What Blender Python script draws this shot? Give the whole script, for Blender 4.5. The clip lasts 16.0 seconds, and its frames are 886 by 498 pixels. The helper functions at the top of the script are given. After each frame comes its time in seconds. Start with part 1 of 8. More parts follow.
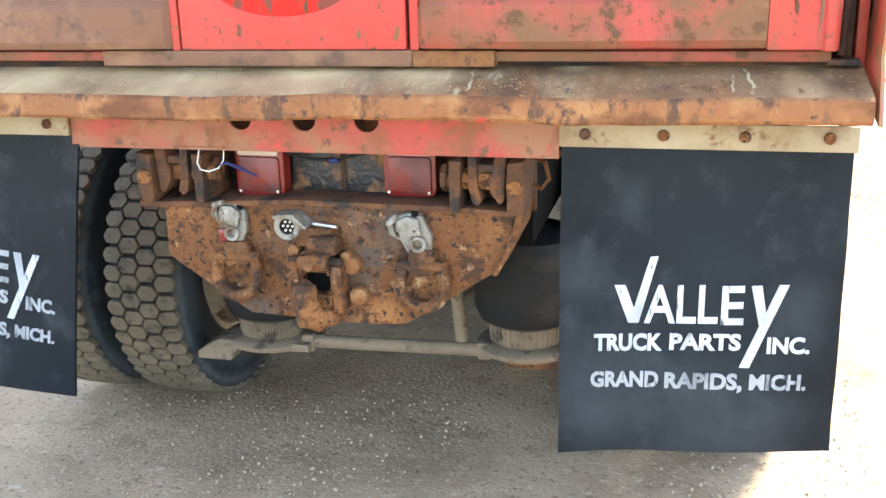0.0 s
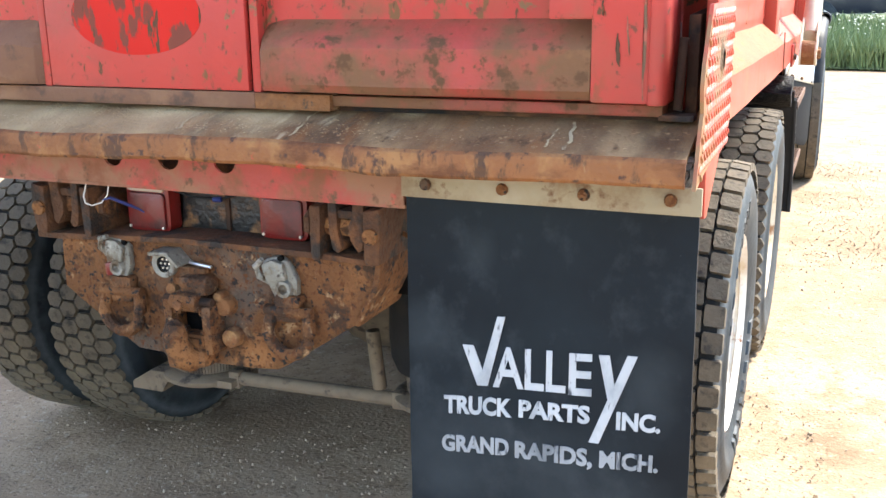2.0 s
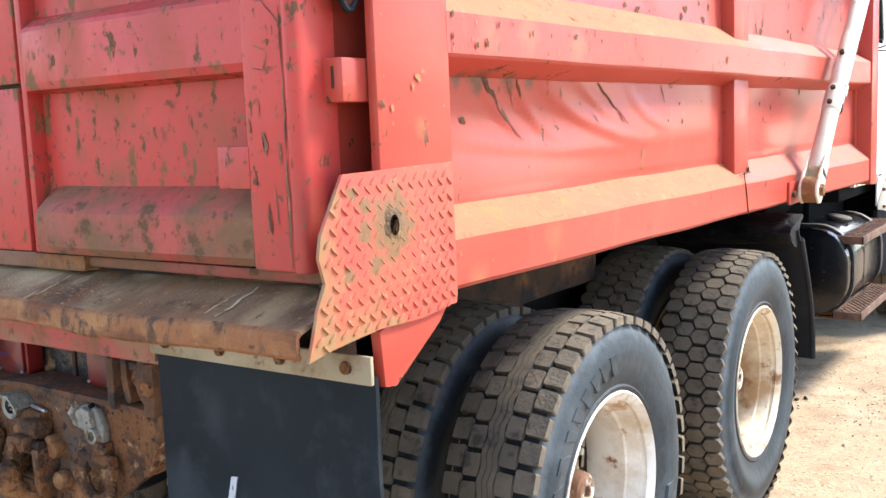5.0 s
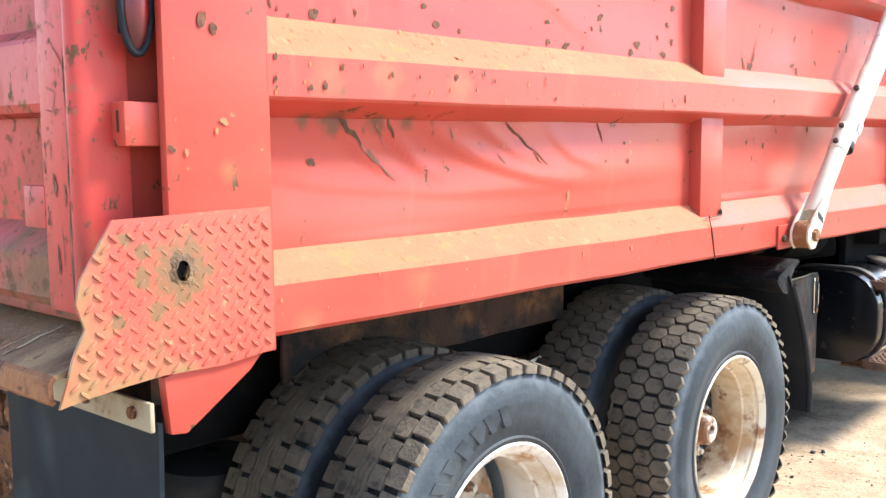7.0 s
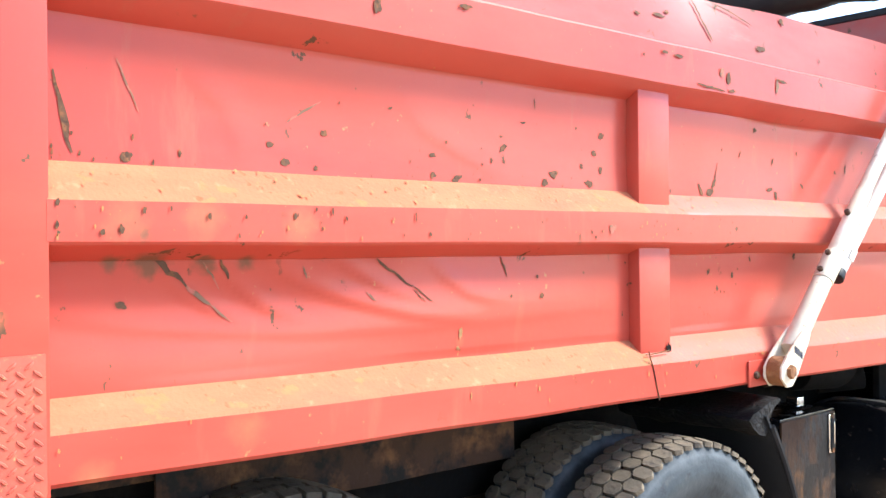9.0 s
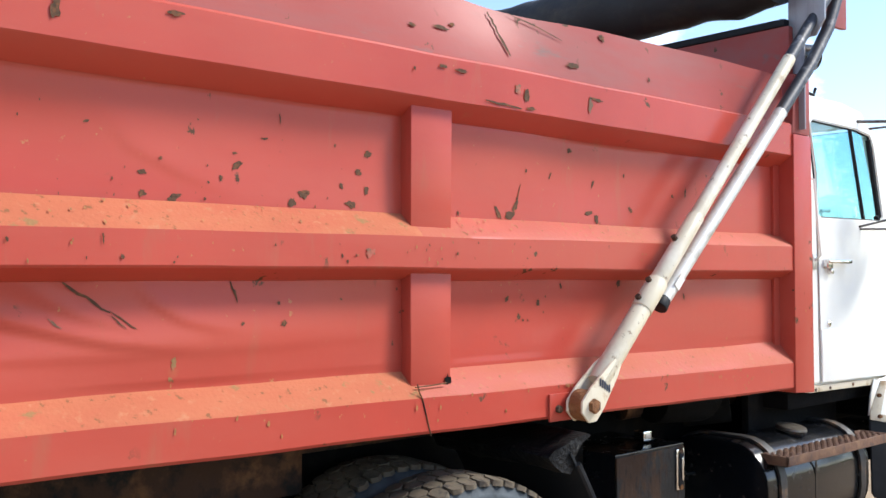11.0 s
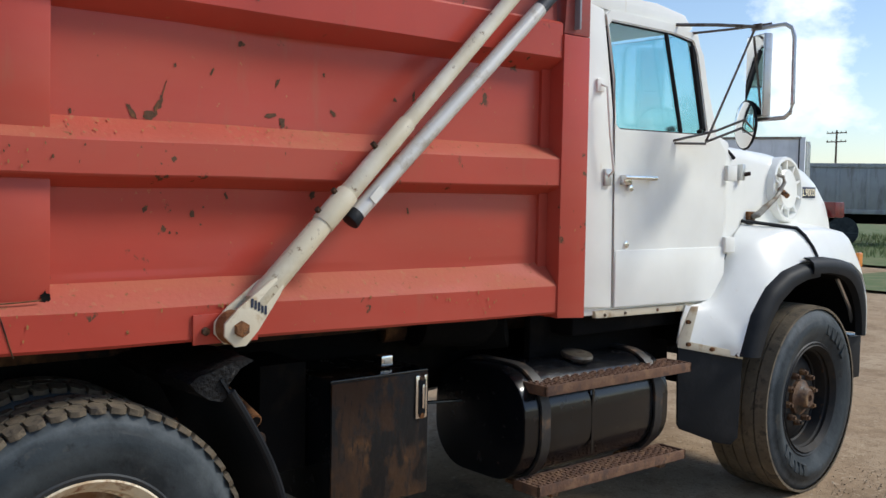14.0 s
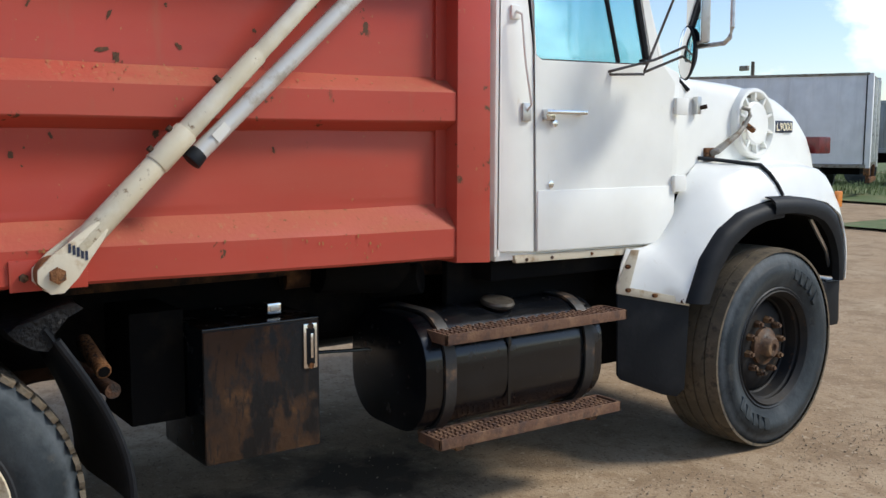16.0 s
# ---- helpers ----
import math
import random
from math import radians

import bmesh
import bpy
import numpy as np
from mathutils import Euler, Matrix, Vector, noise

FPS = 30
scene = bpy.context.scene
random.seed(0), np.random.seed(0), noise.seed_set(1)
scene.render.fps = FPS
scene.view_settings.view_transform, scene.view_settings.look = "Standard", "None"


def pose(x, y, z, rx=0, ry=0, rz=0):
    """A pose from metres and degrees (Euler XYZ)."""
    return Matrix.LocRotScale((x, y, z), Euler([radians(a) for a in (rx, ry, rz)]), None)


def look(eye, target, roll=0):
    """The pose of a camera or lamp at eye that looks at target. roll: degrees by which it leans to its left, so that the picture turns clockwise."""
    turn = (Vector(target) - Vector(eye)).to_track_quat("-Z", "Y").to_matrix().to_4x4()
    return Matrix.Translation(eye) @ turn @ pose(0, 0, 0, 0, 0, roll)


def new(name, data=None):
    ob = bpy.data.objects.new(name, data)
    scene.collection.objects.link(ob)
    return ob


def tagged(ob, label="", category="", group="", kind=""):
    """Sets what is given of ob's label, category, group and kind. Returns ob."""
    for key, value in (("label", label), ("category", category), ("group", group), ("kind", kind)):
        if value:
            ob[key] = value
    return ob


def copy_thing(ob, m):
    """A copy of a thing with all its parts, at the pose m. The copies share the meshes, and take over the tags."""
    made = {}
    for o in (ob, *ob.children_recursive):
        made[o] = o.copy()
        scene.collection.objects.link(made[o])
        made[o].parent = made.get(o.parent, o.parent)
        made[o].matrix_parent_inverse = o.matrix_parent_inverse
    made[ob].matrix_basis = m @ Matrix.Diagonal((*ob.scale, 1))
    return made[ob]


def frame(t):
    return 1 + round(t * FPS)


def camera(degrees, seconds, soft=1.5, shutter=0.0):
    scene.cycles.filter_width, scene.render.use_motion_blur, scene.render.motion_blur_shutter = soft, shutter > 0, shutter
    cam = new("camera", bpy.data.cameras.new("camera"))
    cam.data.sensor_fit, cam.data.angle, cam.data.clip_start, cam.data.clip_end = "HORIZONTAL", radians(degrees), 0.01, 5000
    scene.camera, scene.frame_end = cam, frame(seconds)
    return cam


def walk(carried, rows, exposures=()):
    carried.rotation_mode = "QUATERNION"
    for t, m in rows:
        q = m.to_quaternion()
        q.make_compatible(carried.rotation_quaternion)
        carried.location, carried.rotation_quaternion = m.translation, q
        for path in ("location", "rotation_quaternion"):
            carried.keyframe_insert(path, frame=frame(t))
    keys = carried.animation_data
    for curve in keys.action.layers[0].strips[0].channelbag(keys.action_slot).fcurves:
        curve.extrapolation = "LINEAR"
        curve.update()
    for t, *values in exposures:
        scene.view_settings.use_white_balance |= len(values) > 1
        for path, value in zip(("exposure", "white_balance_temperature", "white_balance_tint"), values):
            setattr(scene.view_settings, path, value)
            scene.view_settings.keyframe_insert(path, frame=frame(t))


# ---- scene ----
cam = camera(49.2, 16.0)
PATH = [
    (0, (0.858, -1.985, 1.434), (0.383, -0.128, 0.860), -1.4),
    (0.5, (1.002, -1.906, 1.431), (0.464, -0.068, 0.855), -1.2),
    (1, (1.147, -1.830, 1.435), (0.542, -0.011, 0.867), -1.1),
    (1.5, (1.287, -1.765, 1.435), (0.624, 0.043, 0.895), -0.7),
    (2, (1.444, -1.687, 1.440), (0.707, 0.102, 0.933), -0.7),
    (2.5, (1.595, -1.606, 1.455), (0.789, 0.165, 0.991), -0.9),
    (3, (1.730, -1.543, 1.457), (0.866, 0.215, 1.056), -1.3),
    (3.5, (1.888, -1.471, 1.472), (0.953, 0.264, 1.136), -1.6),
    (4, (2.027, -1.386, 1.495), (1.027, 0.323, 1.210), -1.9),
    (4.2, (2.084, -1.348, 1.496), (1.058, 0.348, 1.234), -1.9),
    (6.3, (2.656, -0.925, 1.519), (1.401, 0.606, 1.236), -1.5),
    (6.5, (2.686, -0.886, 1.532), (1.417, 0.634, 1.251), -1.1),
    (7, (2.764, -0.761, 1.551), (1.443, 0.725, 1.33), -0.5),
    (7.5, (2.862, -0.645, 1.564), (1.482, 0.796, 1.429), -0.3),
    (8, (3.0, -0.507, 1.572), (1.545, 0.864, 1.52), -0.4),
    (8.2, (3.035, -0.447, 1.581), (1.557, 0.9, 1.55), -0.6),
    (10.3, (3.353, 0.21, 1.632), (1.845, 1.522, 1.685), -0.2),
    (10.5, (3.39, 0.281, 1.619), (1.883, 1.594, 1.68), -0.2),
    (11, (3.504, 0.481, 1.617), (2.001, 1.799, 1.673), -0.0),
    (11.5, (3.583, 0.67, 1.628), (2.094, 2.005, 1.664), 0.3),
    (12, (3.667, 0.882, 1.63), (2.184, 2.223, 1.644), 0.6),
    (12.5, (3.72, 1.073, 1.625), (2.24, 2.419, 1.615), 0.8),
    (13, (3.77, 1.272, 1.635), (2.29, 2.616, 1.582), 1.2),
    (13.5, (3.867, 1.445, 1.614), (2.372, 2.771, 1.534), 1.1),
    (14, (4.02, 1.621, 1.61), (2.497, 2.911, 1.491), 1.1),
    (14.5, (4.144, 1.796, 1.605), (2.59, 3.046, 1.451), 0.9),
    (15, (4.196, 1.982, 1.578), (2.621, 3.201, 1.398), 0.4),
    (15.5, (4.25, 2.163, 1.578), (2.652, 3.349, 1.37), 0.3),
    (16, (4.3, 2.357, 1.581), (2.686, 3.515, 1.351), 0.2),
]
EXPOSURES = [(0.0, 2.68, 6900, 5), (0.6, 2.52, 6850, 5), (1.5, 2.08, 6720, 7), (3.0, 1.90, 6600, 7), (4.0, 1.70, 6520, 8), (5.2, 1.62, 6400, 8), (7.0, 1.74, 6300, 8), (8.2, 1.82, 6250, 8), (10.5, 0.98, 6350, 8), (11.0, 0.64, 6350, 8), (12.5, 0.02, 6450, 7), (14.0, -0.24, 6450, 7), (15.2, -0.18, 6450, 7), (16.0, -0.14, 6450, 7)]
walk(cam, [(t, look(eye, target, roll)) for t, eye, target, roll in PATH], EXPOSURES)

# ---- light ----
world = bpy.data.worlds.new("world")
scene.world = world
world.use_nodes = True
wn, wl = world.node_tree.nodes, world.node_tree.links
SUN_EL, SUN_AZ = radians(44), radians(35)      # azimuth from +y towards +x
sky = wn.new("ShaderNodeTexSky")
sky.sky_type = "NISHITA"
sky.sun_disc = False
sky.sun_elevation, sky.sun_rotation = SUN_EL, SUN_AZ
sky.dust_density, sky.air_density = 0.45, 1.0
coord = wn.new("ShaderNodeTexCoord")
cmap = wn.new("ShaderNodeMapping")
cmap.inputs["Scale"].default_value = (1.0, 1.0, 1.7)
cmap.inputs["Location"].default_value = (0.35, 0.1, 0.2)
cloud = wn.new("ShaderNodeTexNoise")
cloud.inputs["Scale"].default_value, cloud.inputs["Detail"].default_value = 5.6, 10.0
cloud.inputs["Roughness"].default_value = 0.56
cramp = wn.new("ShaderNodeValToRGB")
cramp.color_ramp.elements[0].position, cramp.color_ramp.elements[1].position = 0.545, 0.69
cmix = wn.new("ShaderNodeMix")
cmix.data_type = "RGBA"
cmix.inputs["B"].default_value = (12.0, 12.3, 12.8, 1)
wl.new(coord.outputs["Generated"], cmap.inputs["Vector"])
wl.new(cmap.outputs["Vector"], cloud.inputs["Vector"])
wl.new(cloud.outputs["Fac"], cramp.inputs["Fac"])
wl.new(cramp.outputs["Color"], cmix.inputs["Factor"])
blue = wn.new("ShaderNodeMix")
blue.data_type, blue.blend_type = "RGBA", "MULTIPLY"
blue.inputs["Factor"].default_value, blue.inputs["B"].default_value = 1.0, (1.13, 1.16, 1.27, 1)
wl.new(sky.outputs["Color"], blue.inputs["A"])
wl.new(blue.outputs["Result"], cmix.inputs["A"])
bg = wn["Background"]
wl.new(cmix.outputs["Result"], bg.inputs["Color"])
bg.inputs["Strength"].default_value = 0.145

sun_data = bpy.data.lights.new("sun", "SUN")
sun_data.energy, sun_data.angle, sun_data.color = 3.7, radians(14.0), (1.0, 0.95, 0.88)
sun = new("sun", sun_data)
sun_dir = Vector((math.sin(SUN_AZ) * math.cos(SUN_EL), math.cos(SUN_AZ) * math.cos(SUN_EL), math.sin(SUN_EL)))
sun.matrix_world = look(sun_dir * 30, (0, 0, 0))


# ---- materials ----
def surface(name, base, rough=0.6, metal=0.0, layers=(), bump=0.15, bump_scale=60.0, spec=0.5, coat=0.0):
    """Base colour, then layers (colour, noise scale, from, to, stretch, roughness) laid over it by noise masks, and fine relief."""
    m = bpy.data.materials.new(name)
    m.use_nodes = True
    n, l = m.node_tree.nodes, m.node_tree.links
    b = n["Principled BSDF"]
    tc = n.new("ShaderNodeTexCoord")
    src = tc.outputs["Object"]
    tone = n.new("ShaderNodeTexNoise")
    tone.inputs["Scale"].default_value, tone.inputs["Detail"].default_value = 2.3, 6.0
    l.new(src, tone.inputs["Vector"])
    hsv = n.new("ShaderNodeHueSaturation")
    hsv.inputs["Color"].default_value = (*base, 1)
    rng = n.new("ShaderNodeMapRange")
    rng.inputs["To Min"].default_value, rng.inputs["To Max"].default_value = 0.78, 1.22
    l.new(tone.outputs["Fac"], rng.inputs["Value"])
    l.new(rng.outputs["Result"], hsv.inputs["Value"])
    col = hsv.outputs["Color"]
    rgh = None
    for k, (c, scale, lo, hi, stretch, lr, *clump) in enumerate(layers):
        mp = n.new("ShaderNodeMapping")
        mp.inputs["Scale"].default_value = stretch
        mp.inputs["Location"].default_value = (3.7 * k + 1.3, 1.9 * k, 0.6 * k)
        l.new(src, mp.inputs["Vector"])
        nz = n.new("ShaderNodeTexNoise")
        nz.inputs["Scale"].default_value, nz.inputs["Detail"].default_value, nz.inputs["Roughness"].default_value = scale, 8.0, 0.62
        l.new(mp.outputs["Vector"], nz.inputs["Vector"])
        mr = n.new("ShaderNodeMapRange")
        mr.inputs["From Min"].default_value, mr.inputs["From Max"].default_value = lo, hi
        l.new(nz.outputs["Fac"], mr.inputs["Value"])
        mask = mr.outputs["Result"]
        if clump:
            cn = n.new("ShaderNodeTexNoise")
            cn.inputs["Scale"].default_value, cn.inputs["Detail"].default_value = clump[0], 2.0
            l.new(mp.outputs["Vector"], cn.inputs["Vector"])
            cr = n.new("ShaderNodeMapRange")
            cr.inputs["From Min"].default_value, cr.inputs["From Max"].default_value = clump[1], clump[1] + 0.04
            l.new(cn.outputs["Fac"], cr.inputs["Value"])
            mul = n.new("ShaderNodeMath")
            mul.operation = "MULTIPLY"
            l.new(mask, mul.inputs[0]), l.new(cr.outputs["Result"], mul.inputs[1])
            mask = mul.outputs[0]
        mx = n.new("ShaderNodeMix")
        mx.data_type = "RGBA"
        mx.inputs["B"].default_value = (*c, 1)
        l.new(mask, mx.inputs["Factor"])
        l.new(col, mx.inputs["A"])
        col = mx.outputs["Result"]
        fm = n.new("ShaderNodeMix")
        fm.data_type = "FLOAT"
        fm.inputs["B"].default_value = lr
        if rgh is None:
            fm.inputs["A"].default_value = rough
        else:
            l.new(rgh, fm.inputs["A"])
        l.new(mask, fm.inputs["Factor"])
        rgh = fm.outputs["Result"]
    l.new(col, b.inputs["Base Color"])
    if rgh is None:
        b.inputs["Roughness"].default_value = rough
    else:
        l.new(rgh, b.inputs["Roughness"])
    b.inputs["Metallic"].default_value = metal
    b.inputs["Specular IOR Level"].default_value = spec
    b.inputs["Coat Weight"].default_value = coat
    b.inputs["Coat Roughness"].default_value = 0.12
    if bump:
        bn = n.new("ShaderNodeTexNoise")
        bn.inputs["Scale"].default_value, bn.inputs["Detail"].default_value = bump_scale, 5.0
        l.new(src, bn.inputs["Vector"])
        bp = n.new("ShaderNodeBump")
        bp.inputs["Strength"].default_value, bp.inputs["Distance"].default_value = bump, 0.01
        l.new(bn.outputs["Fac"], bp.inputs["Height"])
        l.new(bp.outputs["Normal"], b.inputs["Normal"])
    return m


ONE, DOWN, LONG = (1, 1, 1), (2.2, 2.2, 0.45), (1, 0.35, 1.6)
RUST, DARK_RUST, DUST = (0.22, 0.085, 0.035), (0.075, 0.04, 0.028), (0.42, 0.30, 0.19)
CHIP = (0.095, 0.050, 0.027)
RED = (0.41, 0.054, 0.036)
red_paint = surface("red_paint", RED, 0.33, 0, [((0.42, 0.080, 0.052), 1.4, 0.45, 0.75, LONG, 0.5), ((0.36, 0.10, 0.058), 5, 0.60, 0.85, DOWN, 0.5), ((0.40, 0.17, 0.07), 34, 0.66, 0.70, ONE, 0.7, 2.0, 0.50), (CHIP, 17, 0.63, 0.645, (1, 1, 0.8), 0.8, 2.6, 0.53)], 0.05, 18, spec=0.22, coat=0.15)
red_board = surface("red_paint_grey_smeared", (0.31, 0.046, 0.035), 0.48, 0, [((0.25, 0.085, 0.075), 1.6, 0.46, 0.66, LONG, 0.6), ((0.16, 0.11, 0.10), 6, 0.60, 0.72, LONG, 0.7), (CHIP, 17, 0.63, 0.645, ONE, 0.8, 2.6, 0.54)], 0.06, 18, spec=0.3)
red_dusty = surface("red_paint_dusty", (0.385, 0.070, 0.042), 0.55, 0, [((0.39, 0.108, 0.058), 5, 0.40, 0.72, LONG, 0.8), ((0.37, 0.15, 0.075), 26, 0.59, 0.72, ONE, 0.85), ((0.20, 0.085, 0.036), 34, 0.62, 0.68, ONE, 0.85), ((0.38, 0.150, 0.078), 2.0, 0.56, 0.80, (1, 0.6, 1), 0.85)], 0.15, 60, spec=0.25)
sand_dusted = surface("red_paint_under_sand", (0.41, 0.118, 0.058), 0.8, 0, [((0.42, 0.140, 0.070), 5, 0.42, 0.66, LONG, 0.9), ((0.40, 0.090, 0.05), 3, 0.56, 0.72, (1, 0.4, 1), 0.8), ((0.42, 0.165, 0.085), 30, 0.58, 0.70, ONE, 0.9), ((0.21, 0.090, 0.04), 38, 0.60, 0.67, ONE, 0.9), ((0.26, 0.14, 0.06), 17, 0.61, 0.66, (1, 0.7, 1), 0.9)], 0.2, 80, spec=0.2)
red_worn = surface("red_paint_worn", (0.43, 0.044, 0.034), 0.42, 0, [((0.50, 0.050, 0.036), 3.0, 0.50, 0.62, ONE, 0.4), ((0.33, 0.060, 0.043), 2.0, 0.50, 0.66, ONE, 0.6), ((0.24, 0.090, 0.048), 5.5, 0.57, 0.70, ONE, 0.85), ((0.31, 0.085, 0.048), 3.2, 0.54, 0.68, (1, 1, 0.5), 0.85), ((0.175, 0.085, 0.036), 16, 0.590, 0.625, (1.3, 1.3, 0.7), 0.8, 1.9, 0.46), ((0.115, 0.052, 0.024), 24, 0.60, 0.63, (1.2, 1.2, 0.6), 0.8, 2.6, 0.48), ((0.20, 0.120, 0.060), 26, 0.64, 0.70, ONE, 0.85), ((0.17, 0.055, 0.034), 40, 0.60, 0.67, ONE, 0.8)], 0.15, 30, spec=0.35)
red_rusty = surface("red_paint_rusted", (0.185, 0.066, 0.032), 0.6, 0, [((0.165, 0.078, 0.034), 2.6, 0.44, 0.58, ONE, 0.75), ((0.25, 0.125, 0.055), 5, 0.56, 0.68, ONE, 0.85), ((0.36, 0.052, 0.036), 6, 0.49, 0.70, ONE, 0.5), ((0.105, 0.052, 0.024), 14, 0.58, 0.66, ONE, 0.9), ((0.13, 0.056, 0.026), 34, 0.58, 0.66, ONE, 0.9)], 0.3, 40, spec=0.35)
red_bright = surface("red_paint_fresh", (0.50, 0.014, 0.007), 0.6, 0, [((0.17, 0.045, 0.028), 14, 0.53, 0.57, (1.6, 1, 0.7), 0.7), (CHIP, 22, 0.60, 0.63, DOWN, 0.8)], 0.08, 30, spec=0.2)
red_tread = surface("red_paint_tread", (0.44, 0.066, 0.040), 0.48, 0, [((0.46, 0.098, 0.046), 3.6, 0.50, 0.74, ONE, 0.7), ((0.42, 0.160, 0.064), 7, 0.62, 0.74, ONE, 0.8), (RUST, 17, 0.62, 0.68, ONE, 0.85), ((0.30, 0.19, 0.085), 44, 0.62, 0.68, ONE, 0.85)], 0.1, 60)
rust = surface("rusted_steel", (0.155, 0.066, 0.025), 0.85, 0.0, [((0.26, 0.118, 0.045), 5, 0.48, 0.62, ONE, 0.9), ((0.088, 0.064, 0.048), 3.5, 0.50, 0.60, ONE, 0.8), ((0.058, 0.031, 0.018), 11, 0.53, 0.60, ONE, 0.85), ((0.34, 0.21, 0.11), 22, 0.61, 0.70, ONE, 0.9), ((0.022, 0.018, 0.016), 46, 0.57, 0.61, ONE, 0.8), ((0.11, 0.042, 0.016), 70, 0.55, 0.62, ONE, 0.9)], 0.9, 90, spec=0.25)
rust_dark = surface("dark_rusted_steel", (0.055, 0.030, 0.019), 0.85, 0.0, [((0.15, 0.072, 0.034), 6, 0.50, 0.64, ONE, 0.9), ((0.016, 0.014, 0.013), 9, 0.48, 0.60, ONE, 0.75)], 0.4, 60, spec=0.2)
rust_light = surface("orange_rusted_steel", (0.215, 0.088, 0.028), 0.85, 0.0, [((0.33, 0.18, 0.075), 14, 0.54, 0.68, ONE, 0.9), ((0.13, 0.052, 0.019), 9, 0.48, 0.60, ONE, 0.9), ((0.07, 0.04, 0.025), 34, 0.58, 0.66, ONE, 0.85)], 0.8, 80)
bracket_rust = surface("brown_bracket_rust", (0.080, 0.033, 0.013), 0.85, 0.0, [((0.15, 0.060, 0.021), 8, 0.48, 0.62, ONE, 0.9), ((0.022, 0.015, 0.011), 12, 0.50, 0.60, ONE, 0.8)], 0.8, 75)
rust_tan = surface("tan_burnt_rust", (0.165, 0.095, 0.040), 0.9, 0.0, [((0.09, 0.052, 0.026), 12, 0.46, 0.60, ONE, 0.9), ((0.30, 0.18, 0.075), 24, 0.58, 0.68, ONE, 0.9)], 0.7, 80)
bag_rubber = surface("bag_rubber", (0.011, 0.011, 0.012), 0.6, 0, [((0.04, 0.034, 0.027), 4, 0.50, 0.72, (1, 1, 2.5), 0.8)], 0.12, 30, spec=0.25)
apron_steel = surface("worn_apron_steel", (0.185, 0.098, 0.048), 0.6, 0.0, [((0.085, 0.048, 0.028), 2.4, 0.46, 0.62, (1.3, 0.6, 1), 0.5), ((0.24, 0.105, 0.042), 5, 0.52, 0.68, (2.5, 0.6, 1), 0.7), ((0.24, 0.155, 0.082), 3.2, 0.46, 0.70, (1.6, 1.0, 1), 0.8), ((0.36, 0.235, 0.120), 3.4, 0.50, 0.74, (1.8, 0.9, 1), 0.9), ((0.50, 0.39, 0.24), 9, 0.58, 0.74, (2.4, 0.6, 1), 0.95, 1.5, 0.50), ((0.090, 0.050, 0.027), 12, 0.58, 0.70, (1.6, 1.0, 1), 0.7), ((0.34, 0.22, 0.12), 60, 0.60, 0.68, ONE, 0.9)], 0.35, 120, spec=0.12)
apron_edge = surface("apron_edge_steel", (0.225, 0.090, 0.032), 0.7, 0.0, [((0.31, 0.150, 0.058), 9, 0.50, 0.62, (1, 1, 0.6), 0.8), ((0.40, 0.26, 0.135), 8, 0.61, 0.72, (2, 1, 0.6), 0.9), ((0.095, 0.050, 0.028), 17, 0.55, 0.63, (1.6, 1, 0.7), 0.85), ((0.50, 0.05, 0.03), 15, 0.67, 0.70, ONE, 0.6), ((0.13, 0.050, 0.020), 6, 0.52, 0.64, (1, 1, 2), 0.8), (DARK_RUST, 34, 0.58, 0.66, ONE, 0.8)], 0.5, 80, spec=0.3)
clamp_mat = surface("cream_clamp_steel", (0.30, 0.245, 0.155), 0.7, 0.0, [((0.20, 0.13, 0.07), 8, 0.5, 0.66, ONE, 0.85), ((0.36, 0.31, 0.22), 4, 0.52, 0.66, ONE, 0.7), ((0.15, 0.08, 0.04), 16, 0.60, 0.68, ONE, 0.85)], 0.2, 60)
flap_rubber = surface("flap_rubber", (0.0065, 0.0100, 0.0138), 0.5, 0, [((0.014, 0.020, 0.025), 2.2, 0.46, 0.80, ONE, 0.65), ((0.085, 0.095, 0.103), 3.4, 0.55, 0.98, (1, 1, 0.9), 0.85), ((0.045, 0.052, 0.058), 11, 0.56, 0.95, (1.1, 1, 0.8), 0.85), ((0.16, 0.16, 0.16), 55, 0.72, 0.77, ONE, 0.8)], 0.10, 14, spec=0.14)
flap_paint = surface("flap_white_print", (0.44, 0.46, 0.48), 0.6, 0, [((0.24, 0.26, 0.28), 9, 0.50, 0.70, (1, 1, 0.6), 0.65), ((0.06, 0.07, 0.085), 34, 0.60, 0.66, DOWN, 0.7)], 0.05, 60)
flap_paint_dim = surface("flap_worn_print", (0.27, 0.285, 0.30), 0.6, 0, [((0.15, 0.165, 0.18), 6, 0.48, 0.64, ONE, 0.65), ((0.05, 0.06, 0.075), 26, 0.57, 0.64, DOWN, 0.7)], 0.05, 60)
rubber = surface("tyre_sidewall_rubber", (0.018, 0.024, 0.028), 0.52, 0, [((0.036, 0.046, 0.052), 2.6, 0.42, 0.66, ONE, 0.65), ((0.095, 0.085, 0.070), 8, 0.60, 0.80, ONE, 0.85), ((0.080, 0.090, 0.094), 3.5, 0.52, 0.74, ONE, 0.65), ((0.13, 0.118, 0.098), 34, 0.66, 0.76, ONE, 0.85), ((0.012, 0.014, 0.016), 16, 0.60, 0.68, ONE, 0.5)], 0.2, 40, spec=0.25)
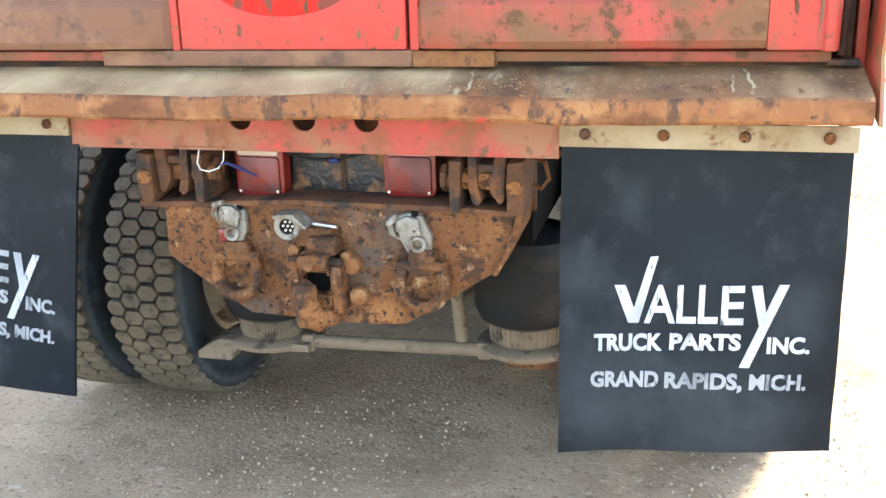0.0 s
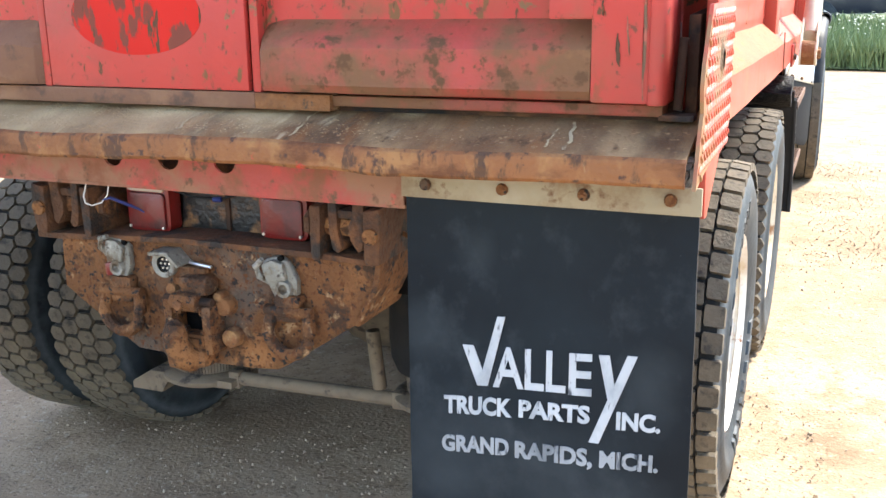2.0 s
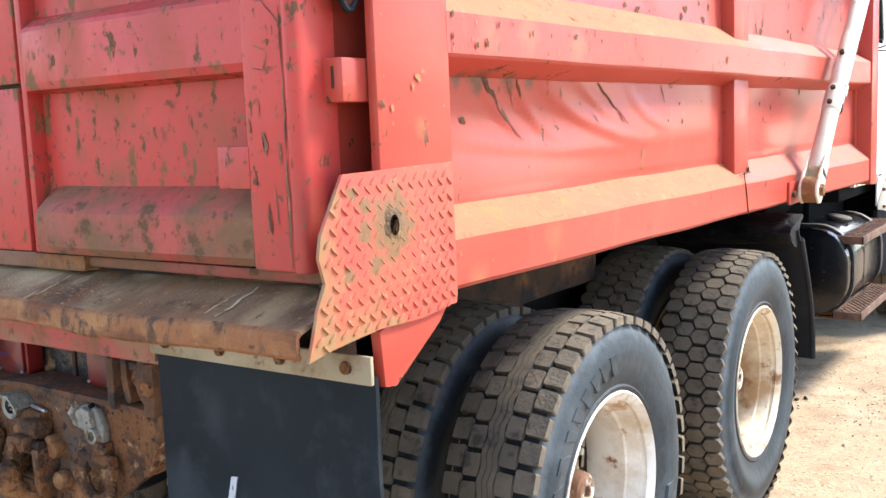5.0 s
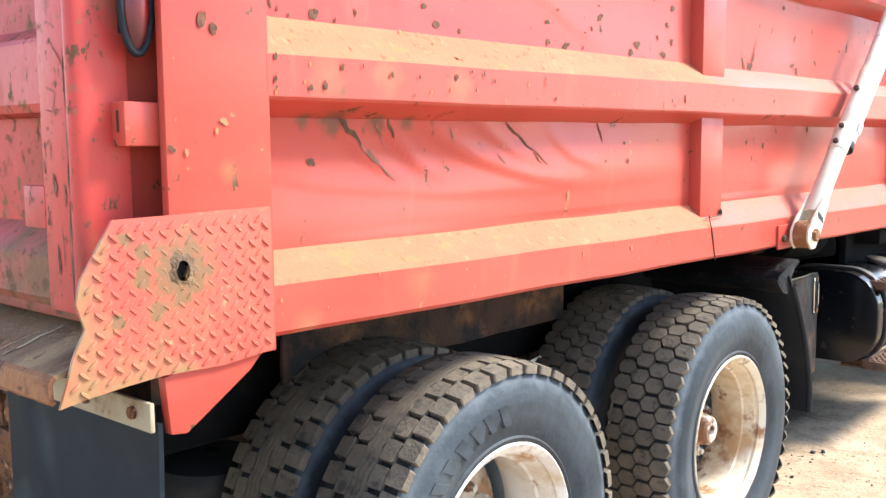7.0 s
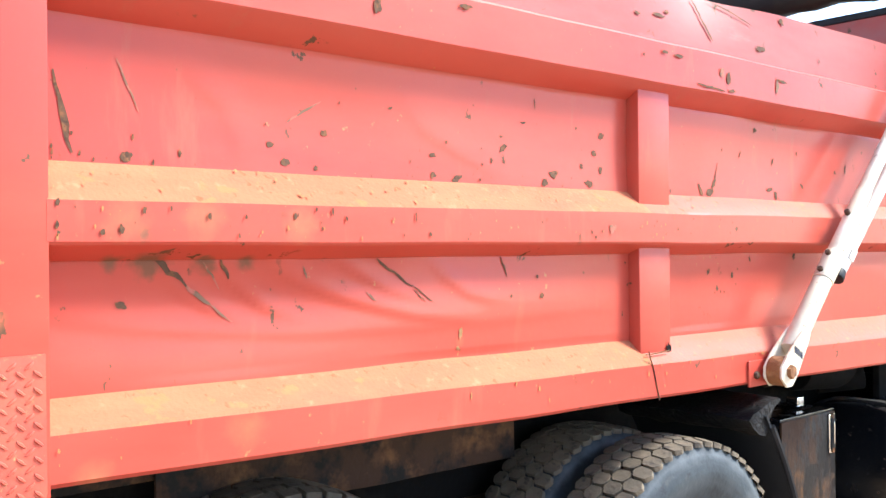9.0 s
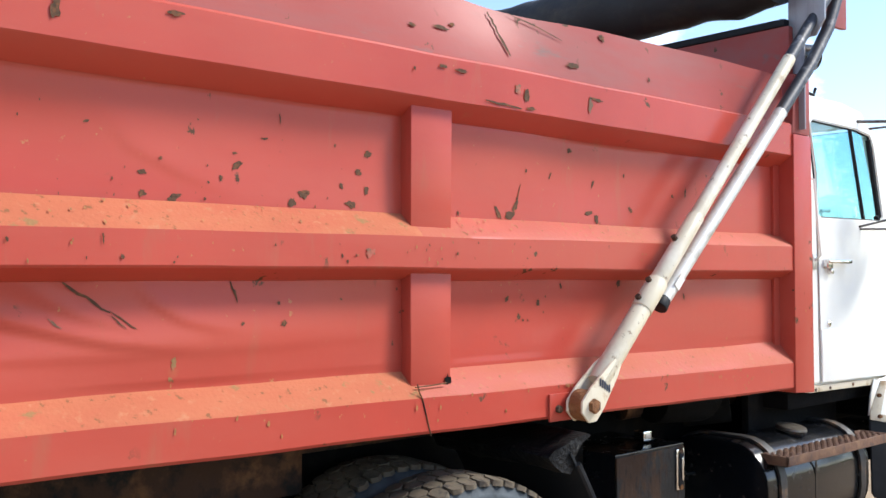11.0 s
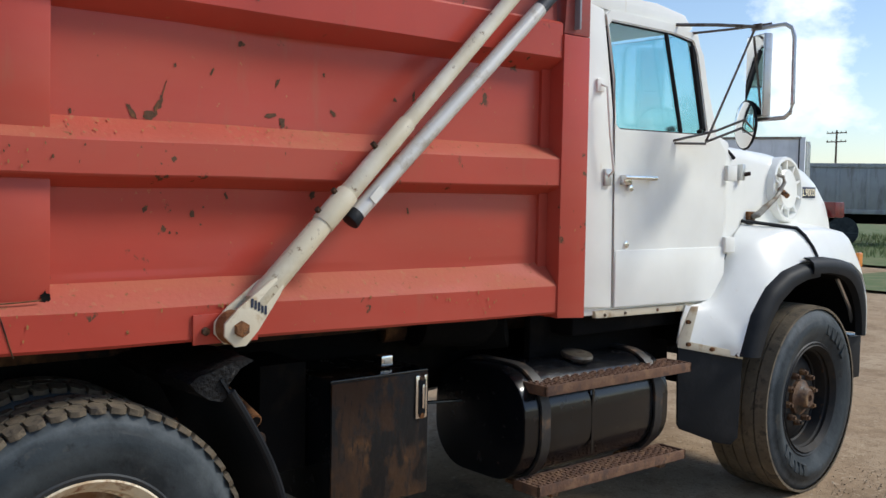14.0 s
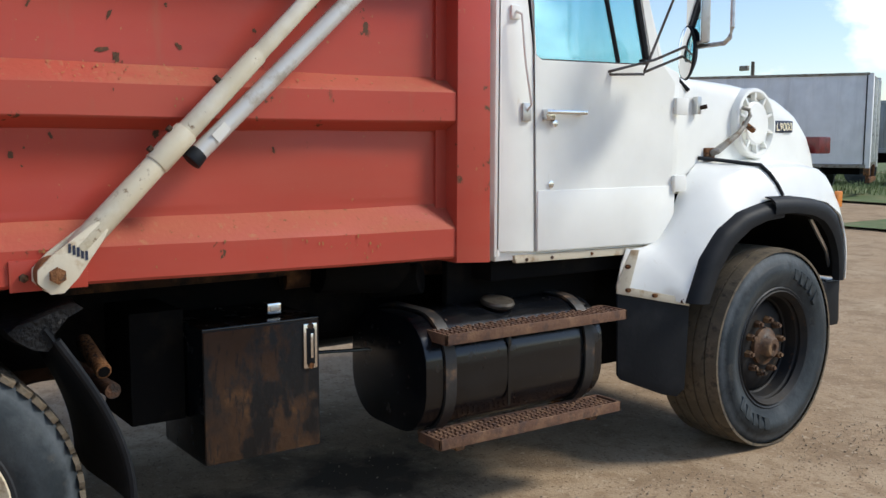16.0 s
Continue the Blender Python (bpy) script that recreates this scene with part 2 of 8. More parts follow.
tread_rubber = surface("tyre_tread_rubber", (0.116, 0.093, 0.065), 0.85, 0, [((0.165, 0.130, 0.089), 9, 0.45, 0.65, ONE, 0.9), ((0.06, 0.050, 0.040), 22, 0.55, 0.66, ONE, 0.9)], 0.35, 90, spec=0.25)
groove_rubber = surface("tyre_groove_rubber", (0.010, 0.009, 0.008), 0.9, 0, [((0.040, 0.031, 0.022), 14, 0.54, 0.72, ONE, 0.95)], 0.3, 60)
rim_white = surface("white_rim_paint", (0.66, 0.63, 0.56), 0.45, 0, [((0.42, 0.30, 0.17), 4, 0.50, 0.72, ONE, 0.7), ((0.36, 0.21, 0.10), 9, 0.56, 0.70, (0.5, 1, 1), 0.8), (RUST, 13, 0.61, 0.69, ONE, 0.85)], 0.1, 40)
rim_cream = surface("cream_rim_paint", (0.62, 0.53, 0.38), 0.5, 0, [((0.40, 0.24, 0.11), 5, 0.46, 0.66, ONE, 0.8), ((0.24, 0.12, 0.05), 9, 0.56, 0.66, ONE, 0.85), (RUST, 11, 0.58, 0.66, ONE, 0.85)], 0.15, 40)
black_paint = surface("black_paint", (0.0035, 0.0042, 0.0058), 0.22, 0, [((0.010, 0.011, 0.013), 4, 0.50, 0.72, ONE, 0.30), ((0.026, 0.018, 0.013), 9, 0.62, 0.74, ONE, 0.6), ((0.07, 0.038, 0.020), 24, 0.67, 0.72, ONE, 0.85)], 0.05, 14, spec=0.4, coat=0.22)
# for grimy parts; its near-black also paints shade in holes and under the truck
grime_shade_black = surface("grime_shade_black", (0.005, 0.005, 0.005), 0.85, 0, [((0.016, 0.013, 0.010), 6, 0.54, 0.75, ONE, 0.9)], 0.3, 40, spec=0.1)
black_plastic = surface("black_plastic", (0.009, 0.0105, 0.013), 0.55, 0, [((0.020, 0.021, 0.023), 6, 0.52, 0.75, ONE, 0.65)], 0.08, 60, spec=0.2)
mirror_steel = surface("dull_bracket_steel", (0.17, 0.16, 0.15), 0.45, 0.7, [((0.08, 0.055, 0.04), 18, 0.54, 0.64, ONE, 0.7)], 0.1, 60)
box_rust = surface("rusted_black_box", (0.045, 0.021, 0.009), 0.7, 0.0, [((0.155, 0.075, 0.027), 3.2, 0.50, 0.66, ONE, 0.85), ((0.045, 0.022, 0.010), 9, 0.52, 0.62, ONE, 0.8), ((0.006, 0.006, 0.007), 4.2, 0.47, 0.53, (1, 1, 0.6), 0.45), ((0.022, 0.014, 0.010), 20, 0.56, 0.62, DOWN, 0.8), ((0.010, 0.009, 0.009), 1.6, 0.56, 0.66, ONE, 0.7)], 0.25, 40, spec=0.3)
step_rust = surface("rusted_step_steel", (0.115, 0.056, 0.032), 0.85, 0.0, [((0.20, 0.11, 0.06), 12, 0.45, 0.65, ONE, 0.9), (DARK_RUST, 16, 0.52, 0.64, ONE, 0.85)], 0.4, 80)
white_paint = surface("white_cab_paint", (0.84, 0.84, 0.79), 0.28, 0, [((0.80, 0.79, 0.725), 1.2, 0.55, 0.8, ONE, 0.4), ((0.66, 0.60, 0.48), 9, 0.66, 0.78, DOWN, 0.6), ((0.40, 0.30, 0.19), 30, 0.74, 0.79, ONE, 0.7)], 0.02, 12, coat=0.3)
cream_paint = surface("cream_paint", (0.64, 0.57, 0.43), 0.5, 0, [((0.40, 0.28, 0.16), 9, 0.56, 0.68, ONE, 0.8)], 0.1, 40)
arm_paint = surface("cream_arm_paint", (0.60, 0.53, 0.385), 0.4, 0.0, [((0.70, 0.65, 0.53), 5, 0.45, 0.65, ONE, 0.35), ((0.36, 0.27, 0.16), 9, 0.60, 0.70, (1, 0.5, 0.5), 0.7), ((0.20, 0.13, 0.075), 22, 0.62, 0.70, ONE, 0.8)], 0.1, 50)
aluminium = surface("aluminium", (0.62, 0.62, 0.61), 0.32, 0.9, [((0.34, 0.33, 0.32), 7, 0.52, 0.7, ONE, 0.5)], 0.08, 60)
dark_tube = surface("dark_scuffed_tube", (0.04, 0.042, 0.05), 0.45, 0.3, [((0.20, 0.20, 0.21), 14, 0.55, 0.66, ONE, 0.5)], 0.1, 60)
chrome = surface("chrome", (0.75, 0.75, 0.75), 0.16, 1.0, [((0.4, 0.36, 0.3), 20, 0.62, 0.72, ONE, 0.5)], 0.02, 40)
mirror_mat = surface("mirror_glass", (0.85, 0.87, 0.88), 0.03, 1.0, (), 0)
red_lens = surface("red_lens", (0.13, 0.006, 0.006), 0.3, 0, [((0.06, 0.014, 0.011), 9, 0.46, 0.64, ONE, 0.6)], 0.1, 80)
red_lens_rim = surface("red_lens_rim", (0.16, 0.009, 0.007), 0.35, 0, (), 0.05, 60)
amber_lens = surface("amber_lens", (0.70, 0.24, 0.04), 0.3, 0, (), 0.05, 60)
clear_lens = surface("clear_lens", (0.42, 0.36, 0.29), 0.35, 0, (), 0.05, 60)
bright_cast = surface("pale_cast_metal", (0.235, 0.222, 0.185), 0.55, 0.25, [((0.13, 0.088, 0.052), 14, 0.50, 0.62, ONE, 0.8), ((0.36, 0.345, 0.30), 22, 0.56, 0.66, ONE, 0.5), ((0.06, 0.042, 0.03), 40, 0.58, 0.66, ONE, 0.8)], 0.6, 90)
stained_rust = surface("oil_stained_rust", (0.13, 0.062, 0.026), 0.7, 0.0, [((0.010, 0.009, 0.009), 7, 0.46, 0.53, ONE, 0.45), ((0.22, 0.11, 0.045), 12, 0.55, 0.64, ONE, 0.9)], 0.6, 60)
grey_cast = surface("grey_cast_metal", (0.27, 0.255, 0.22), 0.55, 0.5, [((0.17, 0.115, 0.07), 12, 0.50, 0.62, ONE, 0.8), ((0.40, 0.38, 0.34), 20, 0.58, 0.66, ONE, 0.5)], 0.4, 80)
badge_mat = surface("blue_black_badge", (0.02, 0.03, 0.06), 0.35, 0, (), 0)
wire_white = surface("white_wire", (0.7, 0.68, 0.62), 0.5, 0, (), 0)
wire_blue = surface("blue_wire", (0.012, 0.025, 0.15), 0.5, 0, (), 0)
tarp_mat = surface("dark_tarp", (0.016, 0.016, 0.017), 0.75, 0, [((0.05, 0.042, 0.033), 4, 0.5, 0.7, LONG, 0.85)], 0.4, 25)
seat_mat = surface("dark_interior", (0.03, 0.032, 0.036), 0.7, 0, [((0.06, 0.06, 0.06), 8, 0.5, 0.7, ONE, 0.8)], 0.1, 40)
concrete = surface("old_concrete", (0.30, 0.29, 0.27), 0.9, 0, [((0.18, 0.17, 0.16), 3, 0.5, 0.66, DOWN, 0.9)], 0.3, 20)
trailer_white = surface("trailer_side_paint", (0.78, 0.78, 0.79), 0.5, 0, [((0.62, 0.62, 0.62), 0.8, 0.5, 0.7, DOWN, 0.6)], 0.03, 8)
trailer_grey = surface("grey_dump_steel", (0.34, 0.35, 0.36), 0.5, 0.3, [((0.20, 0.19, 0.18), 1.5, 0.5, 0.7, DOWN, 0.7)], 0.05, 8)
wood_pole = surface("weathered_pole", (0.14, 0.11, 0.085), 0.9, 0, [((0.08, 0.065, 0.05), 4, 0.5, 0.66, (3, 3, 0.3), 0.9)], 0.2, 20)
leaf_mat = surface("weed_leaf", (0.15, 0.20, 0.075), 0.6, 0, [((0.22, 0.25, 0.10), 3, 0.48, 0.62, ONE, 0.6)], 0)
leaf_dark = surface("tree_leaf", (0.045, 0.085, 0.028), 0.6, 0, [((0.08, 0.12, 0.035), 1.5, 0.48, 0.62, ONE, 0.6)], 0)
flower_mat = surface("pale_flower", (0.65, 0.64, 0.5), 0.7, 0, (), 0)
stone_mat = surface("gravel_stone", (0.40, 0.305, 0.21), 0.95, 0, [((0.47, 0.385, 0.29), 9, 0.56, 0.66, ONE, 0.95), ((0.29, 0.22, 0.155), 14, 0.56, 0.68, ONE, 0.95)], 0.1, 120, spec=0.15)
oil_mat = surface("oily_rubble", (0.012, 0.012, 0.013), 0.25, 0, [((0.05, 0.045, 0.04), 30, 0.5, 0.65, ONE, 0.5)], 0.5, 60)
dirt = surface("dirt_ground", (0.355, 0.250, 0.155), 0.95, 0, [((0.43, 0.325, 0.215), 0.7, 0.42, 0.66, ONE, 0.95), ((0.245, 0.168, 0.102), 2.1, 0.5, 0.66, ONE, 0.95), ((0.30, 0.21, 0.13), 7, 0.50, 0.62, ONE, 0.95), ((0.46, 0.36, 0.25), 26, 0.58, 0.68, ONE, 0.95), ((0.19, 0.132, 0.082), 44, 0.57, 0.65, ONE, 0.95), ((0.58, 0.50, 0.38), 95, 0.66, 0.70, ONE, 0.95), ((0.14, 0.098, 0.064), 130, 0.61, 0.67, ONE, 0.95)], 0.6, 70, spec=0.15)


def stain(material, spots, colour, scale, soft=0.6, rough=None):
    """Stains with ragged edges, laid over a material at the places (x, y, z, radius)."""
    n, l = material.node_tree.nodes, material.node_tree.links
    b = n["Principled BSDF"]
    tc = n.new("ShaderNodeTexCoord")
    edge = n.new("ShaderNodeTexNoise")
    edge.inputs["Scale"].default_value, edge.inputs["Detail"].default_value = scale, 7.0
    l.new(tc.outputs["Object"], edge.inputs["Vector"])
    near = None
    for x, y, z, r in spots:
        far = n.new("ShaderNodeVectorMath")
        far.operation, far.inputs[1].default_value = "DISTANCE", (x, y, z)
        l.new(tc.outputs["Object"], far.inputs[0])
        unit = n.new("ShaderNodeMath")
        unit.operation, unit.inputs[1].default_value = "DIVIDE", r
        l.new(far.outputs["Value"], unit.inputs[0])
        if near is None:
            near = unit.outputs[0]
        else:
            least = n.new("ShaderNodeMath")
            least.operation = "MINIMUM"
            l.new(near, least.inputs[0]), l.new(unit.outputs[0], least.inputs[1])
            near = least.outputs[0]
    add = n.new("ShaderNodeMath")
    add.operation, add.inputs[1].default_value = "MULTIPLY_ADD", 1.5
    l.new(edge.outputs["Fac"], add.inputs[0]), l.new(near, add.inputs[2])
    rng = n.new("ShaderNodeMapRange")
    rng.inputs["From Min"].default_value, rng.inputs["From Max"].default_value = 1.75, 1.75 - soft
    l.new(add.outputs[0], rng.inputs["Value"])
    mx = n.new("ShaderNodeMix")
    mx.data_type = "RGBA"
    mx.inputs["B"].default_value = (*colour, 1)
    l.new(rng.outputs["Result"], mx.inputs["Factor"]), l.new(b.inputs["Base Color"].links[0].from_socket, mx.inputs["A"])
    l.new(mx.outputs["Result"], b.inputs["Base Color"])


def scuffed_ring(material, r0, r1, colour, scale):
    """A ring of rubbed rubber between two radii round the axle, broken up by noise."""
    n, l = material.node_tree.nodes, material.node_tree.links
    b = n["Principled BSDF"]
    tc = n.new("ShaderNodeTexCoord")
    flat = n.new("ShaderNodeVectorMath")
    flat.operation, flat.inputs[1].default_value = "MULTIPLY", (0, 1, 1)
    l.new(tc.outputs["Object"], flat.inputs[0])
    rad = n.new("ShaderNodeVectorMath")
    rad.operation = "LENGTH"
    l.new(flat.outputs["Vector"], rad.inputs[0])
    off = n.new("ShaderNodeMath")
    off.operation, off.inputs[1].default_value = "SUBTRACT", (r0 + r1) / 2
    l.new(rad.outputs["Value"], off.inputs[0])
    size = n.new("ShaderNodeMath")
    size.operation = "ABSOLUTE"
    l.new(off.outputs[0], size.inputs[0])
    nz = n.new("ShaderNodeTexNoise")
    nz.inputs["Scale"].default_value, nz.inputs["Detail"].default_value, nz.inputs["Roughness"].default_value = scale, 8.0, 0.65
    l.new(tc.outputs["Object"], nz.inputs["Vector"])
    add = n.new("ShaderNodeMath")
    add.operation, add.inputs[1].default_value = "MULTIPLY_ADD", (r1 - r0) * 1.6
    l.new(nz.outputs["Fac"], add.inputs[0]), l.new(size.outputs[0], add.inputs[2])
    rng = n.new("ShaderNodeMapRange")
    rng.inputs["From Min"].default_value, rng.inputs["From Max"].default_value = 1.3 * (r1 - r0), 0.65 * (r1 - r0)
    l.new(add.outputs[0], rng.inputs["Value"])
    mx = n.new("ShaderNodeMix")
    mx.data_type = "RGBA"
    mx.inputs["B"].default_value = (*colour, 1)
    l.new(rng.outputs["Result"], mx.inputs["Factor"]), l.new(b.inputs["Base Color"].links[0].from_socket, mx.inputs["A"])
    l.new(mx.outputs["Result"], b.inputs["Base Color"])


# dark ground under box and tank: oil drips, plus the truck's shade painted in
stain(dirt, ((0.50, 3.95, -0.08, 0.42), (0.35, 4.7, -0.08, 0.6)), (0.075, 0.055, 0.038), 4.5)
TORN = [(1.224, 0.075, 1.37, 0.040), (1.224, 0.04, 1.30, 0.060), (1.224, 0.035, 1.23, 0.065), (1.224, 0.02, 1.17, 0.080), (1.224, 0.03, 1.12, 0.09), (1.224, 0.11, 1.115, 0.07), (1.224, 0.17, 1.12, 0.065), (1.224, 0.24, 1.12, 0.045)]
stain(red_tread, TORN, (0.265, 0.135, 0.054), 26, 0.8)
stain(red_tread, ((1.224, 0.243, 1.318, 0.088), (1.224, 0.165, 1.36, 0.022), (1.224, 0.16, 1.31, 0.028), (1.224, 0.19, 1.25, 0.026), (1.224, 0.11, 1.24, 0.02), (1.224, 0.13, 1.385, 0.018)), (0.185, 0.090, 0.035), 40, 0.5)
stain(red_paint, ((1.135, 0.70, 1.605, 0.055), (1.135, 0.62, 1.605, 0.035), (1.135, 0.84, 1.60, 0.035), (1.135, 0.95, 1.60, 0.03), (1.217, 0.66, 1.66, 0.02)), (0.165, 0.062, 0.035), 34, 0.7)
stain(red_paint, ((1.217, 0.36, 1.50, 0.03), (1.217, 0.35, 1.40, 0.03), (1.217, 0.90, 1.22, 0.06), (1.217, 0.80, 1.70, 0.06), (1.217, 0.62, 1.69, 0.06), (1.217, 1.05, 1.68, 0.06), (1.217, 0.55, 1.16, 0.05), (1.135, 1.62, 1.37, 0.02)), (0.41, 0.115, 0.056), 24, 1.2)
stain(apron_steel, ((-1.0, 0.09, 1.185, 0.20), (-0.68, 0.12, 1.19, 0.24), (-0.33, 0.10, 1.185, 0.24), (0.02, 0.12, 1.19, 0.22), (0.30, 0.13, 1.20, 0.15), (0.62, 0.17, 1.20, 0.05)), (0.50, 0.365, 0.20), 7, 1.0)
stain(flap_rubber, ((0.68, 0.18, 0.42, 0.20), (0.64, 0.18, 0.70, 0.09), (1.13, 0.18, 0.66, 0.10), (0.95, 0.18, 0.34, 0.22), (0.75, 0.18, 0.90, 0.06)), (0.034, 0.042, 0.048), 7, 1.3)
scuffed_ring(rubber, 0.455, 0.503, (0.085, 0.098, 0.106), 9)
scuffed_ring(rubber, 0.345, 0.425, (0.050, 0.060, 0.066), 5)
scuffed_ring(rubber, 0.300, 0.335, (0.030, 0.030, 0.032), 6)
grass_ground = surface("grass_soil", (0.09, 0.13, 0.04), 0.95, 0, [((0.16, 0.16, 0.07), 1.4, 0.45, 0.62, ONE, 0.95)], 0.5, 12)

glass = bpy.data.materials.new("window_glass")
glass.use_nodes = True
gb = glass.node_tree.nodes["Principled BSDF"]
gb.inputs["Base Color"].default_value = (0.62, 0.86, 0.90, 1)
gb.inputs["Roughness"].default_value, gb.inputs["Transmission Weight"].default_value, gb.inputs["IOR"].default_value = 0.02, 1.0, 1.45


# ---- mesh helpers ----
def box_bm(x0, x1, y0, y1, z0, z1, bevel=0.0, seg=2, bm=None, m=None):
    """A box with rounded edges, added to bm."""
    b = bmesh.new()
    bmesh.ops.create_cube(b, size=1)
    for v in b.verts:
        v.co = Vector((x0 + (v.co.x + 0.5) * (x1 - x0), y0 + (v.co.y + 0.5) * (y1 - y0), z0 + (v.co.z + 0.5) * (z1 - z0)))
    if bevel:
        bmesh.ops.bevel(b, geom=b.edges[:], offset=bevel, segments=seg, affect="EDGES", profile=0.6)
    if m is not None:
        bmesh.ops.transform(b, matrix=m, verts=b.verts)
    if bm is None:
        return b
    return merge_bm(bm, b)


def merge_bm(bm, b):
    tmp = bpy.data.meshes.new("tmp")
    b.to_mesh(tmp)
    b.free()
    bm.from_mesh(tmp)
    bpy.data.meshes.remove(tmp)
    return bm


def prism(points, axis, a0, a1, bevel=0.0, bm=None, seg=2):
    """A polygon given in the two other axes, extruded along axis ('x': (y, z), 'y': (x, z), 'z': (x, y))."""
    b = bmesh.new()
    place = {"x": lambda p, a: (a, p[0], p[1]), "y": lambda p, a: (p[0], a, p[1]), "z": lambda p, a: (p[0], p[1], a)}[axis]
    lo = [b.verts.new(place(p, a0)) for p in points]
    hi = [b.verts.new(place(p, a1)) for p in points]
    n = len(points)
    b.faces.new(lo), b.faces.new(hi)
    for i in range(n):
        b.faces.new((lo[i], lo[(i + 1) % n], hi[(i + 1) % n], hi[i]))
    bmesh.ops.recalc_face_normals(b, faces=b.faces)
    if bevel:
        bmesh.ops.bevel(b, geom=b.edges[:], offset=bevel, segments=seg, affect="EDGES", profile=0.6)
    return b if bm is None else merge_bm(bm, b)


def rod(p, q, r, r2=None, seg=16, bm=None, bevel=0.0):
    """A round bar from p to q."""
    p, q = Vector(p), Vector(q)
    b = bmesh.new()
    bmesh.ops.create_cone(b, cap_ends=True, segments=seg, radius1=r, radius2=r if r2 is None else r2, depth=(q - p).length)
    if bevel:
        rim = [e for e in b.edges if len(e.link_faces) == 2 and any(len(f.verts) > 4 for f in e.link_faces)]
        bmesh.ops.bevel(b, geom=rim, offset=bevel, segments=2, affect="EDGES", profile=0.6)
    turn = (q - p).to_track_quat("Z", "Y").to_matrix().to_4x4()
    bmesh.ops.transform(b, matrix=Matrix.Translation((p + q) / 2) @ turn, verts=b.verts)
    return b if bm is None else merge_bm(bm, b)


def tube(points, r, seg=10, bm=None, closed=False):
    """A round bar along a bent line."""
    pts = [Vector(p) for p in points]
    b = bmesh.new()
    rings = []
    n = len(pts)
    up = Vector((0.31, 0.17, 0.93))
    for i, p in enumerate(pts):
        a = pts[i - 1] if (i or closed) else p
        c = pts[(i + 1) % n] if (i < n - 1 or closed) else p
        d = (c - a).normalized()
        u = (up - d * up.dot(d)).normalized()
        w = d.cross(u)
        rr = r[i] if isinstance(r, (list, tuple)) else r
        rings.append([b.verts.new(p + (u * math.cos(2 * math.pi * k / seg) + w * math.sin(2 * math.pi * k / seg)) * rr) for k in range(seg)])
    for i in range(n if closed else n - 1):
        s, t = rings[i], rings[(i + 1) % n]
        for k in range(seg):
            b.faces.new((s[k], s[(k + 1) % seg], t[(k + 1) % seg], t[k]))
    if not closed:
        b.faces.new(rings[0]), b.faces.new(rings[-1])
    bmesh.ops.recalc_face_normals(b, faces=b.faces)
    return b if bm is None else merge_bm(bm, b)


def lathe(profile, seg=64, axis="x", closed=False):
    """Turns a profile of (along, radius) round the axis x."""
    b = bmesh.new()
    rings = []
    for k in range(seg):
        a = 2 * math.pi * k / seg
        rings.append([b.verts.new((s, r * math.cos(a), r * math.sin(a))) for s, r in profile])
    n = len(profile)
    for k in range(seg):
        s, t = rings[k], rings[(k + 1) % seg]
        for i in range(n if closed else n - 1):
            j = (i + 1) % n
            b.faces.new((s[i], t[i], t[j], s[j]))
    bmesh.ops.recalc_face_normals(b, faces=b.faces)
    return b


def loft(rows, thick=0.0, closed_ends=False):
    """A skin over rows of points, with a thickness."""
    b = bmesh.new()
    vs = [[b.verts.new(p) for p in row] for row in rows]
    for i in range(len(vs) - 1):
        for j in range(len(vs[i]) - 1):
            b.faces.new((vs[i][j], vs[i][j + 1], vs[i + 1][j + 1], vs[i + 1][j]))
    bmesh.ops.recalc_face_normals(b, faces=b.faces)
    if thick:
        bmesh.ops.solidify(b, geom=b.faces[:], thickness=thick)
        bmesh.ops.recalc_face_normals(b, faces=b.faces)
    return b


def rounded_box(x0, x1, z0, z1, r, n=4):
    """Outline of a rectangle with round corners."""
    pts = []
    for cx, cz, a0 in ((x1 - r, z1 - r, 0), (x0 + r, z1 - r, 90), (x0 + r, z0 + r, 180), (x1 - r, z0 + r, 270)):
        pts += [(cx + r * math.cos(radians(a0 + 90 * k / n)), cz + r * math.sin(radians(a0 + 90 * k / n))) for k in range(n + 1)]
    return pts


def lathe_at(profile, place, turn, seg=28):
    """A turned piece at a place, its axis turned."""
    b = lathe(profile, seg)
    bmesh.ops.transform(b, matrix=pose(*place, *turn), verts=b.verts)
    return b


def smooth(mesh, angle=35):
    mesh.polygons.foreach_set("use_smooth", [True] * len(mesh.polygons))
    mesh.set_sharp_from_angle(angle=radians(angle))


def part(name, bm, material, parent=None, label="", angle=35):
    """Links a bmesh as one mesh object under a thing or a part."""
    mesh = bpy.data.meshes.new(name)
    bm.to_mesh(mesh)
    bm.free()
    for m in (material if isinstance(material, (list, tuple)) else (material,)):
        mesh.materials.append(m)
    smooth(mesh, angle)
    ob = new(name, mesh)
    ob.parent = parent
    return tagged(ob, label)


# ---- ground ----
def ground_z(x, y):
    """The yard rises a little towards the truck's front."""
    t = min(max((y - 1.2) / 5.4, 0.0), 1.0)
    low = min(max((-0.2 - x) / 0.7, 0.0), 1.0) * (1 - t)
    return -0.105 + 0.065 * t * t * (3 - 2 * t) - 0.037 * low * low * (3 - 2 * low)


def grid_line(near, far, fine, coarse):
    out, a = [], near[0]
    while a < near[1]:
        out.append(a)
        a += fine
    step = coarse
    while a < far:
        out.append(a)
        a += step
        step *= 1.35
    out.append(far)
    return out


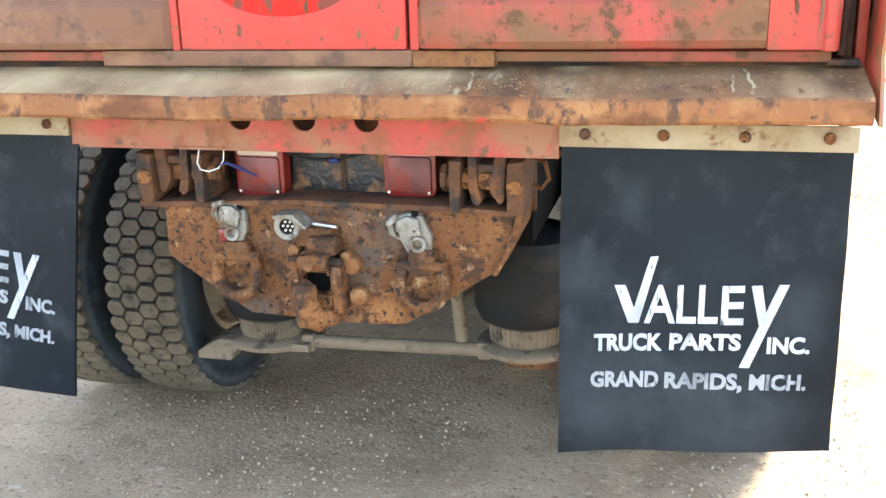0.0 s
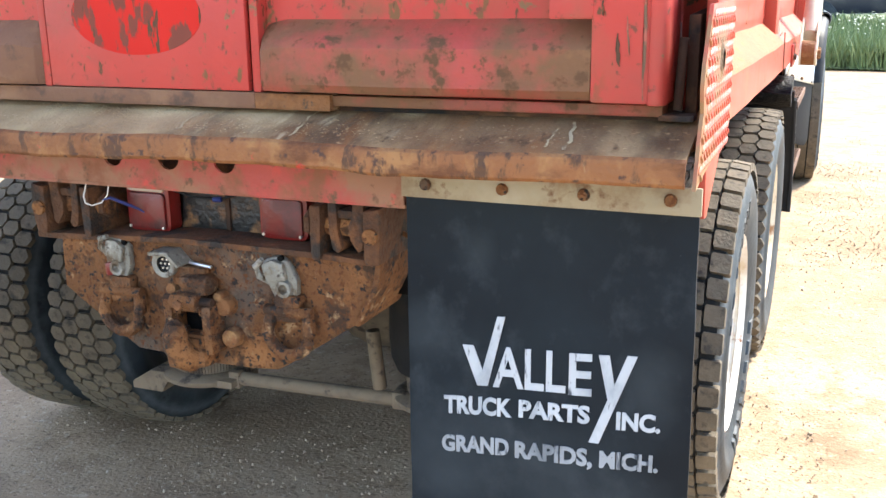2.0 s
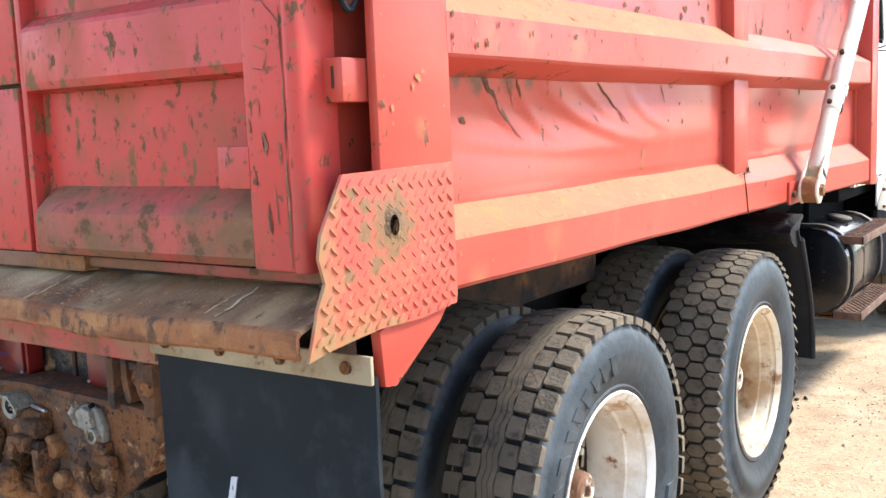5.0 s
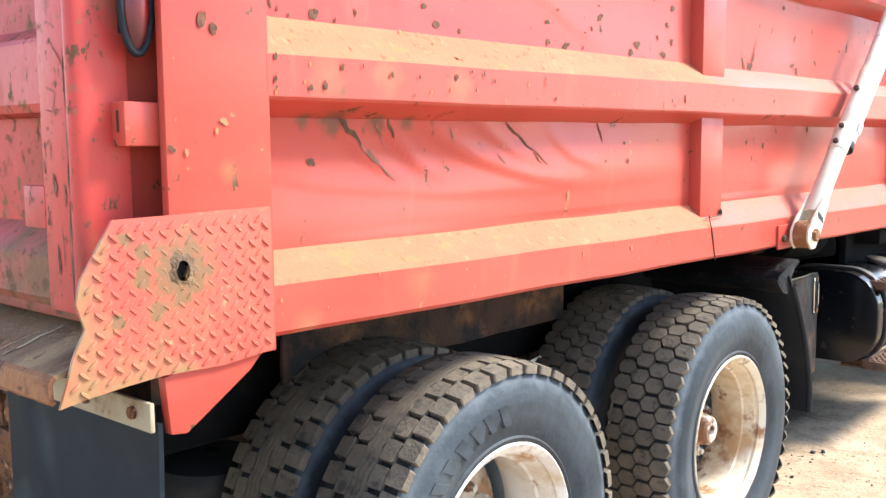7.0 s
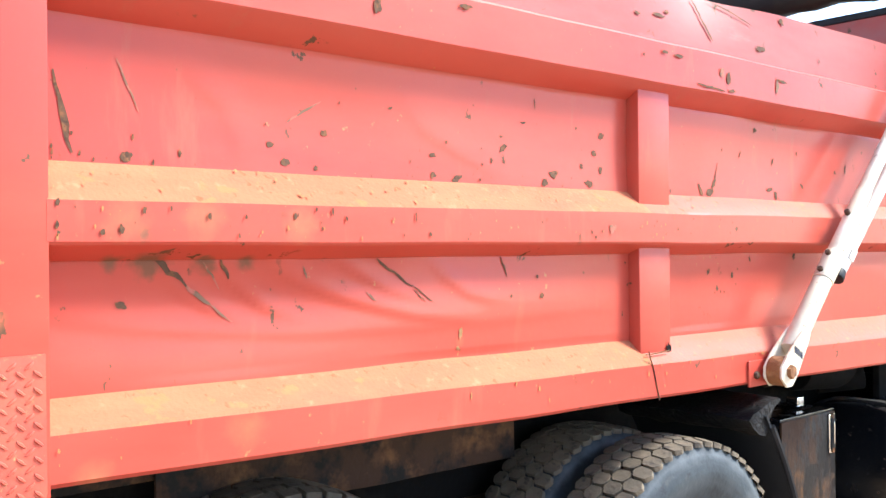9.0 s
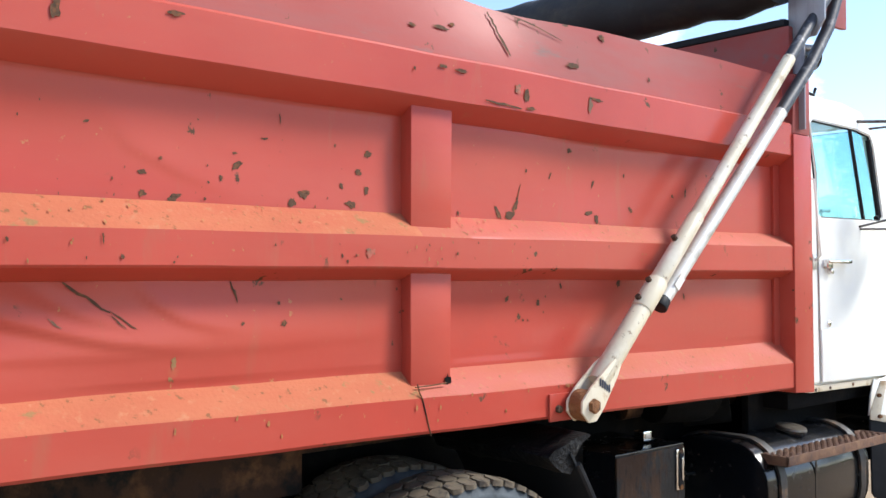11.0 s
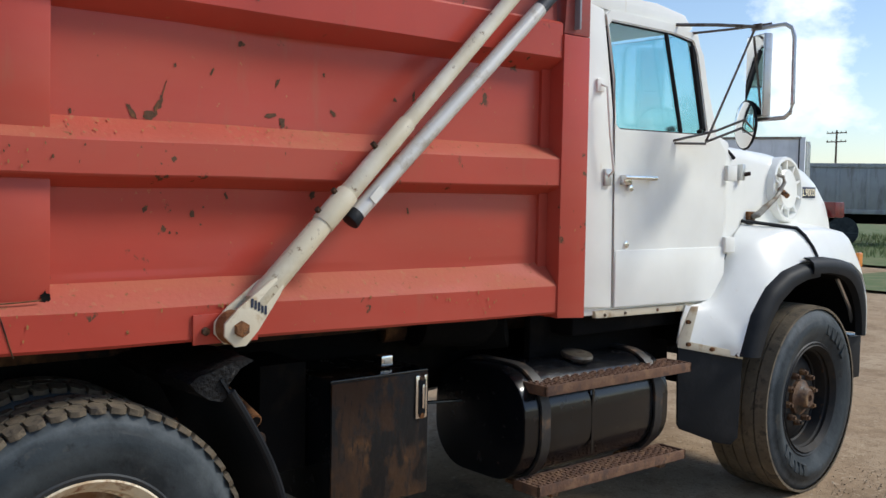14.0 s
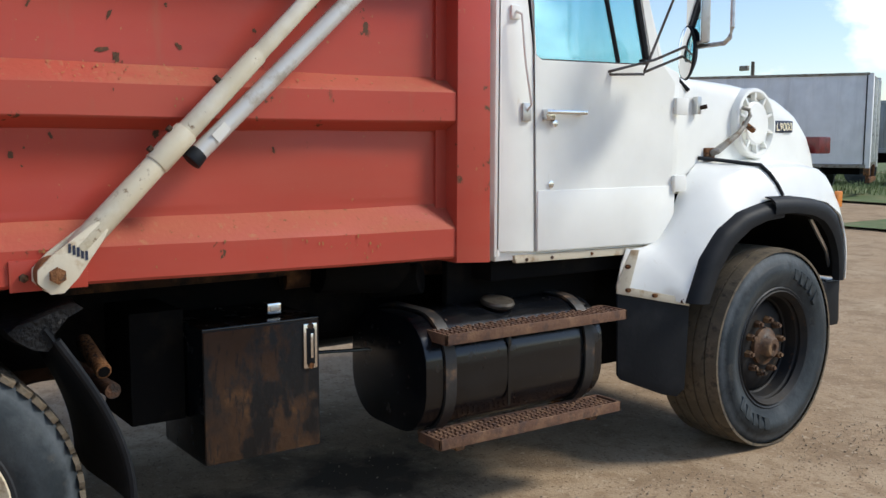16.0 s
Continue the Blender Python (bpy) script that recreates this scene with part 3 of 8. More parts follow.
def build_ground():
    b = bmesh.new()
    xs = [-v for v in grid_line((0.06, 5), 900, 0.11, 0.3)][::-1] + grid_line((0.0, 6.5), 900, 0.11, 0.3)
    ys = [-v for v in grid_line((0.06, 2), 900, 0.11, 0.3)][::-1] + grid_line((0.0, 12), 900, 0.11, 0.3)
    rows = []
    for y in ys:
        row = []
        for x in xs:
            h = ground_z(x, y)
            if abs(x) < 12 and -6 < y < 24:
                h += 0.012 * noise.noise((x * 0.9, y * 0.9, 0)) + 0.006 * noise.noise((x * 4, y * 4, 3))
            elif abs(x) + abs(y) > 60:
                h += 0.25 * noise.noise((x * 0.02, y * 0.02, 7))
            row.append(b.verts.new((x, y, h)))
        rows.append(row)
    for i in range(len(ys) - 1):
        for j in range(len(xs) - 1):
            b.faces.new((rows[i][j], rows[i][j + 1], rows[i + 1][j + 1], rows[i + 1][j]))
    ob = part("ground", b, dirt, None, "packed tan dirt yard strewn with fine gravel", 180)
    return tagged(ob, category="ground", kind="structure")


ground = build_ground()

# ---- the truck ----
truck = tagged(new("dump_truck"), "red dump truck with white cab and rusty hitch on dirt", "truck")

# rear apron: the sloping spill plate with its bent-down lip
def build_apron():
    n, rows = 60, []
    prof = [(0.25, 1.218), (0.17, 1.207), (0.09, 1.187), (0.03, 1.170), (0.000, 1.161), (-0.008, 1.155), (-0.011, 1.147), (-0.011, 1.116), (-0.005, 1.109)]
    for i in range(n + 1):
        x = -1.25 + 2.455 * i / n
        w = 0.014 * noise.noise((x * 2.1, 0, 0)) + 0.008 * noise.noise((x * 7, 1, 0))
        rows.append([(x, y + (w if k > 2 else 0) + (0.004 * noise.noise((x * 16, k, 5)) if k > 5 else 0), z - 0.01 * (1.2 - x) / 2.4 + (0.35 * w if k > 1 else 0) - (0.005 * noise.noise((x * 9, 4, 0)) + 0.006 * (1.2 - x) / 2.4 if k > 6 else 0)) for k, (y, z) in enumerate(prof)])
    b = loft(rows, 0.008)
    for f in b.faces:
        c = f.calc_center_median()
        f.material_index = 0 if c.y > 0.004 and c.z > 1.13 else 1
    return part("apron", b, (apron_steel, apron_edge), truck, "worn brown steel spill apron with a dented lip", 28)


apron = build_apron()
# heaps of dry sand left on the apron
def build_sand():
    """Loose grains scattered on the apron, thickest along the gate."""
    b = bmesh.new()
    rnd = random.Random(4)
    grain = bmesh.new()
    bmesh.ops.create_icosphere(grain, subdivisions=1, radius=1)
    me = bpy.data.meshes.new("grain")
    grain.to_mesh(me)
    grain.free()
    for _ in range(2200):
        x, y = rnd.gauss(-0.1, 0.55), 0.135 - 0.125 * rnd.random() ** 1.3
        if abs(x) > 1.15 or noise.noise((x * 5.0, y * 14.0, 2.0)) < 0.02:
            continue
        r = 0.0006 + 0.0012 * rnd.random() ** 3
        k = len(b.verts)
        b.from_mesh(me)
        b.verts.ensure_lookup_table()
        bmesh.ops.transform(b, matrix=Matrix.LocRotScale((x, y, apron_z(x, y) + 0.0083), None, (r * 1.4, r, r * 0.7)), verts=b.verts[k:])
    ob = part("sand_residue", b, sand_mat, apron, "dry pale sand grains on the apron", 180)
    return tagged(ob, kind="stuff")


def apron_z(x, y):
    """Height of the apron's top at x, y."""
    prof = ((0.25, 1.218), (0.17, 1.207), (0.09, 1.187), (0.03, 1.170), (0.000, 1.161))
    f = (x + 1.25) / 2.455 * 60
    x0 = -1.25 + 2.455 * math.floor(f) / 60
    w = 0.0
    for xx, g in ((x0, 1 - f % 1), (x0 + 2.455 / 60, f % 1)):
        w += g * (0.014 * noise.noise((xx * 2.1, 0, 0)) + 0.008 * noise.noise((xx * 7, 1, 0)))
    pts = [(py + (w if k > 2 else 0), pz - 0.01 * (1.2 - x) / 2.4 + (0.35 * w if k > 1 else 0)) for k, (py, pz) in enumerate(prof)]
    for (ya, za), (yb, zb) in zip(pts, pts[1:]):
        if y >= yb:
            break
    return za + (zb - za) * (y - ya) / (yb - ya)


def build_drip(x, y0, y1, w, seed):
    """A dried trickle across the apron's top."""
    rnd = random.Random(seed)
    b, rows, u = bmesh.new(), [], x
    for k in range(15):
        y = y0 + (y1 - y0) * k / 14
        u += rnd.uniform(-0.004, 0.004)
        g = w * rnd.uniform(0.4, 1.0)
        rows.append([b.verts.new((q, y, apron_z(q, y) + 0.0025)) for q in (u - g, u + g)])
    for (a, c), (d, e) in zip(rows, rows[1:]):
        b.faces.new((a, c, e, d))
    return b


sand_mat = surface("dry_sand", (0.38, 0.265, 0.15), 0.95, 0, [((0.50, 0.385, 0.24), 4, 0.46, 0.62, (0.6, 2, 1), 0.95), ((0.26, 0.175, 0.10), 9, 0.55, 0.66, (0.6, 2.5, 1), 0.95)], 0.3, 160, spec=0.1)
pad_rust = surface("pad_rust", (0.17, 0.078, 0.040), 0.8, 0, [((0.24, 0.125, 0.065), 5, 0.48, 0.64, ONE, 0.85), ((0.09, 0.048, 0.03), 14, 0.54, 0.66, ONE, 0.85)], 0.3, 60)
build_sand()
drip_mat = surface("dried_trickle", (0.42, 0.33, 0.20), 0.9, 0, [((0.22, 0.14, 0.075), 22, 0.50, 0.62, ONE, 0.9)], 0.2, 90, spec=0.15)
for k, (x, y0, y1, w) in enumerate(((0.985, 0.012, 0.14, 0.0045), (0.945, 0.02, 0.10, 0.003), (0.40, 0.02, 0.15, 0.004), (0.12, 0.03, 0.13, 0.003))):
    part("trickle", build_drip(x, y0, y1, w, 60 + k), drip_mat, truck, "pale dried trickle")

# cross channel under the apron, with its three holes
def build_channel():
    z0, z1, y = 0.998, 1.135, 0.195
    b = bmesh.new()
    rings = [[(-0.68, z0), (-0.3, z0 + 0.002), (0.1, z0 - 0.002), (0.580, z0), (0.580, z1), (-0.68, z1)]]
    for hx in (-0.204, -0.037, 0.122):
        rings.append([(hx + 0.031 * math.cos(2 * math.pi * k / 22), 1.074 + 0.031 * math.sin(2 * math.pi * k / 22)) for k in range(22)])
    edges = []
    for ring in rings:
        vs = [b.verts.new((x, y, z)) for x, z in ring]
        edges += [b.edges.new((vs[k], vs[(k + 1) % len(vs)])) for k in range(len(vs))]
    bmesh.ops.triangle_fill(b, use_beauty=True, use_dissolve=False, edges=edges)
    bmesh.ops.recalc_face_normals(b, faces=b.faces)
    bmesh.ops.solidify(b, geom=b.faces[:], thickness=0.008)
    ch = part("cross_channel", b, red_channel, truck, "faded red channel with three holes")
    part("channel_lip", box_bm(-0.68, 0.580, 0.195, 0.27, 0.989, 0.9975, 0.002), red_channel, ch)


red_channel = surface("red_channel_paint", (0.36, 0.050, 0.036), 0.55, 0, [((0.27, 0.13, 0.075), 3.6, 0.42, 0.56, ONE, 0.8), ((0.22, 0.085, 0.045), 9, 0.50, 0.62, ONE, 0.85), ((0.50, 0.045, 0.03), 8, 0.58, 0.66, ONE, 0.5), ((0.13, 0.07, 0.04), 24, 0.58, 0.66, ONE, 0.85)], 0.25, 50)
build_channel()
part("rear_crossmember", box_bm(-0.95, 0.95, 0.335, 0.45, 0.99, 1.14, 0.006), rust_dark, truck)


# mud flaps
def letters(text, x, z, height, width, parent, material, m, name="letter", shear=0.0):
    """Raised print of a word in the built-in font, made a mesh, its left foot at x, z, facing -y, then turned by m."""
    cu = bpy.data.curves.new(name, "FONT")
    cu.body, cu.extrude, cu.size, cu.shear, cu.resolution_u = text, 0.0012, 1.0, shear, 3
    cu.offset = 0.018 if height > 0.06 else 0.040
    tmp = bpy.data.objects.new(name, cu)
    scene.collection.objects.link(tmp)
    mesh = bpy.data.meshes.new_from_object(tmp.evaluated_get(bpy.context.evaluated_depsgraph_get()))
    bpy.data.objects.remove(tmp)
    co = np.array([v.co[:] for v in mesh.vertices])
    lo, hi = co.min(0), co.max(0)
    for v in mesh.vertices:
        u, w = (v.co.x - lo[0]) / (hi[0] - lo[0]), (v.co.y - lo[1]) / (hi[1] - lo[1])
        px, pz = x + u * width, z + w * height + 0.075 * u * width
        v.co = m @ Vector((px, print_y(px, pz) - 0.0008 - v.co.z, pz))
    split_letters(mesh, parent, material, name)


def split_letters(mesh, parent, material, name):
    """Every letter of a word becomes an object of its own."""
    whole = bmesh.new()
    whole.from_mesh(mesh)
    bpy.data.meshes.remove(mesh)
    whole.verts.ensure_lookup_table()
    left = set(v.index for v in whole.verts)
    while left:
        stack, seen_ = [left.pop()], []
        while stack:
            k = stack.pop()
            seen_.append(k)
            for e in whole.verts[k].link_edges:
                o = e.other_vert(whole.verts[k]).index
                if o in left:
                    left.discard(o)
                    stack.append(o)
        own = set(seen_)
        fs = [f for f in whole.faces if f.verts[0].index in own]
        b = bmesh.new()
        vm = {k: b.verts.new(whole.verts[k].co) for k in seen_}
        for f in fs:
            b.faces.new([vm[v.index] for v in f.verts])
        part(name, b, material, parent)
    whole.free()


FX0, FX1 = 0.585, 1.208


def build_flap(top, curl):
    """A hanging rubber sheet with a gentle curl; top: how far it runs up behind its clamp."""
    n, m, rows = 26, 26, []
    for i in range(n + 1):
        u = i / n
        row = []
        for j in range(m + 1):
            v = j / m
            z0, z1 = 1.035 + top, 0.246 + 0.068 * u + 0.002 * math.sin(9 * u)
            row.append((FX0 + (FX1 + 0.010 * v - FX0) * u + 0.004 * noise.noise((v * 4, u > 0.5, 3)), flap_y(u, v, curl), z0 + (z1 - z0) * v))
        rows.append(row)
    return loft(rows, 0.010)


def flap_y(u, v, curl):
    y = 0.200 + curl * (0.022 * math.sin(math.pi * u) * (0.25 + 0.75 * v) - 0.010 * v) + 0.003 * math.sin(3 * u + 4 * v) + 0.008 * v * v * math.sin(7 * u)
    # a shallow crease that runs down from the clamp
    return y + 0.007 * math.exp(-((u - 0.17 - 0.35 * v) / 0.05) ** 2) * math.exp(-(v / 0.30) ** 2) + 0.004 * noise.noise((u * 3.2, v * 3.2, 8))


def print_y(x, z):
    """Where the flap's front lies under the print."""
    u = min(max((x - FX0) / (FX1 - FX0), 0), 1)
    z0, z1 = 1.035, 0.246 + 0.068 * u
    return flap_y(u, min(max((z - z0) / (z1 - z0), 0), 1), 0.5) - 0.0105


for side in (1, -1):
    # the far flap has slipped and hangs turned in its clamp
    turn = Matrix.Identity(4) if side > 0 else Matrix.Translation((-0.832, 0, 0.685)) @ pose(0, 0, 0, 0, 10, 0) @ Matrix.Translation((-1.101, 0, -0.716))
    fb = build_flap(0.0 if side > 0 else 0.05, 0.5)
    bmesh.ops.transform(fb, matrix=turn, verts=fb.verts)
    flap = part("mud_flap", fb, flap_rubber, truck, "black rubber mud flap with worn white print" if side > 0 else "black rubber mud flap hanging askew, print worn")
    x0, x1 = (0.585, 1.210) if side > 0 else (-1.30, -0.682)
    clamp = part("flap_clamp", box_bm(x0 - 0.003, x1 + 0.004, 0.172, 0.182, 1.022, 1.078, 0.003), clamp_mat, truck, "cream steel clamp strip")
    for k in range(4):
        bx = x0 + 0.055 + k * (x1 - x0 - 0.11) / 3
        part("bolt", rod((bx, 0.177, 1.052), (bx, 0.163, 1.052), 0.014, 0.012, seg=10, bevel=0.003), rust, clamp, "rusty bolt")
    for text, lx, lz, h, w in (("ALL", 0.784, 0.602, 0.094, 0.166), ("E", 0.957, 0.612, 0.094, 0.050), ("TRUCK", 0.669, 0.524, 0.044, 0.159), ("PARTS", 0.845, 0.540, 0.042, 0.160), ("INC.", 1.062, 0.549, 0.041, 0.092), ("GRAND", 0.663, 0.430, 0.042, 0.160), ("RAPIDS,", 0.837, 0.434, 0.049, 0.176), ("MICH.", 1.029, 0.456, 0.040, 0.124)):
        letters(text, lx, lz, h, w, flap, flap_paint_dim if lz < 0.5 or side < 0 else flap_paint, turn)
    # the long-armed first and last letters of the top word
    for poly in (((0.714, 0.693), (0.739, 0.694), (0.760, 0.639), (0.794, 0.766), (0.812, 0.768), (0.772, 0.603), (0.748, 0.601)), ((1.020, 0.710), (1.043, 0.712), (1.055, 0.648), (1.080, 0.716), (1.101, 0.717), (1.026, 0.512), (1.004, 0.511), (1.042, 0.614))):
        b = prism(poly, "y", -0.0012, 0.004)
        for v in b.verts:
            v.co.y += print_y(v.co.x, v.co.z) - 0.0012
        bmesh.ops.transform(b, matrix=turn, verts=b.verts)
        part("letter", b, flap_paint, flap)


# hitch plate and what is bolted to it
def cast(bm, amp, scale, cuts=2):
    """Lumps and pits of rough, rust-eaten steel."""
    bmesh.ops.subdivide_edges(bm, edges=[e for e in bm.edges if e.calc_length() > 0.012], cuts=cuts, use_grid_fill=True)
    bm.normal_update()
    for v in bm.verts:
        v.co += v.normal * amp * noise.noise(v.co * scale)
    return bm


outline = [(-0.491, 0.828), (-0.495, 0.78), (-0.497, 0.678), (-0.455, 0.648), (-0.265, 0.524), (-0.115, 0.519), (-0.052, 0.512), (0.10, 0.515), (0.169, 0.521), (0.195, 0.534), (0.41, 0.676), (0.452, 0.755), (0.466, 0.835)]
hitch_plate = part("hitch_plate", prism(outline, "y", 0.288, 0.312, 0.004), rust, truck, "thick rusted steel pintle plate")
part("plate_brace", prism([(0.405, 0.672), (0.418, 0.672), (0.472, 0.775), (0.484, 0.845), (0.468, 0.845), (0.456, 0.775)], "y", 0.270, 0.50, 0.003), rust, truck, "rusted side brace of the plate")
part("plate_shelf", prism([(-0.557, 0.815), (-0.49, 0.815), (-0.10, 0.835), (0.30, 0.832), (0.46, 0.826), (0.46, 0.840), (0.30, 0.848), (-0.10, 0.850), (-0.49, 0.832), (-0.557, 0.832)], "y", 0.268, 0.42, 0.004), bracket_rust, truck)
part("back_plate", box_bm(-0.53, 0.49, 0.44, 0.46, 0.80, 1.0, 0.004), rust_dark, truck)
part("light_panel", cast(box_bm(-0.165, 0.105, 0.385, 0.415, 0.845, 0.97, 0.008), 0.006, 22), stained_rust, truck, "rusty plate between the tail lights, stained black")
part("panel_seam", box_bm(-0.02, -0.006, 0.379, 0.387, 0.85, 0.965, 0.003), rust_dark, truck)


# receiver and hook
def ring_plate(x0, x1, z0, z1, hx0, hx1, hz0, hz1, y0, y1):
    o = [(x0, z0), (x1, z0), (x1, z1), (x0, z1)]
    n_ = [(hx0, hz0), (hx1, hz0), (hx1, hz1), (hx0, hz1)]
    bb = bmesh.new()
    loops = [[bb.verts.new((p[0], yy, p[1])) for p in ring] for yy in (y0, y1) for ring in (o, n_)]
    for k in range(4):
        q = (k + 1) % 4
        for s, t in ((0, 1), (3, 2), (2, 0), (1, 3)):
            bb.faces.new((loops[s][k], loops[s][q], loops[t][q], loops[t][k]))
    bmesh.ops.recalc_face_normals(bb, faces=bb.faces)
    bmesh.ops.bevel(bb, geom=bb.edges[:], offset=0.009, segments=2, affect="EDGES")
    return bb


pintle = part("pintle_hook", cast(ring_plate(-0.114, 0.006, 0.566, 0.692, -0.090, -0.014, 0.606, 0.666, 0.232, 0.286), 0.004, 45, 1), rust, truck, "rusted pintle hook")
# black sheet behind the opening, painting the shade in the hook's throat
part("throat", box_bm(-0.098, -0.006, 0.283, 0.2875, 0.598, 0.674, 0.0), grime_shade_black, pintle)
horn = tube([(-0.045, 0.275, 0.548), (-0.052, 0.235, 0.545), (-0.060, 0.203, 0.560), (-0.063, 0.192, 0.592), (-0.064, 0.190, 0.622), (-0.064, 0.194, 0.645), (-0.063, 0.199, 0.657)], [0.036, 0.039, 0.036, 0.032, 0.031, 0.026, 0.010], 16)
part("hook_jaw", cast(horn, 0.006, 40, 1), rust, pintle, "blunt upright hook horn")
part("hook_foot", cast(box_bm(-0.102, 0.000, 0.218, 0.290, 0.522, 0.572, 0.018), 0.005, 40, 1), rust, pintle)
for x0, x1, z0, z1 in ((-0.122, -0.094, 0.588, 0.700), (-0.006, 0.024, 0.560, 0.690)):
    part("hook_cheek", cast(box_bm(x0, x1, 0.222, 0.290, z0, z1, 0.011), 0.005, 42, 1), rust, pintle)
part("latch_body", cast(box_bm(-0.092, -0.010, 0.205, 0.29, 0.676, 0.722, 0.016), 0.007, 40, 1), rust, pintle, "lumpy rusted latch")
part("latch_arm", cast(box_bm(-0.072, 0.012, 0.228, 0.29, 0.712, 0.762, 0.016), 0.008, 34, 1), rust, pintle)
part("lock_pin", rod((-0.122, 0.238, 0.698), (0.022, 0.238, 0.698), 0.011, seg=10), rust_dark, pintle)
part("latch_nut", rod((-0.056, 0.21, 0.695), (-0.056, 0.196, 0.695), 0.014, seg=6, bevel=0.002), rust_light, pintle)
part("mount_block", cast(box_bm(-0.116, -0.012, 0.262, 0.291, 0.728, 0.778, 0.010), 0.006, 40, 1), rust, pintle)
for bx, bz, r in ((0.038, 0.682, 0.027), (0.053, 0.600, 0.028), (-0.118, 0.715, 0.018), (0.024, 0.706, 0.016), (0.012, 0.668, 0.012)):
    part("bolt", rod((bx, 0.292, bz), (bx, 0.255, bz), r, r * 0.86, 10, bevel=0.005), rust_light, hitch_plate, "large rusty bolt head")
for hx, top in ((-0.282, 0.69), (0.228, 0.69)):
    u_bar = [(hx - 0.048, 0.272, top), (hx - 0.056, 0.262, 0.660)] + [(hx + 0.058 * math.cos(t), 0.256, 0.640 + 0.058 * math.sin(t)) for t in [math.pi + math.pi * k / 9 for k in range(10)]] + [(hx + 0.056, 0.262, 0.660), (hx + 0.048, 0.272, top)]
    part("shackle", cast(tube(u_bar, 0.0165, 10), 0.002, 60, 1), rust, hitch_plate, "rusted tow shackle")
    part("shackle_lug", cast(box_bm(hx - 0.036, hx + 0.036, 0.255, 0.290, 0.662, 0.735, 0.012), 0.005, 40, 1), rust, hitch_plate)
    part("shackle_pin", rod((hx - 0.066, 0.262, 0.692), (hx + 0.066, 0.262, 0.692), 0.014, bevel=0.003), rust, hitch_plate)
# trailer sockets
for gx, gz, tilt, size in ((-0.289, 0.783, 4, 1.06), (0.207, 0.775, -22, 1.10)):
    m = Matrix.Translation((gx, 0.288, gz)) @ pose(0, 0, 0, 0, tilt, 0) @ Matrix.Scale(size, 4)
    g = prism([(-0.034, -0.040), (0.024, -0.052), (0.038, -0.02), (0.034, 0.030), (0.010, 0.050), (-0.028, 0.050), (-0.040, 0.020)], "y", -0.020, 0.0, 0.006)
    bmesh.ops.transform(g, matrix=m, verts=g.verts)
    air = part("air_coupling", g, bright_cast, hitch_plate, "pale cast gladhand coupling, rust-specked")
    lip = prism([(-0.030, 0.004), (0.020, -0.010), (0.028, 0.030), (0.004, 0.046), (-0.026, 0.044)], "y", -0.036, -0.019, 0.007)
    bmesh.ops.transform(lip, matrix=m, verts=lip.verts)
    part("coupling_cap", lip, bright_cast, air)
    horn_ = tube([(-0.036, -0.012, -0.002), (-0.046, -0.026, 0.020), (-0.040, -0.034, 0.044), (-0.016, -0.036, 0.054)], [0.006, 0.008, 0.008, 0.006], 8)
    bmesh.ops.transform(horn_, matrix=m, verts=horn_.verts)
    part("coupling_hook", horn_, bright_cast, air)
    eye_ = lathe([(0.0, 0.008), (0.012, 0.012), (0.012, 0.019), (0.0, 0.022)], 18)
    bmesh.ops.transform(eye_, matrix=m @ Matrix.Translation((0.002, -0.020, -0.026)) @ pose(0, 0, 0, 0, 0, -90), verts=eye_.verts)
    part("coupling_port", eye_, bright_cast, air)
    # no real cut: a small black block imitates the dark inside of a slot
    slot = box_bm(0.012, 0.026, -0.0215, -0.012, 0.034, 0.046, 0.002)
    bmesh.ops.transform(slot, matrix=m, verts=slot.verts)
    part("coupling_slot", slot, grime_shade_black, air)
part("red_seal", cast(box_bm(-0.328, -0.303, 0.256, 0.286, 0.732, 0.768, 0.006), 0.004, 50, 1), red_lens_rim, hitch_plate, "red rubber seal")
sk = lathe([(-0.028, 0.021), (-0.03, 0.033), (-0.028, 0.036), (0.0, 0.036)], 24)
bmesh.ops.transform(sk, matrix=Matrix.Translation((-0.127, 0.275, 0.783)) @ pose(0, 0, 0, 0, 0, 90), verts=sk.verts)
rod((-0.127, 0.285, 0.783), (-0.127, 0.270, 0.783), 0.033, bm=sk)
socket = part("electric_socket", sk, bright_cast, hitch_plate, "grey seven-pin trailer socket")
part("socket_face", rod((-0.127, 0.270, 0.783), (-0.127, 0.257, 0.783), 0.023, seg=20), black_plastic, socket)
for k in range(7):
    a = 2 * math.pi * k / 6
    px, pz = (-0.127, 0.783) if k == 6 else (-0.127 + 0.013 * math.cos(a), 0.783 + 0.013 * math.sin(a))
    part("socket_pin", rod((px, 0.258, pz), (px, 0.253, pz), 0.0032, seg=8), aluminium, socket)
part("socket_lid", prism([(-0.158, 0.818), (-0.100, 0.822), (-0.066, 0.788), (-0.070, 0.782), (-0.104, 0.812), (-0.156, 0.808)], "y", 0.225, 0.288, 0.003), bright_cast, socket, "sprung socket lid")
part("cotter_pin", rod((-0.07, 0.278, 0.786), (0.0, 0.274, 0.780), 0.005, seg=8), aluminium, hitch_plate)

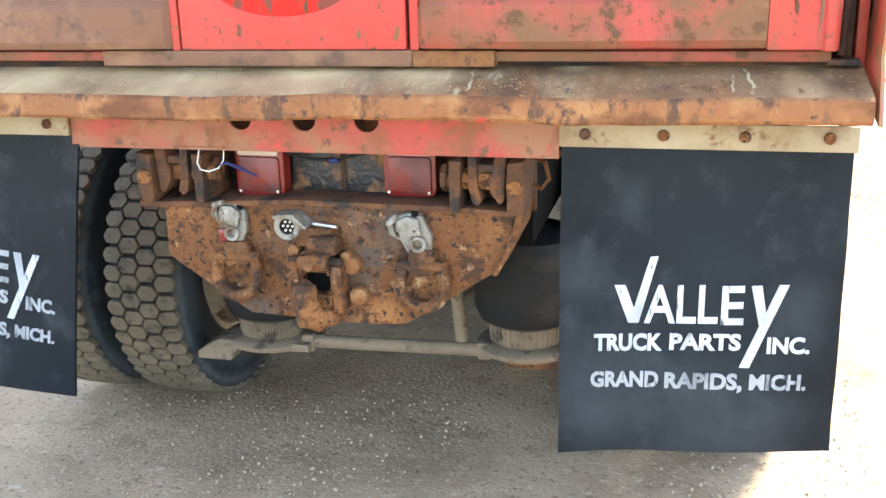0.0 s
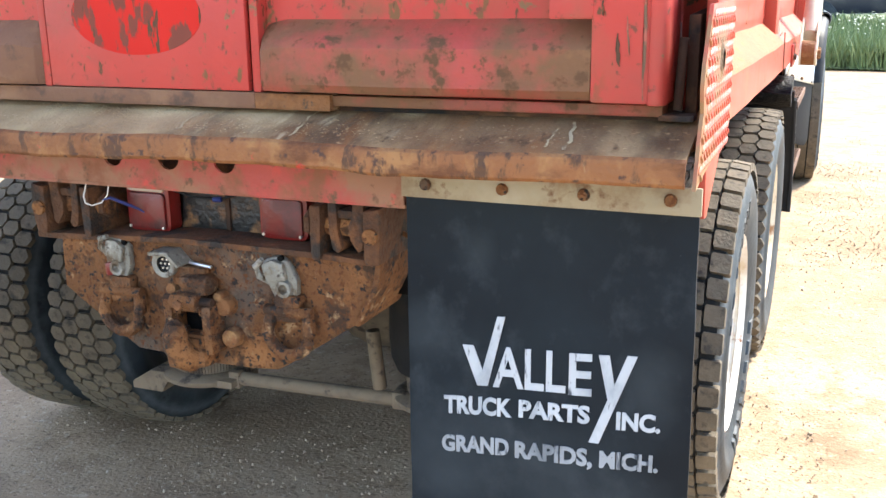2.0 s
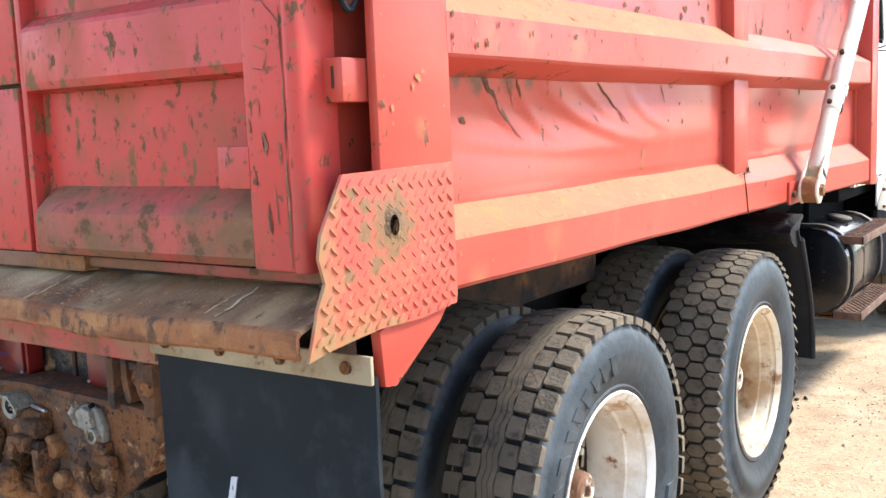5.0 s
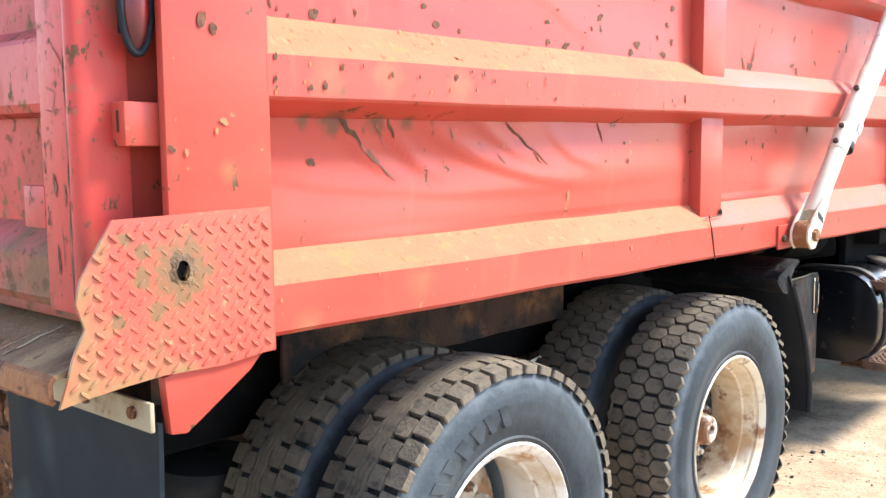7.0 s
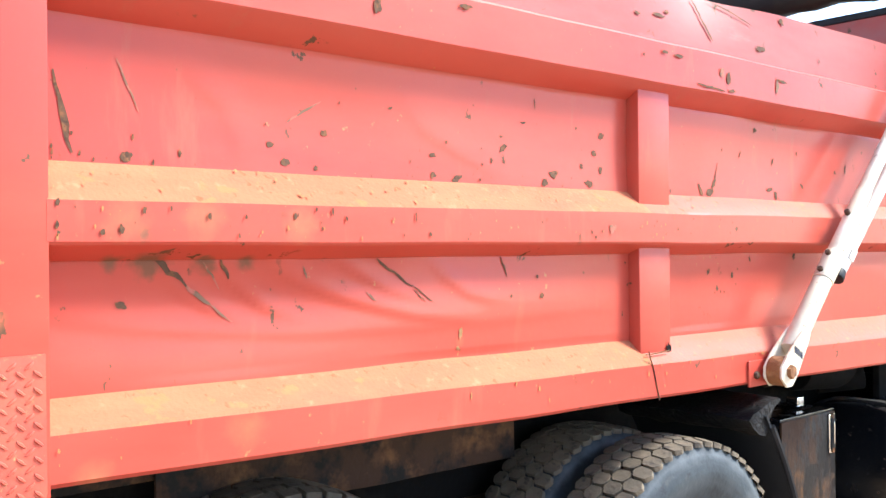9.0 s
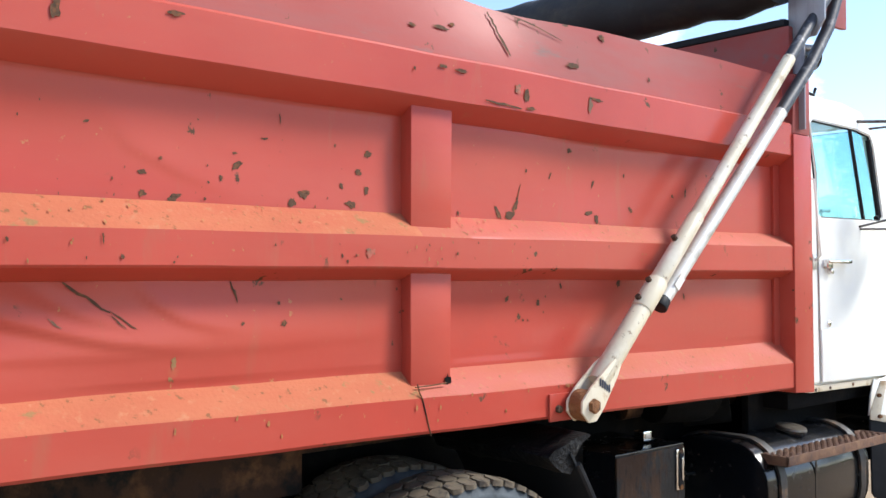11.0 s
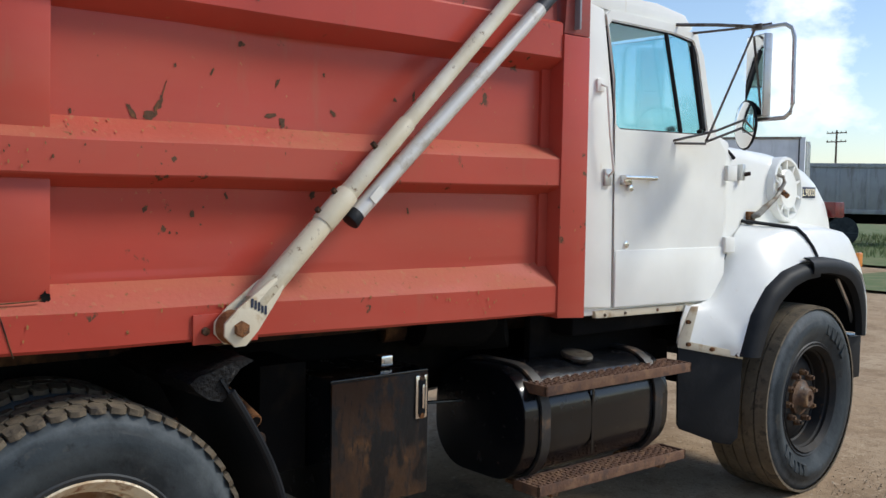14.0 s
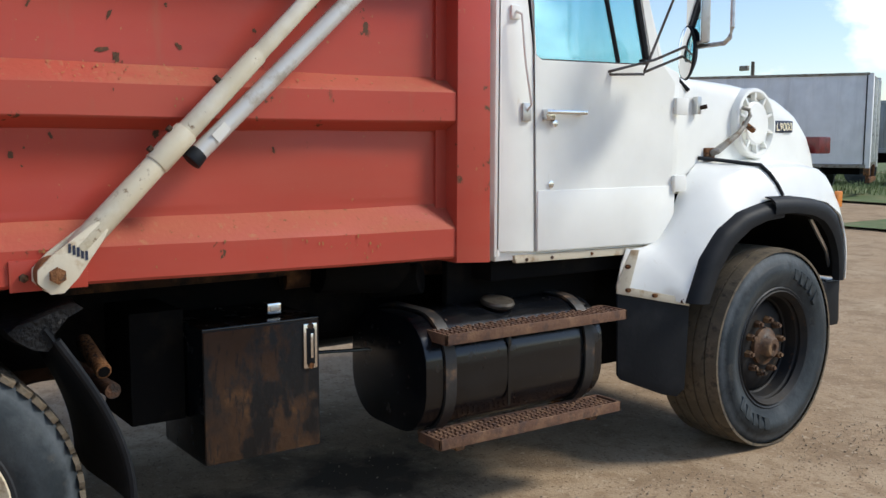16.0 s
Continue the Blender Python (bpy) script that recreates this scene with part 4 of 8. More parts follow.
# tail lights
for lx0, lx1, zb in ((-0.300, -0.162, 0.842), (0.113, 0.251, 0.852)):
    tl = part("tail_light", prism(rounded_box(lx0, lx1, zb, zb + 0.148, 0.020), "y", 0.335, 0.385, 0.006), red_lens_rim, truck, "dusty red tail light")
    part("lens", prism(rounded_box(lx0 + 0.011, lx1 - 0.011, zb + 0.009, zb + 0.105, 0.012), "y", 0.326, 0.340, 0.004), red_lens, tl)
    part("reverse_lens", prism(rounded_box(lx0 + 0.011, lx1 - 0.011, zb + 0.109, zb + 0.141, 0.008), "y", 0.326, 0.340, 0.003), clear_lens, tl, "clear reverse strip")
    for sx in (lx0 + 0.016, lx1 - 0.016):
        part("screw", rod((sx, 0.327, zb + 0.014), (sx, 0.322, zb + 0.014), 0.004, seg=8), aluminium, tl)


# hinge brackets either side of the lights
def build_bracket(sign):
    """A hinge plate, a yoke with two curved arms and a cross bar, an end plate and a pin stub."""
    def at(pts):
        return [(x if sign > 0 else -(x + 0.05), z) for x, z in pts]

    def bar(x0, x1):
        return sorted((x0, x1) if sign > 0 else (-(x0 + 0.05), -(x1 + 0.05)))

    root = part("hinge_bracket", prism(at([(0.304, 0.966), (0.334, 0.966), (0.330, 0.850), (0.326, 0.834), (0.308, 0.834), (0.304, 0.850)]), "y", 0.252, 0.42, 0.004), bracket_rust, truck, "rusted hinge bracket with pin")
    part("yoke_arm", prism(at([(0.348, 1.0), (0.370, 1.0), (0.374, 0.90), (0.384, 0.866), (0.372, 0.852), (0.358, 0.862), (0.350, 0.90)]), "y", 0.262, 0.41, 0.004), bracket_rust, root)
    part("yoke_arm", prism(at([(0.416, 1.0), (0.446, 1.0), (0.442, 0.93), (0.438, 0.866), (0.426, 0.858), (0.406, 0.886), (0.400, 0.918), (0.412, 0.945)]), "y", 0.262, 0.41, 0.004), bracket_rust, root)
    part("bracket_bar", box_bm(*bar(0.36, 0.43), 0.270, 0.40, 0.936, 0.956, 0.005), bracket_rust, root)
    part("bracket_web", box_bm(*bar(0.36, 0.43), 0.36, 0.38, 0.85, 0.94, 0.005), rust_dark, root)
    part("bracket_plate", cast(prism(at([(0.449, 0.962), (0.490, 0.970), (0.492, 0.90), (0.486, 0.836), (0.452, 0.834), (0.447, 0.86)]), "y", 0.246, 0.42, 0.005), 0.004, 40, 1), bracket_rust, root)
    part("plate_washer", rod((at([(0.468, 0)])[0][0], 0.250, 0.905), (at([(0.468, 0)])[0][0], 0.238, 0.905), 0.020, seg=14, bevel=0.003), rust, root)
    part("bracket_pin", rod((bar(0.275, 0.275)[0], 0.300, 0.912), (bar(0.47, 0.47)[0], 0.300, 0.912), 0.026, seg=8, bevel=0.005), rust, root)
    part("pin_collar", rod((bar(0.276, 0.276)[0], 0.300, 0.915), (bar(0.292, 0.292)[0], 0.300, 0.915), 0.034, seg=6, bevel=0.004), bracket_rust, root)


build_bracket(1), build_bracket(-1)
part("marker_wire", tube([(-0.358, 0.26, 0.99), (-0.362, 0.245, 0.945), (-0.350, 0.236, 0.930), (-0.325, 0.232, 0.926), (-0.300, 0.240, 0.934), (-0.292, 0.255, 0.952), (-0.296, 0.27, 0.985)], 0.0019, 6), wire_white, truck, "loose white wire")
part("marker_wire", tube([(-0.300, 0.244, 0.940), (-0.284, 0.255, 0.945), (-0.262, 0.285, 0.925), (-0.245, 0.315, 0.905), (-0.235, 0.322, 0.896)], [0.002, 0.004, 0.005, 0.003, 0.002], 6), wire_blue, truck, "loose blue wire")
part("light_wire", tube([(-0.17, 0.345, 0.960), (-0.10, 0.36, 0.938), (-0.03, 0.37, 0.935), (0.04, 0.365, 0.955), (0.11, 0.35, 0.965)], 0.0035, 6), black_plastic, truck)
part("wire_joint", rod((-0.045, 0.366, 0.934), (-0.020, 0.367, 0.936), 0.007, seg=8, bevel=0.002), wire_blue, truck, "blue wire joint")
part("wire_loop", tube([(0.495, 0.38, 0.955), (0.525, 0.36, 0.945), (0.535, 0.355, 0.905), (0.515, 0.36, 0.880), (0.49, 0.38, 0.885)], 0.006, 8), rust_light, truck)

# air bags, axle rod and frame under the tail
def build_air_bag(x, y, z, ribs):
    """A rolled rubber bag over a ribbed piston, on a flanged plate."""
    b = lathe([(0.075, 0.02), (0.078, 0.118), (0.095, 0.150), (0.13, 0.164), (0.20, 0.170), (0.29, 0.168), (0.36, 0.155), (0.38, 0.12), (0.39, 0.02)], 36)
    bmesh.ops.transform(b, matrix=Matrix.Translation((x, y, z)) @ pose(0, 0, 0, 0, -90, 0), verts=b.verts)
    bag = part("air_bag", b, bag_rubber, truck, "dusty black suspension air bag")
    p = lathe([(-0.018, 0.02), (-0.018, 0.150), (-0.010, 0.158), (0.002, 0.160), (0.010, 0.150), (0.016, 0.122), (0.020, 0.02)], 36)
    bmesh.ops.transform(p, matrix=Matrix.Translation((x, y, z)) @ pose(0, 0, 0, 0, -90, 0), verts=p.verts)
    part("bag_plate", p, cream_grime, bag, "dusty steel bag seat")
    core = lathe([(0.0, 0.02), (0.0, 0.112), (0.08, 0.116), (0.082, 0.02)], 36)
    for k in range(ribs):
        a = 2 * math.pi * k / ribs
        rod((0.016, 0.114 * math.cos(a), 0.114 * math.sin(a)), (0.076, 0.119 * math.cos(a), 0.119 * math.sin(a)), 0.0042, seg=5, bm=core)
    bmesh.ops.transform(core, matrix=Matrix.Translation((x, y, z)) @ pose(0, 0, 0, 0, -90, 0), verts=core.verts)
    part("bag_piston", core, cream_grime, bag, "ribbed grey piston")
    return bag


cream_grime = surface("dusty_steel", (0.20, 0.150, 0.100), 0.8, 0.1, [((0.13, 0.10, 0.072), 7, 0.48, 0.66, ONE, 0.9), ((0.065, 0.05, 0.04), 16, 0.56, 0.66, ONE, 0.9)], 0.3, 50)
build_air_bag(-0.462, 0.86, 0.232, 72), build_air_bag(0.400, 0.86, 0.262, 40)
part("bag_beam", prism([(-0.700, 0.165), (-0.58, 0.165), (-0.555, 0.205), (-0.30, 0.215), (-0.30, 0.240), (-0.62, 0.240), (-0.700, 0.190)], "y", 0.742, 0.90, 0.005), cream_grime, truck)
part("bag_beam", box_bm(0.34, 0.62, 0.78, 0.95, 0.20, 0.245, 0.006), rust, truck)
part("sway_bar", tube([(-0.33, 0.80, 0.234), (-0.1, 0.80, 0.238), (0.15, 0.80, 0.244), (0.32, 0.80, 0.248)], 0.0225, 16), cream_grime, truck, "dusty steel cross tube")
part("bar_clamp", box_bm(-0.335, -0.295, 0.775, 0.85, 0.205, 0.262, 0.006), cream_grime, truck)
part("bar_clamp", box_bm(0.255, 0.30, 0.775, 0.85, 0.222, 0.278, 0.006), cream_grime, truck)
part("shock_absorber", rod((0.185, 0.80, 0.46), (0.200, 0.81, 0.27), 0.022, seg=14, bevel=0.004), cream_grime, truck)
part("brake_chamber", lathe_at([(-0.06, 0.02), (-0.06, 0.07), (-0.02, 0.085), (0.0, 0.092), (0.02, 0.085), (0.07, 0.075), (0.085, 0.02)], (-0.12, 0.92, 0.42), (0, -90, 0)), rust_dark, truck)
part("air_hose", tube([(0.05, 0.62, 0.60), (0.02, 0.70, 0.48), (-0.04, 0.74, 0.38), (-0.10, 0.84, 0.35)], 0.011, 8), black_plastic, truck)
for sx in (-0.44, 0.44):
    part("frame_rail", prism([(sx - 0.04, 0.70), (sx + 0.04, 0.70), (sx + 0.04, 0.985), (sx - 0.04, 0.985)], "y", 0.46, 7.1, 0.006), grime_shade_black, truck)
for ay in (1.25, 2.65):
    part("axle_housing", rod((-0.95, ay, 0.43), (0.95, ay, 0.43), 0.085, seg=20, bevel=0.01), rust_dark, truck)
    d = bmesh.new()
    bmesh.ops.create_icosphere(d, subdivisions=3, radius=1, matrix=Matrix.LocRotScale((0.03, ay, 0.44), None, (0.22, 0.20, 0.20)))
    part("differential", d, cream_grime, truck)


# ---- dump body ----
Y0, Y1 = 0.46, 4.63


def along(y, a, b):
    """A height that runs from a at the rear to b at the front."""
    return a + (b - a) * (y - Y0) / (Y1 - Y0)


FOLDS = (
    (((0.986, 1.61), (1.086, 1.551), (1.202, 1.508), (1.326, 1.477), (1.459, 1.448), (1.651, 1.428)), 0.013, 0.040),
    (((0.518, 1.488), (0.669, 1.459), (0.839, 1.444), (1.084, 1.425), (1.458, 1.419), (1.863, 1.426), (2.326, 1.439)), 0.006, 0.060),
    (((0.841, 1.603), (0.924, 1.542), (0.993, 1.492), (1.085, 1.456)), 0.009, 0.030),
    (((0.70, 1.60), (0.78, 1.54), (0.86, 1.49), (0.93, 1.455)), 0.007, 0.028),
    (((1.20, 1.605), (1.28, 1.56), (1.38, 1.515), (1.52, 1.48)), 0.007, 0.030),
    (((1.506, 1.609), (1.565, 1.548), (1.651, 1.497), (1.781, 1.469)), 0.007, 0.034),
    (((0.815, 2.017), (0.896, 1.96), (0.929, 1.882), (0.932, 1.835)), 0.004, 0.05),
    (((1.441, 2.019), (1.51, 1.947), (1.655, 1.886), (1.784, 1.844)), 0.004, 0.05),
)


def fold(y, z, line_, amp, wid):
    """A crease along a bent line: soft above it, sharp below, fading at both ends."""
    best, n = None, len(line_) - 1
    for k in range(n):
        (y0, z0), (y1, z1) = line_[k], line_[k + 1]
        ey, ez = y1 - y0, z1 - z0
        t = max(0.0, min(1.0, ((y - y0) * ey + (z - z0) * ez) / (ey * ey + ez * ez)))
        dy, dz = y - y0 - t * ey, z - z0 - t * ez
        q = math.hypot(dy, dz)
        if best is None or q < best[0]:
            best = (q, (k + t) / n, dz * ey - dy * ez)
    q, s, above = best
    w = wid if above > 0 else wid * 0.28
    return amp * math.exp(-(q / w) ** 2) * math.sin(math.pi * min(max(s, 0.04), 0.96)) ** 0.6


def dent(y, z):
    """Bulges of the side sheet between the ribs."""
    d = 0.0
    for cy, cz, sy, sz, amp in ((1.1, 1.95, 0.5, 0.16, -0.018), (0.95, 1.50, 0.42, 0.10, -0.022), (1.75, 1.47, 0.35, 0.11, 0.012), (2.0, 1.95, 0.3, 0.16, -0.012), (3.3, 1.95, 0.6, 0.15, -0.010), (3.2, 1.46, 0.45, 0.10, -0.010), (4.1, 1.5, 0.3, 0.1, 0.006)):
        d += amp * math.exp(-((y - cy) / sy) ** 2 - ((z - cz) / sz) ** 2)
    for line_, amp, wid in FOLDS:
        d += 0.62 * fold(y, z, line_, amp, wid)
    return d + 0.006 * noise.noise((y * 1.6, z * 2.4, 1.0))


grey_shield = surface("dull_grey_steel", (0.30, 0.31, 0.34), 0.5, 0.4, [((0.20, 0.20, 0.21), 4, 0.5, 0.66, DOWN, 0.6)], 0.08, 40)


def build_side(sign):
    # sheet
    rows = []
    for i in range(241):
        y = 0.43 + (4.66 - 0.43) * i / 240
        rows.append([(sign * (1.135 + (dent(y, z) if 1.34 < z < 2.12 else 0)), y, z) for z in [1.20 + 1.12 * k / 110 for k in range(111)]])
    part("side_sheet", loft(rows, 0.012), red_paint, truck, "faded red side sheet, dented and chipped", 60)

    def beam(name, prof, label, top_dusty=True, wobble=0.0):
        rws = []
        for i in range(61):
            y = Y0 + (Y1 - Y0) * i / 60
            rws.append([(sign * (x + wobble * noise.noise((y * 3, zr, 4))), y, along(y, zr, zf) + wobble * noise.noise((y * 2.5, zr, 9))) for x, zr, zf in prof])
        b = loft(rws)
        for f in b.faces:
            c = f.calc_center_median()
            f.material_index = (2 if c.y < 2.42 else 1) if (top_dusty and c.z > along(c.y, prof[3][1], prof[3][2]) + 0.003) else 0
        return part(name, b, (red_paint, red_dusty, sand_dusted), truck, label, 22)

    beam("side_rail", [(1.0, 1.156, 1.097), (1.208, 1.156, 1.097), (1.217, 1.166, 1.107), (1.217, 1.262, 1.217), (1.211, 1.272, 1.227), (1.134, 1.325, 1.313)], "red lower rail with a dusty top", wobble=0.003)
    beam("side_rib", [(1.134, 1.605, 1.600), (1.211, 1.638, 1.636), (1.217, 1.645, 1.643), (1.217, 1.728, 1.752), (1.211, 1.737, 1.760), (1.134, 1.813, 1.812)], "red middle rib with a dusty top", wobble=0.003)
    beam("top_rib", [(1.134, 2.120, 2.120), (1.211, 2.170, 2.168), (1.217, 2.178, 2.175), (1.217, 2.305, 2.315), (1.205, 2.315, 2.325), (1.180, 2.318, 2.328)], "red upper rib", False, 0.003)
    # top board, bent inward
    rws = []
    for i in range(81):
        y = Y0 - 0.03 + (4.66 - Y0) * i / 80
        w = 0.020 * noise.noise((y * 1.3, 0, 11)) - 0.03 * math.exp(-((y - 2.75) / 0.25) ** 2)
        dz = -0.02 * math.exp(-((y - 3.0) / 0.35) ** 2) + 0.008 * noise.noise((y * 2.0, 3, 11))
        rws.append([(sign * (1.183 - 0.02 * k / 5 + w * (k / 5) ** 1.5), y, 2.318 + (0.232 + dz) * k / 5) for k in range(6)])
    part("top_board", loft(rws, 0.012), red_board, truck, "bent red top board", 50)
    # posts
    part("side_post", prism([(2.385, 1.268), (2.55, 1.268), (2.553, 1.636), (2.383, 1.636)], "x", sign * 1.12, sign * 1.182, 0.006), red_paint, truck)
    part("side_post", prism([(2.385, 1.745), (2.553, 1.745), (2.557, 2.168), (2.385, 2.168)], "x", sign * 1.12, sign * 1.182, 0.006), red_paint, truck)
    part("front_post", prism([(4.63, 1.082), (4.80, 1.072), (4.79, 2.275), (4.63, 2.275)], "x", sign * 1.0, sign * 1.226, 0.005), red_paint, truck)
    part("front_stake", prism([(4.64, 2.28), (4.80, 2.28), (4.80, 2.56), (4.66, 2.56)], "x", sign * 1.12, sign * 1.215, 0.004), red_board, truck)
    part("front_flange", box_bm(min(sign * 1.13, sign * 1.15), max(sign * 1.13, sign * 1.15), 4.58, 4.64, 1.12, 2.30), red_paint, truck)
    # rear corner post
    part("rear_post", prism([(1.217, 0.226), (1.217, 0.465), (1.12, 0.465), (1.12, 0.43), (1.195, 0.42), (1.195, 0.226)], "z", 1.13, 2.62, 0.004) if sign > 0 else prism([(-1.217, 0.226), (-1.195, 0.226), (-1.195, 0.42), (-1.12, 0.43), (-1.12, 0.465), (-1.217, 0.465)], "z", 1.13, 2.62, 0.004), red_paint, truck, "red rear corner post")
    part("post_return", box_bm(min(sign * 1.10, sign * 1.118), max(sign * 1.10, sign * 1.118), 0.205, 0.43, 1.14, 2.62, 0.003), red_paint, truck)
    part("post_strap", box_bm(min(sign * 1.118, sign * 1.192), max(sign * 1.118, sign * 1.192), 0.160, 0.245, 1.547, 1.627, 0.005), red_paint, truck)
    part("strap_slot", box_bm(*sorted((sign * 1.166, sign * 1.172)), 0.1575, 0.165, 1.572, 1.612, 0.002), rust_dark, truck)
    part("corner_gusset", prism([(0.205, 1.12), (0.215, 1.01), (0.25, 1.005), (0.40, 1.10), (0.45, 1.15), (0.45, 1.2)], "x", sign * 1.19, sign * 1.214, 0.003), red_paint, truck)


build_side(1), build_side(-1)
part("body_floor", box_bm(-1.13, 1.13, 0.30, 4.70, 1.20, 1.26, 0.004), rust_dark, truck)
part("body_sill", box_bm(-0.60, -0.38, 0.5, 4.6, 0.99, 1.20, 0.006), rust_dark, truck)
part("body_sill", box_bm(0.38, 0.60, 0.5, 4.6, 0.99, 1.20, 0.006), rust_dark, truck)
part("hoist_plate", cast(box_bm(0.615, 0.63, 0.95, 2.35, 0.86, 1.13, 0.004), 0.004, 18, 6), rust_dark, truck, "dark rusted plate above the axles")
for k in range(9):
    part("cross_sill", box_bm(-0.92, 0.92, 0.62 + k * 0.45, 0.69 + k * 0.45, 1.10, 1.20, 0.004), grime_shade_black, truck)
front_wall = part("front_wall", box_bm(-1.19, 1.19, 4.66, 4.70, 1.10, 2.79, 0.006), red_board, truck, "red front bulkhead of the dump body")
part("wall_cap", box_bm(-1.19, 1.17, 4.655, 4.705, 2.792, 2.826, 0.004), black_plastic, truck, "black bar along the bulkhead top")
part("tarp_roll", tube([(-1.15 + 2.3 * k / 22, 4.62 + 0.012 * math.sin(k), 3.055 + 0.012 * math.sin(k * 2.1)) for k in range(23)], [0.178 + 0.008 * math.sin(1.7 * k) for k in range(23)], 22), tarp_mat, truck, "dark rolled tarp")
part("tarp_shield", prism([(1.165, 2.72), (1.30, 2.73), (1.345, 2.80), (1.355, 3.32), (1.165, 3.32)], "y", 4.70, 4.716, 0.004), grey_shield, truck, "grey steel shield plate")
part("shield_leg", box_bm(1.165, 1.245, 4.70, 4.712, 2.30, 2.725, 0.003), grey_shield, truck)
part("cab_guard", prism([(4.82, 2.84), (5.21, 2.86), (5.21, 3.25), (4.82, 3.25)], "x", 1.175, 1.20, 0.003), red_board, truck, "red cab guard plate")
part("guard_arm", box_bm(1.13, 1.18, 4.70, 4.90, 2.95, 3.0, 0.004), red_board, truck)


# tailgate
def build_tailgate():
    gate = part("tailgate", box_bm(-1.20, 1.14, 0.168, 0.200, 1.235, 2.55, 0.004), red_worn, truck, "scraped red steel tailgate")
    part("gate_foot", box_bm(-1.20, 1.138, 0.135, 0.20, 1.215, 1.238, 0.005), red_rusty, gate)
    # centre plate and outer stiles
    part("centre_plate", box_bm(-0.305, 0.246, 0.122, 0.140, 1.243, 1.622, 0.004), red_worn, gate)
    part("centre_plate", box_bm(-0.305, 0.246, 0.126, 0.144, 1.632, 2.5, 0.004), red_worn, gate)
    part("centre_back", box_bm(-0.295, 0.236, 0.140, 0.168, 1.24, 2.5), rust_dark, gate)
    for sgn, c in ((1, 0.0), (-1, -0.06)):
        def xs(a, b):
            return sorted((c + sgn * a, c + sgn * b))
        part("pocket_edge", box_bm(*xs(0.252, 0.274), 0.128, 0.172, 1.24, 2.5, 0.006), red_worn, gate)
        part("gate_stile", box_bm(*xs(1.008, 1.118), 0.094, 0.172, 1.242, 2.5, 0.008), red_worn, gate)
        # rounded outer edge of the stile
        edge = [(1.112, 0.100), (1.118, 0.089), (1.130, 0.087), (1.142, 0.093), (1.148, 0.108), (1.148, 0.196), (1.112, 0.196)]
        part("gate_edge", prism([(c + sgn * x, y) for x, y in edge], "z", 1.240, 2.5, 0.006), red_worn, gate)
        # plate welded over the stile
        part("stile_patch", box_bm(*xs(0.928, 1.012), 0.0935, 0.108, 1.395, 1.475, 0.004), red_worn, gate)
        # lower ridge: a folded sheet
        rws = []
        for x, t in ((0.262, 0.35), (0.285, 0.75), (0.325, 1.0), (0.45, 1.0), (0.6, 1.0), (0.8, 1.0), (0.9, 1.0), (1.008, 1.0)):
            rws.append([(c + sgn * x, 0.168 - (0.168 - yy) * t, zz - (1 - t) * 0.03 * (zz > 1.3) + 0.003 * noise.noise((x * 6, zz, 4))) for yy, zz in ((0.168, 1.394), (0.106, 1.350), (0.098, 1.338), (0.096, 1.262), (0.104, 1.246), (0.165, 1.24))])
        part("gate_ridge", loft(rws, 0.005), red_rusty if sgn > 0 else pad_rust, gate, "rusted folded bottom ridge", 25)
        rws = []
        for x, t in ((0.262, 0.35), (0.285, 0.75), (0.325, 1.0), (0.6, 1.0), (1.008, 1.0)):
            rws.append([(c + sgn * x, 0.168 - (0.168 - yy) * t, zz) for yy, zz in ((0.168, 1.78), (0.106, 1.75), (0.10, 1.74), (0.10, 1.628), (0.108, 1.612), (0.165, 1.605))])
        part("gate_ridge", loft(rws, 0.005), red_worn, gate, "", 25)
    # repainted round spot on the centre plate, worn through in streaks
    d = bmesh.new()
    bmesh.ops.create_cone(d, cap_ends=True, segments=40, radius1=0.5, radius2=0.5, depth=0.002, matrix=Matrix.LocRotScale((-0.045, 0.1218, 1.405), Euler((radians(90), 0, 0)), (0.36, 0.175, 1)))
    part("paint_spot", d, red_bright, gate, "bright red oval paint spot")
    # upright pin and its seat at either end
    for sgn in (1, -1):
        part("hinge_pin", rod((sgn * 1.160, 0.165, 1.226), (sgn * 1.165, 0.175, 1.36), 0.009, seg=12, bevel=0.002), rust_dark, gate)
        part("pin_seat", box_bm(*sorted((sgn * 1.13, sgn * 1.195)), 0.135, 0.18, 1.208, 1.220, 0.003), bracket_rust, gate)
    part("bottom_pad", box_bm(-0.52, 0.258, 0.124, 0.165, 1.205, 1.241, 0.003), pad_rust, truck, "rusty angle below the gate")
    part("pad_block", box_bm(0.259, 0.445, 0.122, 0.165, 1.205, 1.240, 0.003), rust_light, truck)
    part("gap_angle", box_bm(-1.16, 1.14, 0.165, 0.22, 1.196, 1.214, 0.003), rust_dark, truck)
    return gate


gate = build_tailgate()
latch = part("gate_latch", rod((-0.20, 0.085, 1.582), (0.012, 0.085, 1.562), 0.020, seg=14, bevel=0.004), red_worn, truck, "red latch pin")
part("latch_lug", box_bm(-0.085, -0.035, 0.065, 0.125, 1.545, 1.605, 0.01), red_worn, latch)
part("latch_bolt", rod((-0.060, 0.07, 1.572), (-0.060, 0.05, 1.572), 0.018, seg=6, bevel=0.003), rust, latch)

